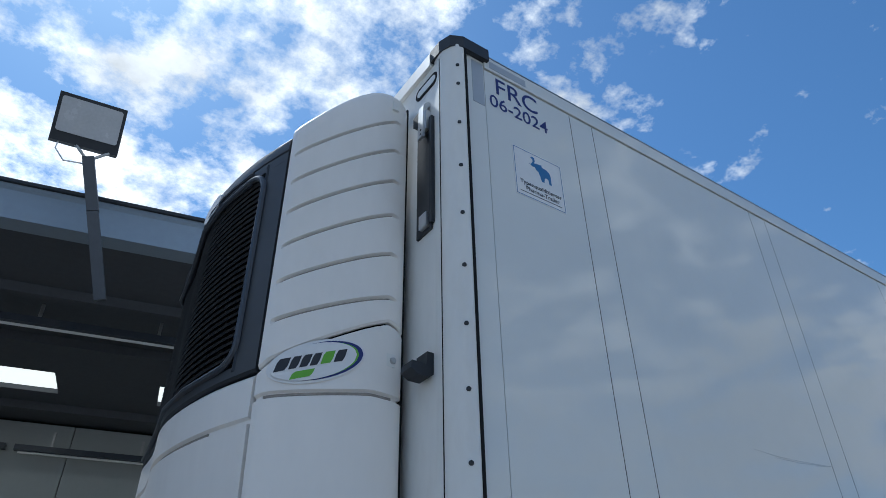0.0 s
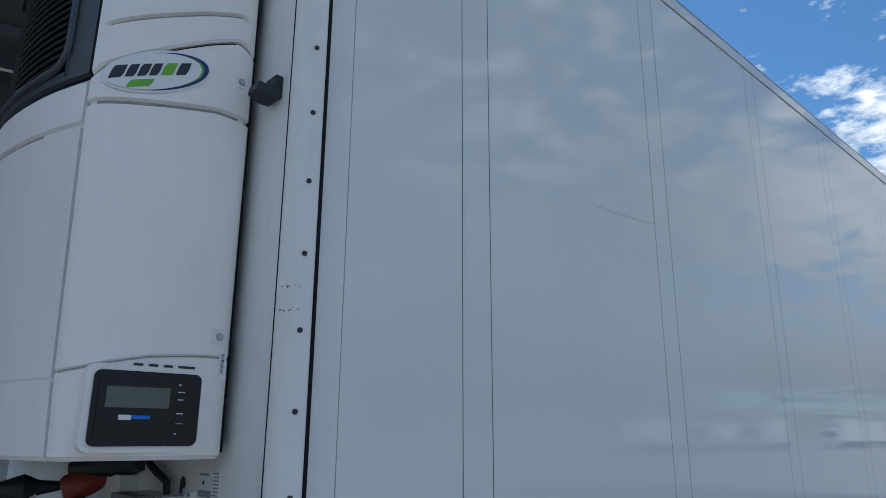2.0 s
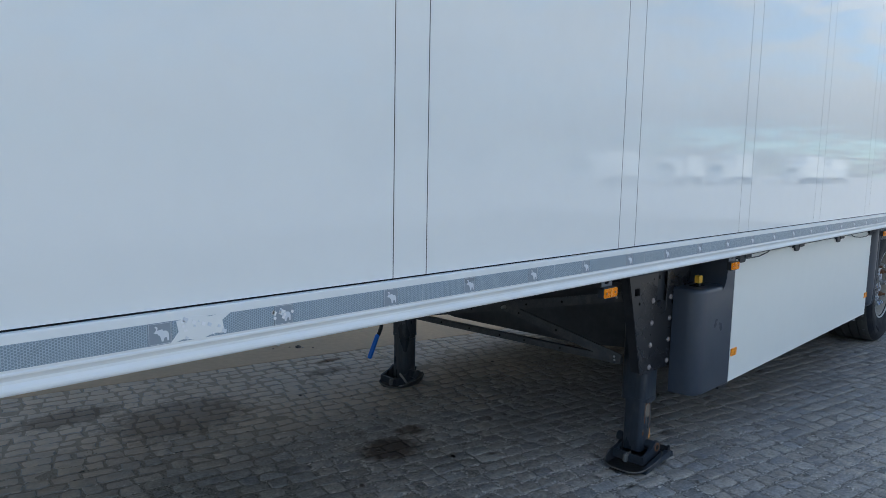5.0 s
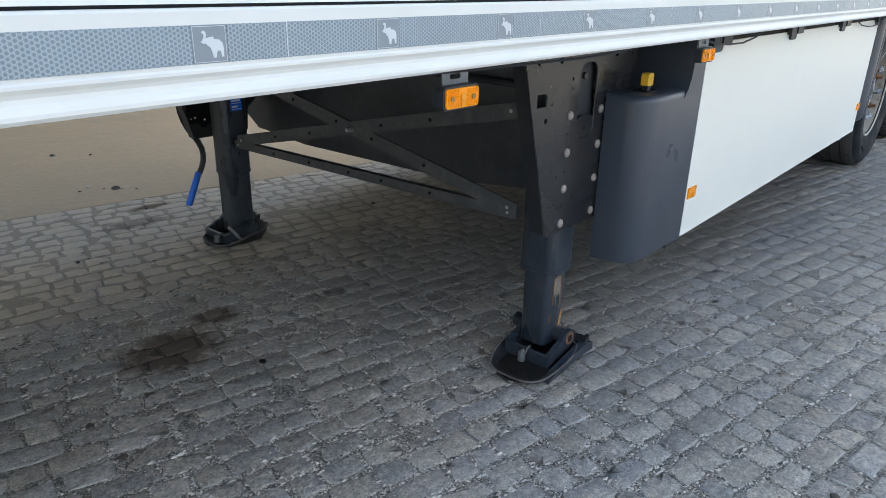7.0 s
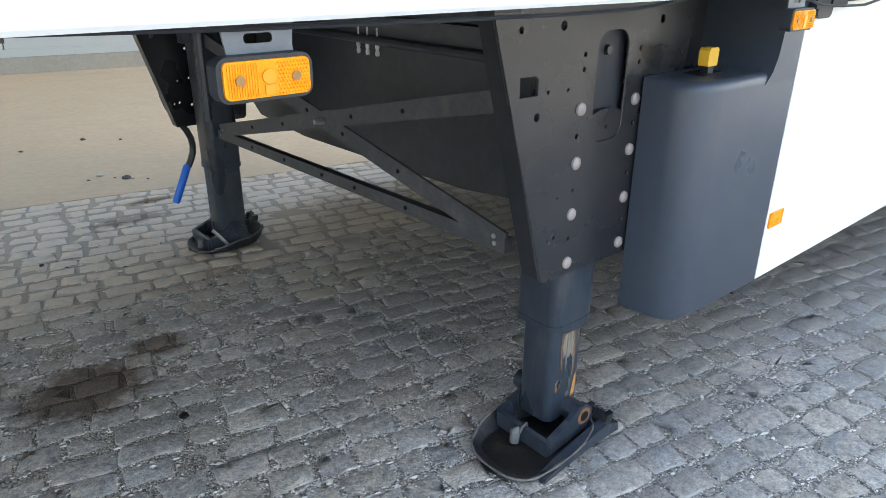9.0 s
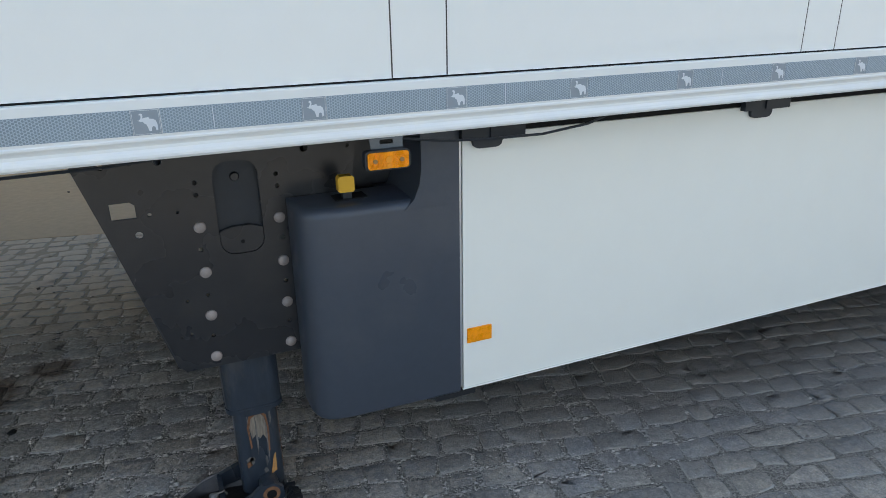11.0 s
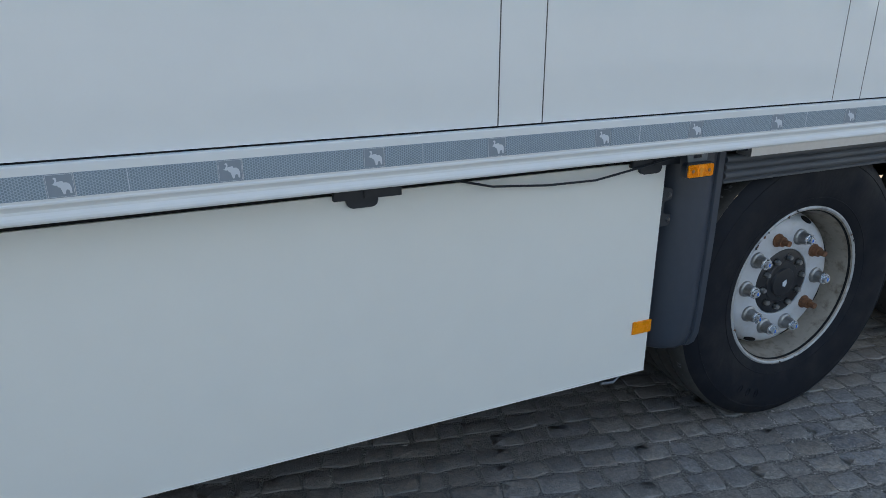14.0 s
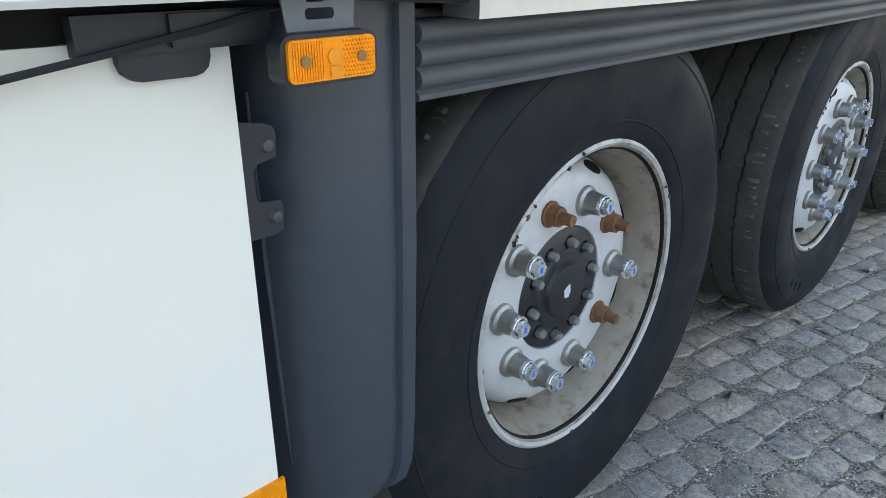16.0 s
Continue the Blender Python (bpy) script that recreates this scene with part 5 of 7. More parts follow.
part("cable", tube([(-0.02, 0.74, 1.63), (-0.03, 0.68, 1.61), (-0.03, 0.62, 1.59), (-0.02, 0.575, 1.568), (-0.02, 0.565, 1.53)], 0.011, 8), M["blackplastic"], trailer, "black cable", smooth=True)
lb = part("instruction_label", box(-0.002, 0.0, 0.284, 0.408, 1.538, 1.610), M["label"], trailer, "pale instruction label")
part("label_bar", box(-0.0028, -0.0015, 0.33, 0.406, 1.539, 1.556), M["greytape"], lb)
part("label_bar", box(-0.0028, -0.0015, 0.372, 0.382, 1.570, 1.580), M["print"], lb)
part("label_bar", box(-0.0028, -0.0015, 0.35, 0.40, 1.593, 1.599), M["greytape"], lb)
for k in range(7):
    part("label_bar", box(-0.0028, -0.0015, 0.29, 0.322 - 0.004 * (k % 3), 1.545 + 0.009 * k, 1.548 + 0.009 * k), M["greytape"], lb)
part("hook_mark", tube([(-0.004, 0.512, 1.540), (-0.004, 0.512, 1.572), (-0.004, 0.504, 1.582), (-0.004, 0.494, 1.575), (-0.004, 0.494, 1.560), (-0.004, 0.508, 1.556)], 0.004, 6), M["print"], trailer)
part("hinge_line", box(-0.012, 0.0, 0.42, 1.05, 1.262, 1.285), M["grime"], trailer, bevel=0.003)
for y in (0.56, 0.60, 0.64):
    part("stud", tube([(-0.06, y, 1.245), (-0.06, y, 1.275)], 0.004, 6), M["steel"], trailer)
# scrapes on the corner post
rng = random.Random(4)
for z in (2.05, 1.99):
    for j in range(5):
        yy = -0.006 + 0.009 * j + rng.uniform(-0.004, 0.004)
        xx = float(np.interp(yy, [-0.012, 0.004, 0.035, 0.06], [0.026, 0.010, -0.004, -0.006]))
        w = rng.uniform(0.004, 0.011)
        part("scrape", box(xx - 0.0012, xx + 0.006, yy, yy + w, z + rng.uniform(-0.004, 0.004), z + rng.uniform(0.004, 0.007)), M["black"], post)
for bow in (0.0045, -0.0035):
    pts = []
    for k in range(9):
        yy = -0.010 + 0.062 * k / 8
        xx = float(np.interp(yy, [-0.012, 0.004, 0.035, 0.06], [0.026, 0.010, -0.004, -0.006]))
        pts.append((xx - 0.0004, yy, 1.490 - 0.05 * (yy - 0.02) + bow * math.sin(math.pi * k / 8)))
    part("tear", tube(pts, [0.0004 + 0.0011 * math.sin(math.pi * k / 8) for k in range(9)], 6), M["black"], post, smooth=True)

# ---- underbody ----
for y in (0.70, WID - 0.78):
    bm = prism([(y, 0.70), (y + 0.08, 0.70), (y + 0.08, 0.72), (y + 0.045, 0.73), (y + 0.045, 1.07), (y + 0.08, 1.08), (y + 0.08, 1.1), (y, 1.1), (y, 1.08), (y + 0.035, 1.07), (y + 0.035, 0.73), (y, 0.72)], 4.03, 13.1, "x")
    part("chassis_neck", box(0.5, 3.99, y, y + 0.08, 1.075, 1.108), M["black"], trailer)
    part("chassis_beam", bm, M["black"], trailer, "black steel chassis beam")
for i in range(18):
    xc = 0.5 + 0.72 * i
    part("cross_member", box(xc, xc + 0.06, 0.14, WID - 0.14, 1.085, 1.105), M["black"], trailer)
part("pallet_box", prism([(0.46, 1.06), (0.46, 0.60), (0.54, 0.525), (0.9, 0.485), (1.9, 0.47), (2.3, 0.50), (2.42, 0.58), (2.42, 1.06)], 4.0, 6.9, "x"), M["under"], trailer, "black pallet box between the beams", bevel=0.02)
part("air_tank", tube([(5.2, 0.45, 0.72), (6.7, 0.45, 0.72)], 0.13, 20), M["black"], trailer, smooth=True)
for y in (1.322, 1.380, 1.436):
    dv = part("drain_valve", tube([(3.985, y, 0.900), (3.985, y, 0.892), (3.985, y, 0.886), (3.985, y, 0.878), (3.985, y, 0.868), (3.985, y, 0.858)], [0.006, 0.0085, 0.0085, 0.0055, 0.0085, 0.007], 10), M["label"], trailer, "small pale drain valve", smooth=True)
    part("pipe", tube([(3.985, y, 1.0), (3.985, y, 0.90)], 0.0035, 6), M["steel"], dv)
part("cross_beam", box(3.955, 3.985, 0.5, 2.2, 0.955, 0.99), M["under"], trailer, bevel=0.006)
part("cross_pipe", tube([(3.975, 0.5, 0.91), (3.975, 2.2, 0.91)], 0.014, 10), M["under"], trailer, smooth=True)
part("brace_nut", tube([(3.625, 1.15, 0.71), (3.66, 1.15, 0.71)], [0.008, 0.013], 6), M["steel"], trailer, "steel bolt where the braces cross")
part("airline", tube([(1.2, 0.9, 1.06), (3.0, 1.0, 1.05), (4.0, 0.95, 1.06)], 0.012, 6), M["blackplastic"], trailer)


def landing_leg(x, y, sgn, stand=None):
    """One leg; sgn 1 when its plate faces -y; stand is where its tubes stand if not under the plate's middle."""
    leg = new("landing_leg")
    leg.parent = trailer
    leg["label"] = "black telescopic landing leg on a hinged foot"
    yo = y - 0.09 * sgn
    outline = [(x - 0.335, 1.105), (x - 0.33, 1.07), (x - 0.165, 0.512), (x - 0.155, 0.50), (x + 0.15, 0.50), (x + 0.16, 0.51), (x + 0.17, 0.62), (x + 0.27, 0.70), (x + 0.33, 1.105)]
    bl = [(x - 0.079 + 0.002 * i, 0.529 + 0.116 * i) for i in range(4)] + [(x + 0.112 + 0.0013 * i, 0.530 + 0.1155 * i) for i in range(4)]
    holes = [[(x - 0.259, 0.919), (x - 0.206, 0.919), (x - 0.206, 0.950), (x - 0.216, 0.958), (x - 0.259, 0.958)]]
    holes.append(rounded(x + 0.022, 0.913, 0.053, 0.117, 0.035))
    for hx, hz, r in ((-0.207, 0.877, 0.009), (-0.178, 0.923, 0.005), (-0.117, 0.921, 0.004), (-0.071, 0.987, 0.006), (-0.071, 0.957, 0.006), (0.118, 0.987, 0.006), (0.118, 0.957, 0.006), (-0.143, 1.046, 0.010), (0.191, 1.044, 0.010),
                      (0.300, 1.04, 0.005), (-0.261, 1.044, 0.007), (-0.078, 0.820, 0.006), (0.118, 0.822, 0.006), (0.116, 0.705, 0.006), (0.114, 0.590, 0.006), (-0.077, 0.700, 0.005), (-0.127, 0.692, 0.004), (-0.079, 0.588, 0.006), (-0.130, 0.602, 0.005),
                      (-0.152, 0.598, 0.004)):
        holes.append(ring(x + hx, hz, r, 10))
    part("bracket_plate", plate(outline, holes, yo, yo + 0.008 * sgn), M["plate"], leg, "black drilled bracket plate", bevel=0.0)
    a, b = outline[1], outline[2]
    part("plate_flange", prism([(a[0], a[1] + 0.03), (a[0] - 0.006, a[1] + 0.03), (b[0] - 0.006, b[1]), (b[0], b[1])], yo + 0.002 * sgn, yo + 0.05 * sgn, "y"), M["black"], leg)
    part("slot_back", box(x - 0.04, x + 0.085, yo + 0.018 * sgn, yo + 0.026 * sgn, 0.77, 1.04), M["blackplastic"], leg)
    part("slot_lug", prism([p for p in rounded(x + 0.022, 0.913, 0.0515, 0.1155, 0.034) if p[1] < 0.86] + [(x + 0.0735, 0.857), (x + 0.045, 0.866), (x - 0.0, 0.866), (x - 0.0295, 0.857)], yo + 0.0025 * sgn, yo + 0.017 * sgn, "y"), M["plate"], leg)
    part("lug_hole", lathe([(0.0015 * sgn, 0.0), (0.0015 * sgn, 0.005), (0.003 * sgn, 0.005)], 10, (x + 0.022, yo, 0.826)), M["seal"], leg)
    for bx, bz in bl:
        part("bolt", lathe([(-0.009 * sgn, 0.0), (-0.008 * sgn, 0.008), (-0.004 * sgn, 0.0135), (0.002 * sgn, 0.015)], 14, (bx, yo, bz)), M["boltm"], leg, smooth=True)
    part("slot_bolt", lathe([(0.010 * sgn, 0.0), (0.010 * sgn, 0.009), (0.018 * sgn, 0.012)], 14, (x + 0.022, yo, 0.988)), M["plate"], leg, smooth=True)
    x, y = stand or (x, y)
    slim = 0.0 if sgn > 0 else 0.006
    part("outer_tube", prism(rounded(x, y, 0.075 - slim, 0.07 - slim, 0.03, 6), 0.335 + 4 * slim, 1.1, "z"), M["slate"], leg, smooth=True)
    part("inner_tube", prism(rounded(x, y, 0.06 + slim / 2, 0.055 + slim / 2, 0.024, 6), 0.05, 0.4, "z"), M["slate"], leg, "slate-black inner tube with worn paint", smooth=True)
    part("tube_collar", prism(rounded(x, y, 0.0765 - slim, 0.0715 - slim, 0.03, 6), 0.328 + 4 * slim, 0.342 + 4 * slim, "z"), M["slate"], leg, smooth=True)
    part("tube_lip", prism([(x - 0.045, 0.335), (x - 0.040, 0.322), (x - 0.03, 0.318), (x + 0.03, 0.318), (x + 0.040, 0.322), (x + 0.045, 0.335)], y - 0.0725 + slim, y + 0.0725 - slim, "y"), M["slate"], leg)
    if sgn > 0:
        lr = random.Random(3)
        yf = y - 0.0555
        for sx, sz, w, h, mm in ((-0.036, 0.165, 0.020, 0.008, "wornrim"), (-0.030, 0.158, 0.010, 0.016, "wornrim"), (-0.038, 0.150, 0.012, 0.012, "rust"), (0.012, 0.150, 0.006, 0.018, "wornrim"), (0.006, 0.118, 0.010, 0.009, "wornrim"),
                                 (-0.006, 0.24, 0.004, 0.07, "wornrim"), (0.022, 0.22, 0.003, 0.09, "wornrim"), (-0.026, 0.27, 0.003, 0.05, "wornrim"), (0.034, 0.30, 0.005, 0.04, "wornrim")):
            part("worn_mark", prism([(x + sx + lr.uniform(-0.3, 0.3) * w, sz - h), (x + sx + w, sz - h * 0.4), (x + sx + w * 0.8, sz + h * 0.6), (x + sx + w * 0.2, sz + h), (x + sx - w * 0.3, sz + h * 0.2)], yf - 0.0006, yf + 0.0008), M[mm], leg)
        arch = [(x - 0.024, 0.20), (x - 0.029, 0.27), (x - 0.021, 0.305), (x - 0.004, 0.314), (x + 0.016, 0.313), (x + 0.026, 0.30), (x + 0.030, 0.26), (x + 0.027, 0.18)]
        inner = [(x + 0.023, 0.182), (x + 0.025, 0.26), (x + 0.021, 0.296), (x + 0.012, 0.307), (x - 0.003, 0.307), (x - 0.016, 0.298), (x - 0.023, 0.265), (x - 0.020, 0.205)]
        part("worn_patch", prism([(x - 0.018, 0.232), (x - 0.022, 0.27), (x - 0.016, 0.298), (x - 0.003, 0.306), (x + 0.012, 0.306), (x + 0.020, 0.295), (x + 0.024, 0.26), (x + 0.021, 0.222), (x + 0.012, 0.24), (x + 0.004, 0.228), (x - 0.008, 0.242)], y - 0.0559, y - 0.0545), M["bare"], leg, "rubbed bare steel patch")
        part("worn_edge", prism(arch + inner, y - 0.0562, y - 0.0545), M["rust"], leg, "rust-brown worn paint line")
        # bare rusty edge of the tube
        edge = [(y - 0.036, 0.10), (y - 0.022, 0.105), (y - 0.016, 0.15), (y - 0.026, 0.19), (y - 0.020, 0.25), (y - 0.027, 0.30), (y - 0.021, 0.335), (y - 0.034, 0.335)]
        part("worn_edge", prism(edge, x + 0.0595, x + 0.0608, "x"), M["rust"], leg, "orange-brown rusty tube edge")
        part("worn_edge", prism([(x + 0.022, 0.10), (x + 0.039, 0.11), (x + 0.040, 0.17), (x + 0.034, 0.16)], y - 0.0561, y - 0.0540), M["rustlight"], leg, "orange rust streak")
    # hinged dish foot
    foot = bmesh.new()
    n = 36
    rings, rim = [], []
    fx, fy = (x - 0.100, y - 0.045) if sgn > 0 else (x - 0.020, y + 0.004)
    for rr, zz, up in ((0.0, 0.010, 0), (0.76, 0.009, 0), (0.88, 0.014, 0.45), (0.975, 0.020, 1), (1.0, 0.019, 1), (0.95, 0.008, 0.5), (0.84, 0.003, 0), (0.0, 0.002, 0)):
        if rr == 0:
            rings.append([foot.verts.new((fx, fy, zz))])
            continue
        rr2 = []
        for i in range(n):
            t = 2 * math.pi * i / n
            cx, cy = math.cos(t), math.sin(t)
            wob = noise.noise(Vector((cx * 2.2, cy * 2.2, x)))
            rough = noise.noise(Vector((cx * 7, cy * 7, x + 5)))
            px = math.copysign(abs(cx) ** 0.6, cx) * 0.160 * rr * (1 + 0.04 * wob)
            py = math.copysign(abs(cy) ** 0.65, cy) * 0.128 * rr * (1 + 0.05 * wob) * (1 - 0.14 * max(0.0, -cx) - 0.22 * max(0.0, cx))
            k = min(1.0, max(0.0, (cx + 0.75) / 1.1))
            lift = up * (0.004 * wob + 0.036 * k * k * (3 - 2 * k) + 0.012 * rough * k)
            p = (fx + px, fy + py, zz + lift)
            rr2.append(foot.verts.new(p))
            if rr == 1.0:
                rim.append(p)
        rings.append(rr2)
    for p, q in zip(rings, rings[1:]):
        for i in range(n):
            j = (i + 1) % n
            if len(p) == 1:
                foot.faces.new((p[0], q[i], q[j]))
            elif len(q) == 1:
                foot.faces.new((p[i], q[0], p[j]))
            else:
                foot.faces.new((p[i], q[i], q[j], p[j]))
    part("foot_dish", foot, M["footblack"], leg, "black pressed steel foot dish", smooth=True)
    part("foot_rim", tube(rim + rim[:1], [0.0034 + 0.0012 * math.sin(k * 2.7) for k in range(n + 1)], 6), M["wornrim"], leg, "bare worn rim of the foot", smooth=True)
    part("foot_dirt", prism([(fx - 0.055 + 0.115 * math.cos(k * 0.524), fy + 0.092 * math.sin(k * 0.524)) for k in range(12)], 0.009, 0.0125, "z"), M["sludge"], leg, "black oily dirt in the dish")
    fr = random.Random(8)
    for k in range(7):
        a = -0.75 + 0.25 * k
        ex, ey = fx + 0.172 * math.cos(a * 0.5), fy - sgn * 0.108 * math.sin(0.9 - a * 0.6)
        part("dented_edge", prism([(ex - 0.014, 0.03), (ex + 0.012, 0.036 + fr.uniform(0, 0.01)), (ex + 0.02, 0.062 + fr.uniform(-0.01, 0.02)), (ex - 0.004, 0.078), (ex - 0.018, 0.055)], ey - 0.007, ey + 0.007, "y"), M["footblack"], leg)
    part("side_flange", prism([(fx - 0.09, 0.012), (fx - 0.03, 0.032), (fx + 0.09, 0.056), (fx + 0.14, 0.064), (fx + 0.19, 0.052), (fx + 0.195, 0.024), (fx + 0.09, 0.026), (fx - 0.09, 0.004)], fy - sgn * 0.108 - 0.014, fy - sgn * 0.108 + 0.014, "y"), M["slate"], leg, "bent side flange of the foot", bevel=0.004)
    for s in (-0.108 * sgn, 0.062 * sgn):
        part("foot_cheek", prism([(x - 0.118, 0.016), (x - 0.02, 0.03), (x + 0.045, 0.04), (x + 0.045, 0.09), (x + 0.02, 0.112), (x - 0.012, 0.112), (x - 0.045, 0.085), (x - 0.118, 0.058)], y + s - 0.008, y + s + 0.008, "y"), M["slate"], leg, bevel=0.004)
    part("foot_bar", box(x - 0.126, x - 0.112, y - 0.025 * sgn - 0.088, y - 0.025 * sgn + 0.088, 0.014, 0.058), M["slate"], leg, bevel=0.005)
    part("axle_boss", tube([(x + 0.010, y - 0.112, 0.080), (x + 0.010, y + 0.112, 0.080)], 0.027, 16), M["slate"], leg, smooth=True)
    part("axle_end", tube([(x + 0.010, y - 0.113 * sgn, 0.080), (x + 0.010, y - 0.118 * sgn, 0.080)], 0.024, 16), M["rust"], leg)
    part("axle_hole", tube([(x + 0.010, y - 0.1182 * sgn, 0.080), (x + 0.010, y - 0.1195 * sgn, 0.080)], 0.014, 14), M["seal"], leg)
    part("spring", tube([(x - 0.130, y - 0.02, 0.056), (x - 0.142, y - 0.02, 0.050), (x - 0.144, y - 0.02, 0.018)], [0.004, 0.013, 0.013], 10), M["greyclear"], leg, "grey rubber-sleeved spring", smooth=True)
    part("spring_loop", tube([(x - 0.138, y - 0.032, 0.046), (x - 0.130, y - 0.032, 0.064), (x - 0.112, y - 0.030, 0.066), (x - 0.106, y - 0.026, 0.05)], 0.0035, 6), M["wornrim"], leg, smooth=True)
    return leg


landing_leg(3.81, 0.33, 1)
landing_leg(3.755, 2.19, -1, (3.702, 2.10))


def strap(p, q, w, th, name="brace"):
    p, q = Vector(p), Vector(q)
    d = (q - p).normalized()
    u = d.cross(Vector((1, 0, 0))).normalized() * (w / 2)
    t = Vector((th / 2, 0, 0))
    bm = bmesh.new()
    vs = [bm.verts.new(c + a * u + b * t) for c in (p, q) for a in (-1, 1) for b in (-1, 1)]
    for f in ((0, 1, 3, 2), (4, 6, 7, 5), (0, 4, 5, 1), (2, 3, 7, 6), (0, 2, 6, 4), (1, 5, 7, 3)):
        bm.faces.new([vs[i] for i in f])
    b = part(name, bm, M["brace"], trailer, "grey-black flat steel brace", bevel=0.003)
    for s in (0.0, 0.22, 0.38, 0.5, 0.66, 0.82, 1.0):
        c = p.lerp(q, 0.02 + 0.96 * s)
        part("brace_bolt", lathe([(0, 0.0), (0.0, 0.006), (0.006, 0.007)], 8, (0, 0, 0)), M["seal"] if 0 < s < 1 else M["steel"], b).matrix_basis = Matrix.Translation(c + Vector((-th / 2 - 0.003, 0, 0))) @ Matrix.Rotation(radians(-90), 4, "Z")
    return b


strap((3.655, 0.36, 0.56), (3.67, 2.14, 0.895), 0.05, 0.008)
strap((3.645, 0.36, 0.89), (3.675, 1.99, 0.527), 0.05, 0.008)
strap((3.665, 0.36, 0.55), (3.685, 2.02, 0.508), 0.036, 0.026, "cross_tube")
part("torque_shaft", tube([(3.652, 2.035, 1.05), (3.648, 2.035, 0.56)], 0.013, 10), M["grey"], trailer, smooth=True)
part("shaft_clamp", box(3.60, 3.75, 2.08, 2.13, 0.86, 0.92), M["grey"], trailer, bevel=0.006)
mk = part("maker_label", box(3.677, 3.737, 2.0305, 2.0345, 0.66, 0.755), M["blue"], trailer, "blue maker's label")
for z0, z1, x1 in ((0.728, 0.746, 3.730), (0.722, 0.7245, 3.733), (0.704, 0.712, 3.728), (0.694, 0.6965, 3.733), (0.676, 0.684, 3.715), (0.667, 0.6695, 3.733)):
    part("label_bar", box(3.682, x1, 2.0296, 2.0306, z0, z1), M["label"], mk)
crank = part("crank_handle", tube([(3.560, 2.30, 0.95), (3.562, 2.31, 0.80), (3.566, 2.32, 0.69), (3.574, 2.32, 0.63), (3.586, 2.32, 0.585), (3.604, 2.32, 0.545), (3.630, 2.32, 0.507), (3.652, 2.32, 0.472), (3.667, 2.32, 0.435), (3.671, 2.32, 0.40), (3.667, 2.32, 0.37), (3.654, 2.32, 0.338), (3.638, 2.32, 0.31)], 0.0145, 10), M["black"], trailer, "black crank with a blue grip", smooth=True)
part("grip", tube([(3.637, 2.32, 0.318), (3.632, 2.32, 0.31), (3.566, 2.325, 0.162), (3.562, 2.325, 0.154)], [0.013, 0.017, 0.017, 0.013], 10), M["blue"], crank, "blue plastic grip", smooth=True)
part("foot_scrap", prism([(3.585, 2.010), (3.628, 2.004), (3.634, 2.030), (3.600, 2.036)], 0.0135, 0.0155, "z"), M["label"], trailer, "pale scrap lying in the foot dish")
part("foot_stay", tube([(3.60, 2.03, 0.10), (3.63, 2.025, 0.06), (3.655, 2.02, 0.025)], 0.008, 6), M["steel"], trailer, "bare steel stay of the foot")

# pump cover box beside the leg
def moulded(outline, z0, z1, r):
    """An upright moulding with edges rounded off above and below; its last two corners stay square against the wall."""
    bm = bmesh.new()
    pts = [Vector(p) for p in outline]
    n = len(pts)
    inward = []
    for i, p in enumerate(pts):
        a, c = (p - pts[i - 1]).normalized(), (pts[(i + 1) % n] - p).normalized()
        t = (a + c).normalized()
        inward.append(Vector((-t.y, t.x)) if 0 < i < n - 1 else Vector((0.0, 0.0)))
    if sum(p.x * q.y - q.x * p.y for p, q in zip(pts, pts[1:] + pts[:1])) < 0:
        inward = [-v for v in inward]
    rows = [(r * 0.4 * (1 - math.sin(k * math.pi / 6)), z0 + r * 0.4 * (1 - math.cos(k * math.pi / 6))) for k in range(4)]
    rows += [(r * (1 - math.cos(k * math.pi / 12)), z1 - r * (1 - math.sin(k * math.pi / 12))) for k in range(7)]
    loops = [[bm.verts.new((*(p + v * o), z)) for p, v in zip(pts, inward)] for o, z in rows]
    for p, q in zip(loops, loops[1:]):
        for i in range(n):
            bm.faces.new((p[i], p[(i + 1) % n], q[(i + 1) % n], q[i]))
    bm.faces.new(loops[0][::-1])
    bm.faces.new(loops[-1])
    bmesh.ops.recalc_face_normals(bm, faces=bm.faces)
    return bm


pc = part("pump_cover", moulded([(3.945, 0.235), (3.945, 0.16), (3.949, 0.135), (3.959, 0.113), (3.975, 0.097), (3.997, 0.088), (4.03, 0.084), (4.10, 0.081), (4.22, 0.0795), (4.345, 0.078), (4.345, 0.235)], 0.352, 0.925, 0.024), M["grey"], trailer, "anthracite moulded plastic side box", smooth=True)
part("pump_column", prism([(4.232, 0.9), (4.20, 0.9), (4.225, 0.925), (4.24, 0.96), (4.246, 1.0), (4.246, 1.098), (4.345, 1.098), (4.345, 0.9)], 0.078, 0.34, "y"), M["grey"], pc, smooth=True)
part("pump_back", box(4.02, 4.246, 0.28, 0.34, 0.92, 1.09), M["black"], pc)
part("pump_slot", box(4.05, 4.13, 0.15, 0.2, 0.9255, 0.928), M["seal"], pc)
part("pump_lever", prism([(4.062, 0.944), (4.059, 0.948), (4.059, 0.978), (4.064, 0.984), (4.094, 0.984), (4.099, 0.979), (4.099, 0.948), (4.096, 0.944)], 0.15, 0.175, "y"), M["yellow"], trailer, "yellow valve lever", bevel=0.004)
part("lever_base", box(4.070, 4.092, 0.154, 0.172, 0.922, 0.946), M["blackplastic"], trailer)
part("cover_foot", box(4.28, 4.40, 0.10, 0.2, 0.325, 0.345), M["black"], trailer)
part("cover_strip", box(4.347, 4.352, 0.082, 0.12, 0.37, 1.06), M["alu"], trailer)

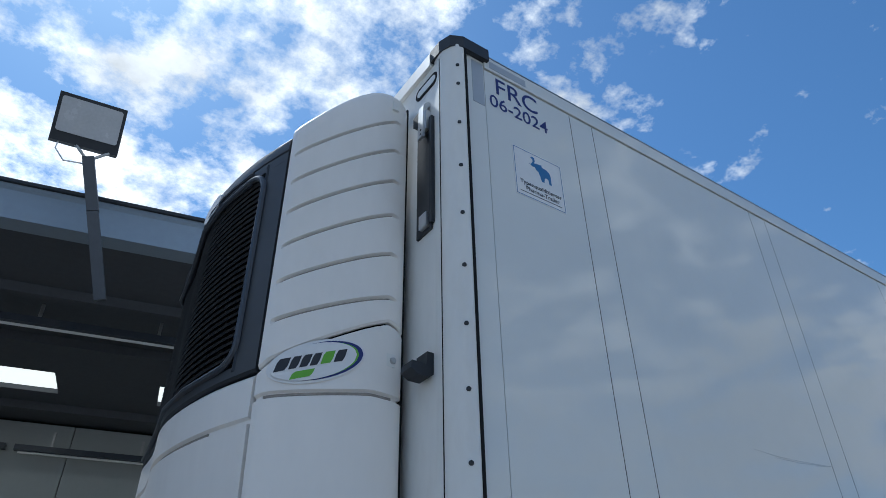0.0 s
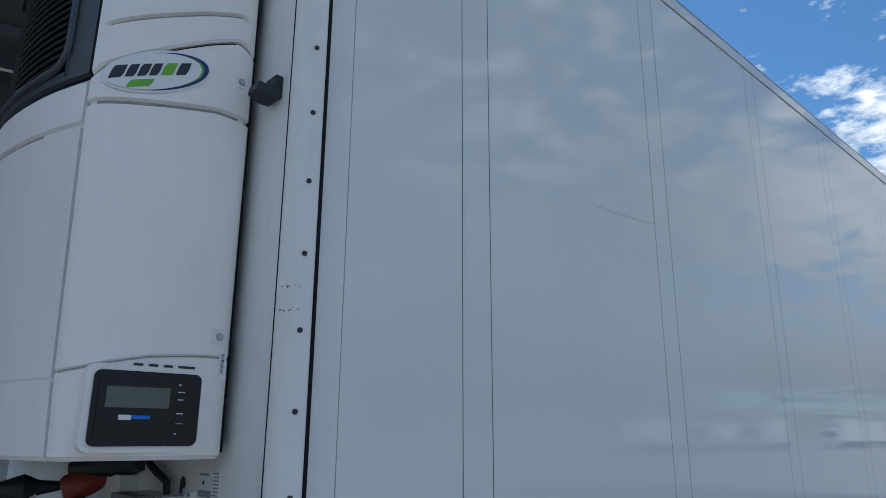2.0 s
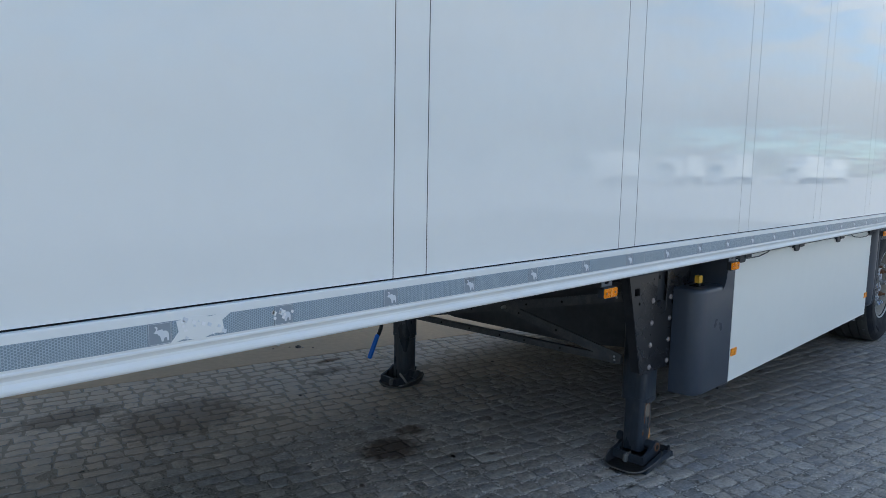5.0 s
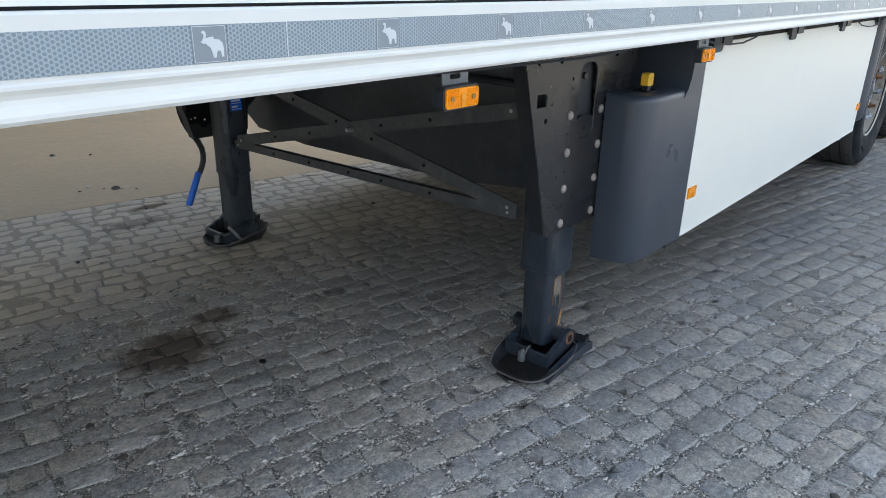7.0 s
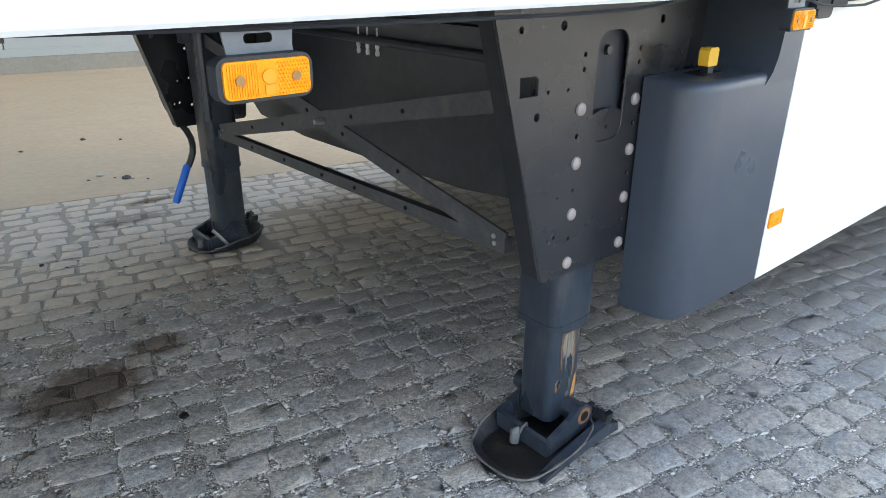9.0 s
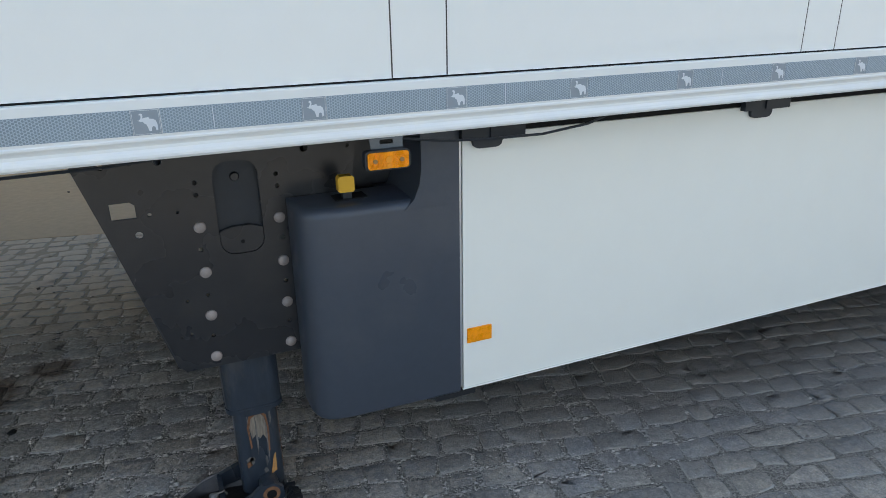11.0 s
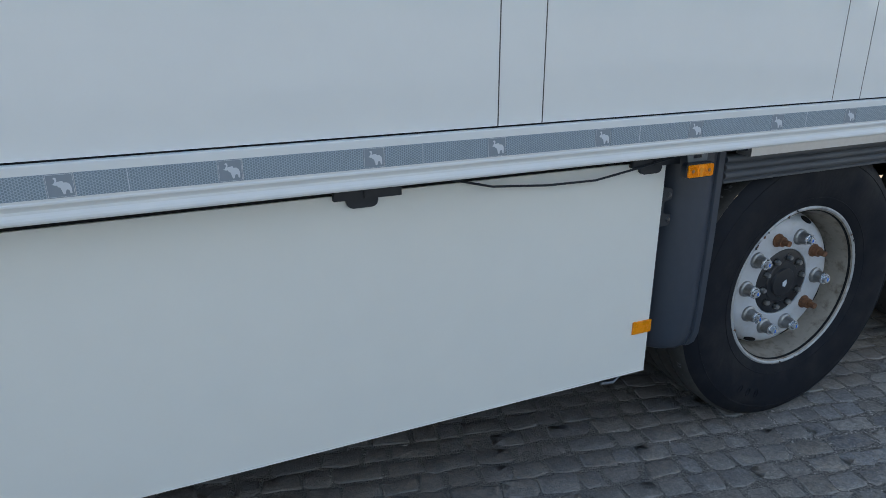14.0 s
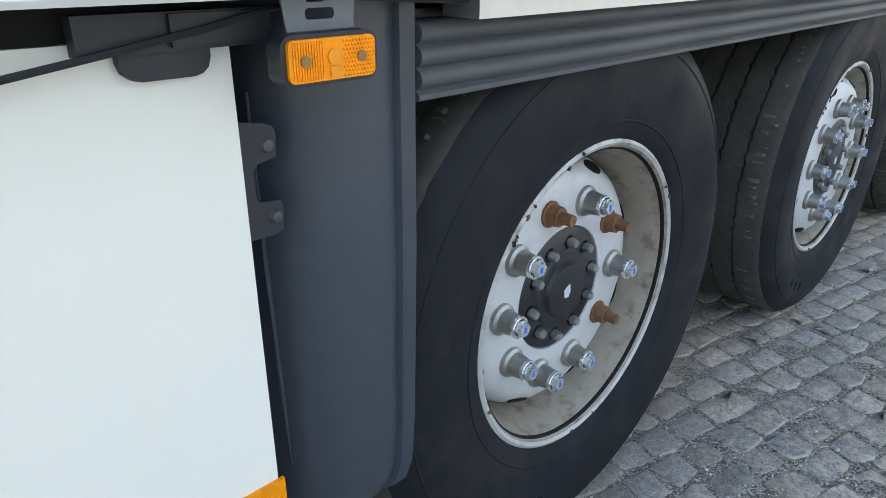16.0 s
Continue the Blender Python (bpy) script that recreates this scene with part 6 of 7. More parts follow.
# side skirt
SK0, SK1 = 4.355, 7.152
skirt = part("side_skirt", box(SK0, SK1, 0.080, 0.105, 0.363, 1.069), M["skirt"], trailer, "smooth white side skirt panel", bevel=0.002)
part("skirt_edge", box(SK0 - 0.002, SK1, 0.0785, 0.1065, 0.358, 0.3635), M["skirt"], skirt)
part("skirt_rail", box(SK0, SK1, 0.085, 0.13, 1.0695, 1.104), M["seal"], trailer, "black rail above the skirt")
for cx in (4.42, 5.309, 6.199, 7.088):
    clip = part("skirt_clip", prism([(cx - 0.042, 1.0715), (cx - 0.042, 1.052), (cx - 0.039, 1.043), (cx - 0.033, 1.038), (cx - 0.025, 1.036), (cx + 0.022, 1.036), (cx + 0.030, 1.038), (cx + 0.036, 1.043), (cx + 0.039, 1.052), (cx + 0.039, 1.0715)], 0.068, 0.079, "y"), M["blackplastic"], trailer, "black plastic skirt clip", bevel=0.003)
    part("clip_bar", box(cx - 0.075, cx + 0.098, 0.060, 0.0785, 1.060, 1.092), M["blackplastic"], clip, bevel=0.004)
    part("clip_block", box(cx + 0.0, cx + 0.085, 0.055, 0.078, 1.0635, 1.0905), M["blackplastic"], clip, bevel=0.004)
for rx in (4.365, 7.086):
    rf = part("side_reflector", box(rx, rx + 0.072, 0.0745, 0.0798, 0.503, 0.545), M["amber"], trailer, "amber rectangular side reflector", bevel=0.002)
for pts in ([(2.6, 0.0, 1.108), (2.9, 0.01, 1.098), (3.15, 0.012, 1.0935), (3.4, 0.015, 1.090), (3.58, 0.02, 1.091), (3.75, 0.03, 1.102)], [(4.18, 0.02, 1.09), (4.28, 0.025, 1.074), (4.40, 0.03, 1.066), (4.55, 0.032, 1.064), (4.68, 0.032, 1.078), (4.76, 0.035, 1.10)],
            [(6.42, 0.06, 1.088), (6.55, 0.055, 1.056), (6.72, 0.055, 1.042), (6.88, 0.055, 1.040), (7.03, 0.052, 1.0630), (7.12, 0.05, 1.078), (7.195, 0.045, 1.094), (7.24, 0.04, 1.102)],
            [(7.24, 0.03, 1.10), (7.36, 0.03, 1.092), (7.48, 0.03, 1.086), (7.58, 0.03, 1.094), (7.64, 0.03, 1.105)]):
    part("cable", tube(pts, 0.0033, 6), M["blackplastic"], trailer, "thin black cable", smooth=True)


def marker(cx, y0=0.0):
    mk = part("marker_lamp", prism(rounded(cx - 0.004, 1.05, 0.053, 0.0225, 0.012), y0 - 0.002, y0 + 0.02), M["blackplastic"], trailer, "amber side marker lamp on a metal bracket", bevel=0.003)
    part("lens", prism(rounded(cx - 0.004, 1.05, 0.0475, 0.0185, 0.006), y0 - 0.006, y0 + 0.006), M["amber"], mk, "ribbed amber lens", bevel=0.003)
    for k in range(12):
        xr = cx - 0.016 - 0.0028 * k
        part("lens_rib", box(xr - 0.0007, xr + 0.0007, y0 - 0.0070, y0 - 0.0056, 1.0335, 1.0665), M["amber"], mk)
    cells = bmesh.new()
    for k in range(10):
        for j in range(9):
            xr, zr = cx + 0.0075 + 0.0036 * k + 0.0018 * (j % 2), 1.0345 + 0.0038 * j
            vs = [cells.verts.new((xr + dx, y0 - yy, zr + dz)) for dx, yy, dz in ((-0.0018, 0.0058, 0), (0, 0.0058, -0.0021), (0.0018, 0.0058, 0), (0, 0.0058, 0.0021), (0, 0.0078, 0))]
            for q in range(4):
                cells.faces.new((vs[q], vs[(q + 1) % 4], vs[4]))
    part("lens_prisms", cells, M["amber"], mk, "fine prism grid in the amber lens")
    for s in (-1, 1):
        part("lamp_screw", tube([(cx - 0.004 + s * 0.031, y0 - 0.0085, 1.050), (cx - 0.004 + s * 0.031, y0, 1.050)], 0.0052, 12), M["screwbrown"], mk)
    part("bulb", tube([(cx - 0.004, y0 - 0.0085, 1.052), (cx - 0.004, y0, 1.052)], 0.0075, 12), M["bulb"], mk, "pale orange bulb seen through the lens")
    part("bulb_holder", box(cx - 0.009, cx + 0.001, y0 - 0.008, y0, 1.034, 1.044), M["bulb"], mk)
    bm = plate([(cx - 0.034, 1.062), (cx + 0.040, 1.062), (cx + 0.038, 1.08), (cx + 0.041, 1.11), (cx - 0.041, 1.11), (cx - 0.037, 1.08)], [rounded(cx, 1.087, 0.016, 0.005, 0.004), rounded(cx - 0.004, 1.1, 0.010, 0.003, 0.002)], y0 + 0.018, y0 + 0.021)
    part("bracket", bm, M["zincdark"], mk, "bent zinc bracket")


for cx in (2.925, 4.142, 7.212, 10.93):
    marker(cx)

# ---- mudguards and axles ----
GUARD = [(7.19, 0.42), (7.184, 0.25), (7.188, 0.185), (7.202, 0.135), (7.226, 0.098), (7.256, 0.074), (7.288, 0.063), (7.315, 0.061), (7.334, 0.067), (7.343, 0.071), (7.347, 0.063), (7.365, 0.058), (7.368, 0.075), (7.368, 0.42)]
guard = bmesh.new()
levels = []
for z, draw in ((1.10, 0.0), (0.80, 0.0), (0.62, 0.004), (0.54, 0.006), (0.46, 0.012), (0.425, 0.026), (0.408, 0.05), (0.400, 0.085)):
    levels.append([guard.verts.new((7.19 + (gx - 7.19) * (1 - 2.6 * draw), gy + draw * 0.55 * (1 if gy < 0.4 else 0), z)) for gx, gy in GUARD])
for lo, hi in zip(levels, levels[1:]):
    for k in range(len(GUARD)):
        n2 = (k + 1) % len(GUARD)
        guard.faces.new((lo[k], lo[n2], hi[n2], hi[k]))
guard.faces.new(levels[0]), guard.faces.new(levels[-1])
part("mudguard", guard, M["grey"], trailer, "anthracite plastic front mudguard", smooth=True)
part("mudguard_ridge", tube([(7.1985, 0.143, 1.0), (7.1995, 0.141, 0.8), (7.2015, 0.137, 0.62), (7.204, 0.137, 0.50)], [0.002, 0.0035, 0.0035, 0.002], 8), M["grey"], trailer, smooth=True)
part("guard_bracket", prism([(7.150, 0.985), (7.183, 0.979), (7.192, 0.975), (7.195, 0.968), (7.194, 0.943), (7.169, 0.938), (7.166, 0.932), (7.166, 0.903), (7.170, 0.898), (7.194, 0.895), (7.197, 0.888), (7.195, 0.862), (7.188, 0.858), (7.150, 0.858)], 0.085, 0.089, "y"), M["blackplastic"], trailer, "black stepped bracket between skirt and mudguard", bevel=0.0012)
for bx, z in ((7.183, 0.957), (7.186, 0.879)):
    part("guard_bolt", lathe([(-0.006, 0.0), (-0.005, 0.006), (0.0, 0.0085)], 10, (bx, 0.085, z)), M["brace"], trailer)
prof = [(0.062, 0.978), (0.054, 0.981), (0.054, 0.987), (0.060, 0.991)]
for i in range(3):
    z0 = 0.992 + 0.0255 * i
    prof += [(0.060, z0), (0.054, z0 + 0.003), (0.0505, z0 + 0.008), (0.0495, z0 + 0.0125), (0.0505, z0 + 0.017), (0.054, z0 + 0.022), (0.060, z0 + 0.025)]
part("guard_beam", prism(prof + [(0.09, 1.068), (0.09, 0.978)], 7.368, 13.0, "x"), M["beam"], trailer, "ribbed anthracite plastic beam over the wheels", smooth=True)
part("guard_roof", box(7.37, 13.0, 0.09, 0.6, 1.068, 1.078), M["black"], trailer)
part("alu_rail", box(7.42, 13.0, 0.012, 0.07, 1.0705, 1.10), M["alu"], trailer)
part("skirt_hook", tube([(7.10, 0.14, 0.36), (7.10, 0.14, 0.315), (7.07, 0.13, 0.305), (7.02, 0.13, 0.31)], 0.006, 6), M["zincdark"], trailer)

wrng = random.Random(77)
WX, WZ, WR = 7.85, 0.528, 0.528


def wheel(cx, rusty):
    w = w_ob = new("wheel")
    w.parent = trailer
    w.location = (cx, 0.0, WZ)
    w["label"] = "silver steel wheel with a worn black tyre"
    tw = [(0.118, 0.292), (0.108, 0.305), (0.098, 0.322), (0.090, 0.36), (0.082, 0.41), (0.080, 0.45), (0.084, 0.48), (0.096, 0.505), (0.112, 0.522)]
    tt = part("tyre", lathe(tw, 72), M["tyre"], w, "black tyre sidewall", smooth=True)
    tr = [(0.112, 0.522), (0.126, 0.532)]
    y = 0.126
    for i in range(4):
        y2 = y + 0.058
        tr += [(y2, 0.533), (y2 + 0.003, 0.522), (y2 + 0.009, 0.522), (y2 + 0.012, 0.533)]
        y = y2 + 0.012
    tr += [(0.46, 0.532), (0.474, 0.522), (0.49, 0.47), (0.48, 0.40), (0.46, 0.30)]
    trm = lathe(tr, 180)
    for v in trm.verts:
        if 0.17 < v.co.y < 0.45:
            t = math.atan2(v.co.z, v.co.x)
            v.co.y += 0.0035 * (1 if int((t + 7) * 28.65) % 2 else -1) + 0.003 * noise.noise(Vector((t * 14, 0, 0)))
        elif v.co.y < 0.14:
            t = math.atan2(v.co.z, v.co.x)
            v.co.y += 0.004 * noise.noise(Vector((t * 22, 3, 0)))
    part("tread", trm, M["tread"], w, "worn grooved tread", smooth=True)
    for rr in (0.345, 0.478):
        part("sidewall_ring", lathe([(float(np.interp(rr, [0.322, 0.36, 0.41, 0.45, 0.48], [0.098, 0.09, 0.082, 0.080, 0.084])) + d, rr + e) for d, e in ((0.001, -0.003), (-0.0015, -0.001), (-0.0015, 0.001), (0.001, 0.003))], 72), M["tyre"], tt, smooth=True)
    part("rim", lathe([(0.118, 0.309), (0.106, 0.308), (0.103, 0.303), (0.106, 0.297), (0.12, 0.288), (0.15, 0.282), (0.20, 0.276), (0.255, 0.266), (0.30, 0.262), (0.42, 0.262)], 72), M["rimdirty"], w, "dirty pale rim barrel", smooth=True)
    part("rim_flange", lathe([(0.112, 0.3105), (0.104, 0.3105), (0.1005, 0.3045), (0.104, 0.2985), (0.112, 0.297)], 72), M["rimedge"], w, "worn silver rim edge", smooth=True)
    disc = part("disc", lathe([(0.235, 0.268), (0.212, 0.264), (0.188, 0.252), (0.174, 0.236), (0.168, 0.216), (0.168, 0.13), (0.18, 0.128)], 72), M["rim"], w, "silver wheel disc", smooth=True)
    for i in range(8):
        a = radians(22 + 45 * i)
        h = part("hand_hole", lathe([(-0.001, 0.0), (-0.001, 0.024), (0.002, 0.026)], 16), M["seal"], disc)
        h.matrix_basis = Matrix.Rotation(-a, 4, "Y") @ Matrix.Translation((0.2475, 0.1835, 0)) @ Matrix.Rotation(radians(52), 4, "Z") @ Matrix.Diagonal((0.62, 1, 1.2, 1))
    for k in range(14):
        a = radians(wrng.uniform(100, 150) if k < 9 else wrng.uniform(0, 360))
        r0, da = wrng.uniform(0.301, 0.3075), wrng.uniform(0.006, 0.02)
        pts = [(r0 * math.cos(a), r0 * math.sin(a)), ((r0 - 0.005) * math.cos(a + da), (r0 - 0.005) * math.sin(a + da)), ((r0 - 0.002) * math.cos(a + 2.2 * da), (r0 - 0.002) * math.sin(a + 2.2 * da)), ((r0 + 0.003) * math.cos(a + da), (r0 + 0.003) * math.sin(a + da))]
        part("chip", prism(pts, 0.0985, 0.104, "y"), M["rust"] if k % 3 == 0 else M["black"], w_ob)
    for a0, n_o in ((238, 3),):
        for k in range(n_o):
            a = radians(a0 + 6.5 * k)
            pts = []
            for q in range(13):
                t = q * math.pi / 6
                rr, aa = 0.425 + 0.016 * math.sin(t), a + 0.018 * math.cos(t)
                pts.append((rr * math.cos(aa), 0.0805, rr * math.sin(aa)))
            part("sidewall_mark", tube(pts, 0.0022, 5), M["tyre"], tt)
    part("rim_gap", lathe([(0.1125, 0.2965), (0.1095, 0.294), (0.1125, 0.2905), (0.12, 0.2895)], 72), M["seal"], w, "dark gap inside the rim edge", smooth=True)
    worn = bmesh.new()
    for k in range(150):
        t0 = 2 * math.pi * (k + wrng.uniform(-0.3, 0.3)) / 150
        if wrng.random() < 0.35:
            continue
        da, y0, y1, hh = wrng.uniform(0.008, 0.020), wrng.uniform(0.118, 0.140), wrng.uniform(0.150, 0.178), wrng.uniform(0.001, 0.004)
        ring4 = [[worn.verts.new((rr * math.cos(t0 + d + sk), yy, rr * math.sin(t0 + d + sk))) for d, sk in ((0, 0), (da, wrng.uniform(-0.004, 0.004)))] for yy, rr in ((y0, 0.527), ((y0 + y1) / 2, 0.5335 + hh), (y1, 0.5325))]
        for p, q in zip(ring4, ring4[1:]):
            worn.faces.new((p[0], p[1], q[1], q[0]))
    part("worn_shoulder", worn, M["scuff"], w, "scuffed pale tread shoulder")["kind"] = "stuff"
    hub = part("hub", lathe([(0.18, 0.13), (0.170, 0.127), (0.166, 0.118), (0.166, 0.082), (0.162, 0.078), (0.162, 0.058), (0.154, 0.054), (0.152, 0.04), (0.152, 0.0)], 40), M["black"], w, "black greasy hub", smooth=True)
    for i in range(10):
        a = radians(36 * i + 10)
        b = part("hub_bolt", lathe([(-0.018, 0.0), (-0.018, 0.008), (-0.014, 0.0095), (0.0, 0.0105), (0.0, 0.015), (0.004, 0.015)], 6, (0.098 * math.cos(a), 0.166, 0.098 * math.sin(a))), M["nut"], hub)
    part("hub_mark", prism([(-0.008, -0.012), (0.005, -0.015), (0.011, -0.003), (0.008, 0.013), (-0.002, 0.009), (-0.010, 0.004)], 0.1505, 0.152, "y"), M["eleph"], hub, "pale worn hub mark")
    for i in range(10):
        a = radians(143.5 - 36 * i)
        c = (0.180 * math.cos(a), 0.168, 0.180 * math.sin(a))
        if i in rusty:
            nn = part("wheel_nut", lathe([(-0.052, 0.0), (-0.052, 0.011), (-0.026, 0.012), (-0.026, 0.019), (-0.006, 0.021), (-0.004, 0.026), (0.0, 0.026)], 12, c), M["rust"], w, "bare rusty wheel nut", smooth=True)
        else:
            nn = part("wheel_nut", lathe([(-0.040, 0.020), (-0.012, 0.024), (-0.008, 0.030), (0.0, 0.031)], 18, c), M["nut"], w, "metal wheel nut cap", smooth=True)
            part("nut_collar", lathe([(-0.046, 0.017), (-0.046, 0.0215), (-0.040, 0.0215), (-0.038, 0.019)], 18, c), M["chrome"], nn, smooth=True)
            part("nut_head", lathe([(-0.058, 0.0), (-0.058, 0.014), (-0.044, 0.0155)], 6, c), M["chrome"], nn)
            part("pointer", box(c[0] - 0.0022, c[0] + 0.0022, c[1] - 0.0592, c[1] - 0.0575, c[2] - 0.006, c[2] + 0.006), M["blue"], nn)
    return w


AX = 1.395
wheel(WX, (1, 3, 5))
for i in (1, 2):
    rear = wheel(WX + AX * i, ())
    for c in rear.children:
        if c.name.split(".")[0] in ("disc", "hub", "wheel_nut"):
            c.location.y -= 0.05
for i in range(3):
    part("axle", tube([(WX + AX * i, 0.3, WZ), (WX + AX * i, WID - 0.3, WZ)], 0.07, 16), M["black"], trailer, smooth=True)
    far = part("far_tyre", lathe([(WID - 0.46, 0.3), (WID - 0.47, 0.50), (WID - 0.44, 0.532), (WID - 0.12, 0.532), (WID - 0.09, 0.50), (WID - 0.10, 0.3), (WID - 0.2, 0.27), (WID - 0.2, 0.0)], 40, (WX + AX * i, 0, WZ)), M["tyre"], trailer, "black tyre on the far side", smooth=True)
part("far_skirt", box(SK0, SK1, WID - 0.105, WID - 0.08, 0.363, 1.10), M["skirt"], trailer)

# ---- distant yard behind the viewer, seen in the glossy panels ----
def parked_truck(x, y, ln, h, m, cab=True):
    t = new("parked_truck")
    tagged(t, "white box truck parked far across the yard", "truck", group="trucks across the yard")
    t.location = (x, y, -0.03)
    part("box_body", box(0, ln, 0, 2.5, 1.0, h), m, t, bevel=0.05)
    part("chassis", box(-2.0 if cab else 0, ln, 0.5, 2.0, 0.6, 1.0), M["black"], t)
    if cab:
        part("cab", prism([(-2.3, 0.5), (-2.3, 1.6), (-2.0, 2.7), (-0.4, 2.9), (-0.4, 0.5)], 0.1, 2.4, "y"), m, t, bevel=0.06)
        part("windscreen", prism([(-2.29, 1.7), (-2.06, 2.5), (-2.0, 2.5), (-2.2, 1.7)], 0.3, 2.2, "y"), M["screen"], t)
    for wx in ([-1.4] if cab else []) + [ln * 0.7, ln * 0.85]:
        for wy in (0.15, 2.35):
            part("wheel", lathe([(-0.15, 0.0), (-0.15, 0.5), (0.15, 0.5), (0.15, 0.0)], 20, (wx, wy, 0.5)), M["tyre"], t)


for tx, ty, ln, h, mm in ((57, -36, 6, 3.5, "white"), (73, -36, 4.5, 3.3, "white"), (86, -36, 6, 3.9, "white"), (112, -36, 9, 4.3, "white"), (128, -37, 9, 4.1, "white")):
    parked_truck(tx, ty, ln, h, M[mm])
rngt = random.Random(8)
for i in range(9):
    hx = -80 + 34 * i
    hb = part("far_building", box(0, rngt.uniform(18, 30), 0, 12, 0, rngt.uniform(4, 8)), M["wallpanel"])
    hb.location = (hx, -110 - rngt.uniform(0, 25), -0.03)
    tagged(hb, "low grey industrial building far across the yard", "building", group="far buildings")

# ---- paving: joint bed, pavers, grit ----
bed = part("joint_bed", box(-14, 22, -14, 0.0, -0.06, -0.0034), M["sand"])
tagged(bed, "gritty sand bed between the paving blocks", "paving bed", kind="structure")
yard(bed, (2.85, 3.26, 0.0))
paving = new("paving")
tagged(paving, "worn grey concrete block paving in staggered rows", "paving", kind="structure")
paving.matrix_world = first
PW, GAP = 0.0930, 0.0115
LENGTHS = (0.092, 0.108, 0.126, 0.146, 0.178)
prng = random.Random(21)
OUTLINE = [(-1, -0.74), (-0.87, -0.98), (0, -1.03), (0.87, -0.98), (1, -0.74), (1, 0.74), (0.87, 0.98), (0, 1.03), (-0.87, 0.98), (-1, 0.74)]


def paver_mesh(cx, cy, length, j):
    """A worn block: uneven outline, flat top with a pale worn edge, slightly tilted. Gives points, faces and their materials."""
    hx, hy = (length - GAP) / 2 + j.uniform(-0.004, 0.003), (PW - GAP) / 2 + j.uniform(-0.004, 0.003)
    z, tx, ty = j.uniform(-0.003, 0.0015), j.uniform(-0.016, 0.016), j.uniform(-0.026, 0.026)
    ang = j.uniform(-0.03, 0.03)
    wear = [(j.uniform(-0.009, 0.009), j.uniform(-0.008, 0.008)) for q in OUTLINE]
    vs = []
    for inset, dz in ((0.0, -0.03), (0.0, -0.0032), (0.0055, -0.0004)):
        for (u, v), (wx, wy) in zip(OUTLINE, wear):
            a, b = u * (hx - inset) + wx * abs(u) + j.uniform(-0.0015, 0.0015), v * (hy - inset) + wy + j.uniform(-0.0015, 0.0015)
            vs.append((cx + a - ang * b, cy + b + ang * a, z + dz + tx * a + ty * b))
    vs.append((cx, cy, z + j.uniform(-0.0015, 0.0012)))
    fs, ms = [], []
    n = len(OUTLINE)
    for i in range(n):
        k2 = (i + 1) % n
        for r in (0, n):
            fs.append((r + i, r + k2, r + n + k2, r + n + i))
            ms.append(1 if r and j.random() < 0.55 else 0)
        fs.append((2 * n + i, 2 * n + k2, 3 * n))
        ms.append(0)
    return vs, fs, ms


def paver_data(name, v, f, m):
    me = bpy.data.meshes.new(name)
    me.from_pydata(v, [], f)
    me.materials.append(M["paver"])
    me.materials.append(M["slurry"])
    me.polygons.foreach_set("material_index", m)
    me.shade_smooth()
    return me


kinds = {ln: [paver_data("paver", *paver_mesh(0, 0, ln, prng)) for i in range(4)] for ln in LENGTHS}
av, af, am = [], [], []
inv = YARD.inverted()
near = 0
JOINTS = []
for r in range(104):
    y = -PW / 2 - PW * r
    x = -6.0 - prng.uniform(0, 0.2)
    joints = []
    while x < 15.0:
        ln = prng.choices(LENGTHS, (2, 3, 3, 2, 1.5))[0]
        cx = x + ln / 2
        x += ln
        joints.append(x)
        w = first @ Vector((cx, y, 0))
        if not (-2.5 < w.x < 14.5 and -4.0 < w.y < 3.9):
            continue
        if 3.0 < w.x < 4.1 and -0.2 < w.y < 1.1 and near < 150 or 8.2 < w.x < 9.4 and -0.6 < w.y < 0.6 and near < 300:
            o = new("paver", kinds[ln][prng.randrange(4)])
            o.parent = paving
            o.location = (cx, y, 0)
            near += 1
        else:
            v, f, m = paver_mesh(cx, y, ln, prng)
            base = len(av)
            av += v
            af += [tuple(base + q for q in t) for t in f]
            am += m
    JOINTS.append(np.array(joints))
pf = new("paver_field", paver_data("paver_field", av, af, am))
pf.parent = paving
tagged(pf, kind="stuff")
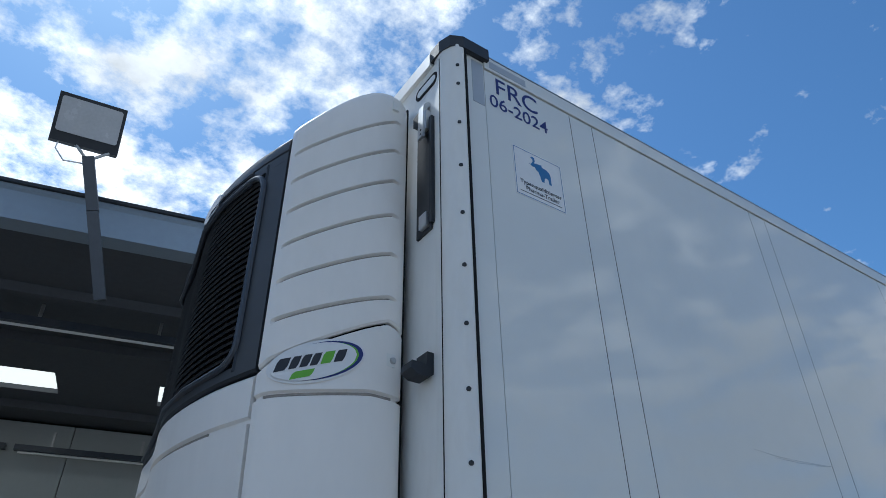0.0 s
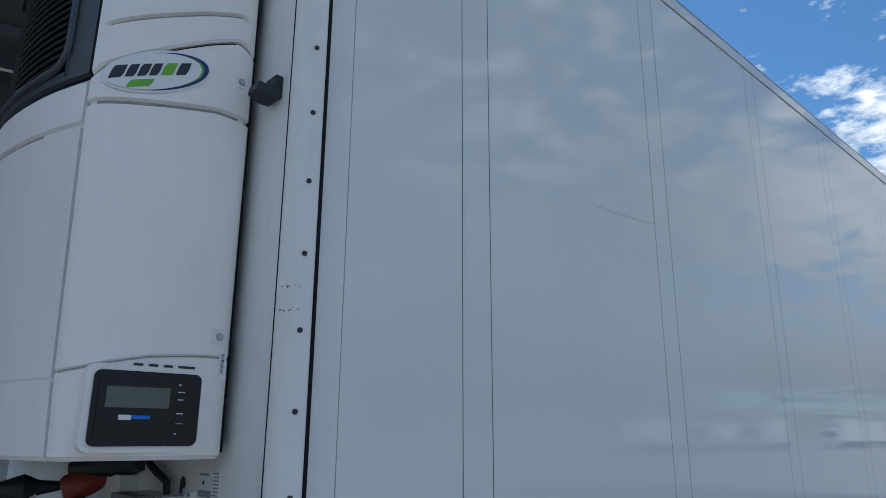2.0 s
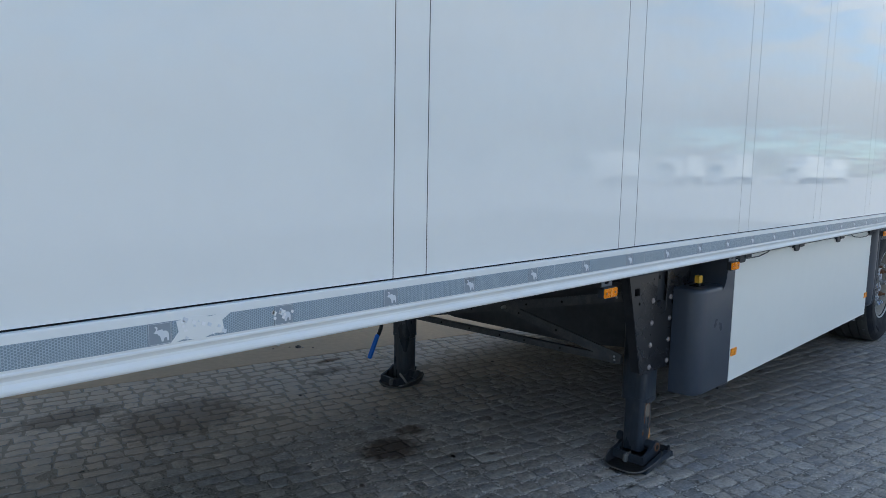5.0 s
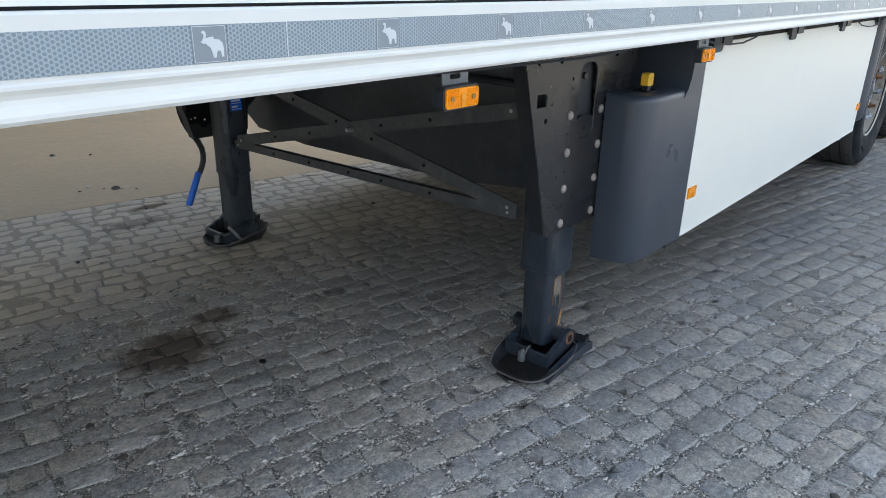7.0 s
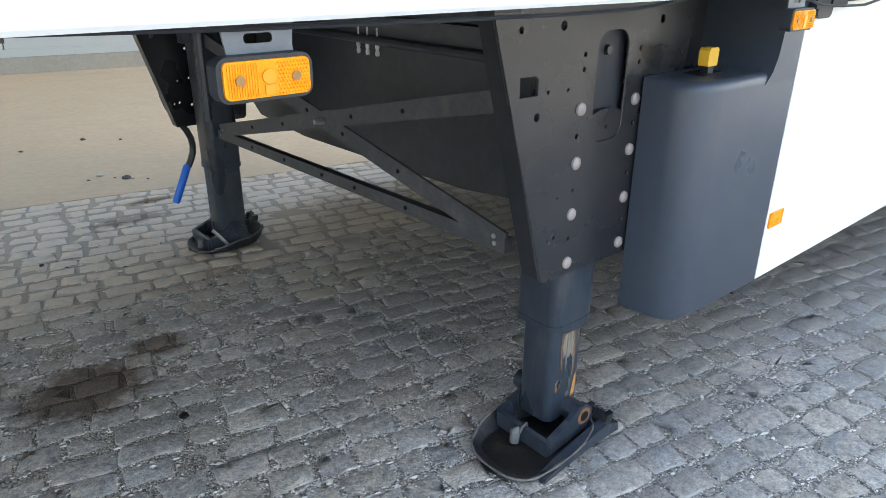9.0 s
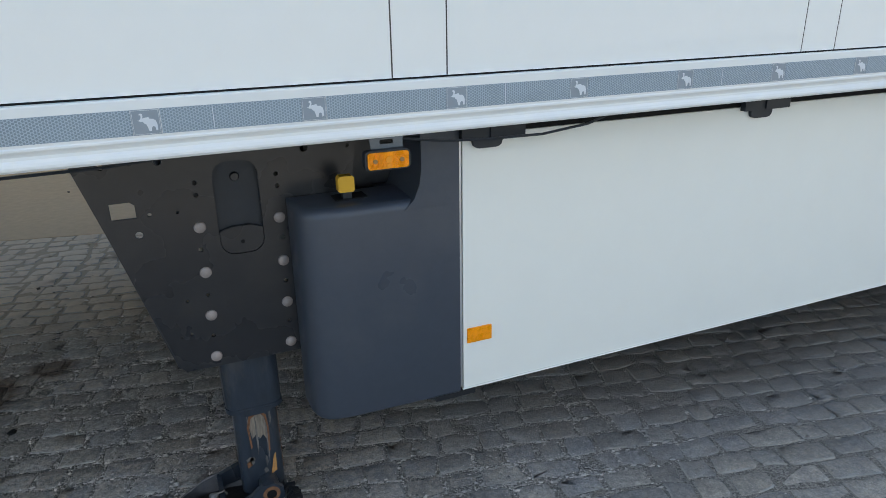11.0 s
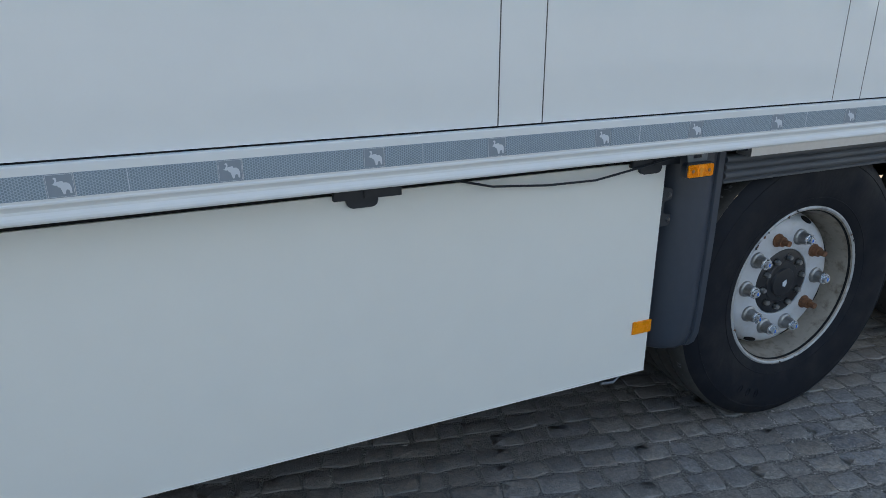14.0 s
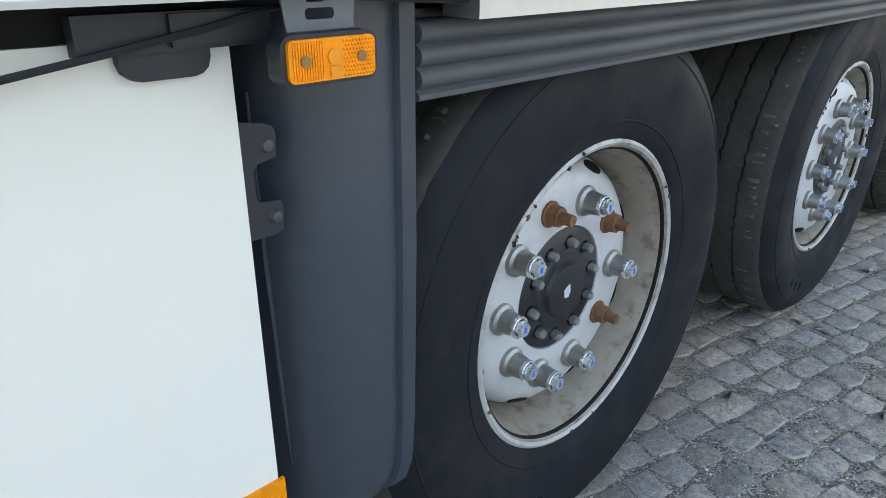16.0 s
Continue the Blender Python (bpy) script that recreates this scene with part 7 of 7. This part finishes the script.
# loose grit lying in the joints and over the blocks
gv, gf = [], []
STONE = ((-1, 0, -0.2), (-0.3, -0.9, -0.2), (0.7, -0.7, -0.2), (0.95, 0.4, -0.2), (-0.1, 0.95, -0.2), (0.05, 0.0, 0.62))
for i in range(250000):
    wx, wy = prng.uniform(1.2, 11.5), prng.uniform(-1.6, 2.4)
    k = prng.random()
    if k < 0.45:
        wx, wy = prng.uniform(2.4, 5.2), prng.uniform(-0.6, 1.8)
    elif k < 0.75:
        wx, wy = prng.uniform(7.6, 10.5), prng.uniform(-1.0, 0.9)
    q = inv @ Vector((wx - 2.85, wy - 3.26, 0))
    u, vv = q.x, q.y
    row = int(-vv / PW)
    thick = noise.noise(Vector((u * 1.7, vv * 1.7, 0.5))) - (0.3 if wx > 6.5 else 0.0)
    k = prng.random()
    z = prng.uniform(-0.0026, 0.0006)
    if k < 0.60 and thick < prng.uniform(-0.6, 0.2):
        continue
    if k < 0.36:
        vv = -round(-vv / PW) * PW + prng.gauss(0, 0.0085)
    elif k < 0.60:
        js = JOINTS[min(row, len(JOINTS) - 1)]
        u = float(js[min(len(js) - 1, int(np.searchsorted(js, u)))]) + prng.gauss(0, 0.0075)
    elif thick < prng.uniform(-0.3, 0.4):
        continue
    else:
        z = prng.uniform(-0.0015, 0.0015)
    s = prng.uniform(0.0012, 0.0034) * (2.0 if prng.random() < 0.04 else 1.0) * (0.75 if k >= 0.60 else 1.0)
    if any(((wx - c[0]) / c[2]) ** 2 + ((wy - c[1]) / c[3]) ** 2 < 0.7 for c in STAINS[:3]):
        continue
    long = 1.0
    if k < 0.60 and prng.random() < 0.10 and wx < 6.5:
        s, long, z = prng.uniform(0.0028, 0.0062), prng.uniform(1.2, 2.8), prng.uniform(-0.0025, -0.0008)
    base = len(gv)
    for dx, dy, dz in STONE:
        gv.append((u + long * s * (dx + prng.uniform(-0.25, 0.25)), vv + s * (dy + prng.uniform(-0.25, 0.25)), z + s * (dz + prng.uniform(-0.12, 0.12))))
    gf += [(base + q, base + (q + 1) % 5, base + 5) for q in range(5)]
me = bpy.data.meshes.new("grit")
me.from_pydata(gv, [], gf)
me.materials.append(M["grit"])
grit = new("grit", me)
grit.matrix_world = first
tagged(grit, "pale loose grit in the paving joints", "grit", kind="stuff")

# dark stains on the ground and small litter
srng = random.Random(5)


BLOBS = ((3.06, 0.985, 1.0), (3.70, 4.516, 2.4), (3.306, 4.424, 1.6), (3.544, 3.536, 1.4), (3.60, 3.44, 1.0), (3.651, 3.385, 1.7), (3.68, 3.36, 1.2), (3.47, 3.48, 0.8), (3.74, 3.30, 0.8))
for i in range(36):
    cx, cy = srng.uniform(0.5, 9.0), srng.uniform(-1.0, 4.5)
    r = srng.uniform(0.008, 0.02)
    bm = bmesh.new()
    bmesh.ops.create_icosphere(bm, subdivisions=1, radius=r)
    for v in bm.verts:
        v.co *= srng.uniform(0.6, 1.2)
        v.co.z = v.co.z * 0.5 + r * 0.35
    o = part("clod", bm, M["seal"] if i == 0 else M["oil"] if i % 3 else M["grit"])
    o.location = (cx, cy, 0.0)
    if i < 9:
        bx, by, big = BLOBS[i]
        o.location = (bx, by, 0.0)
        o.scale = (big, big, big * 0.8)
    tagged(o, "small dark clod of dirt on the ground", "clod", group="clods of dirt")
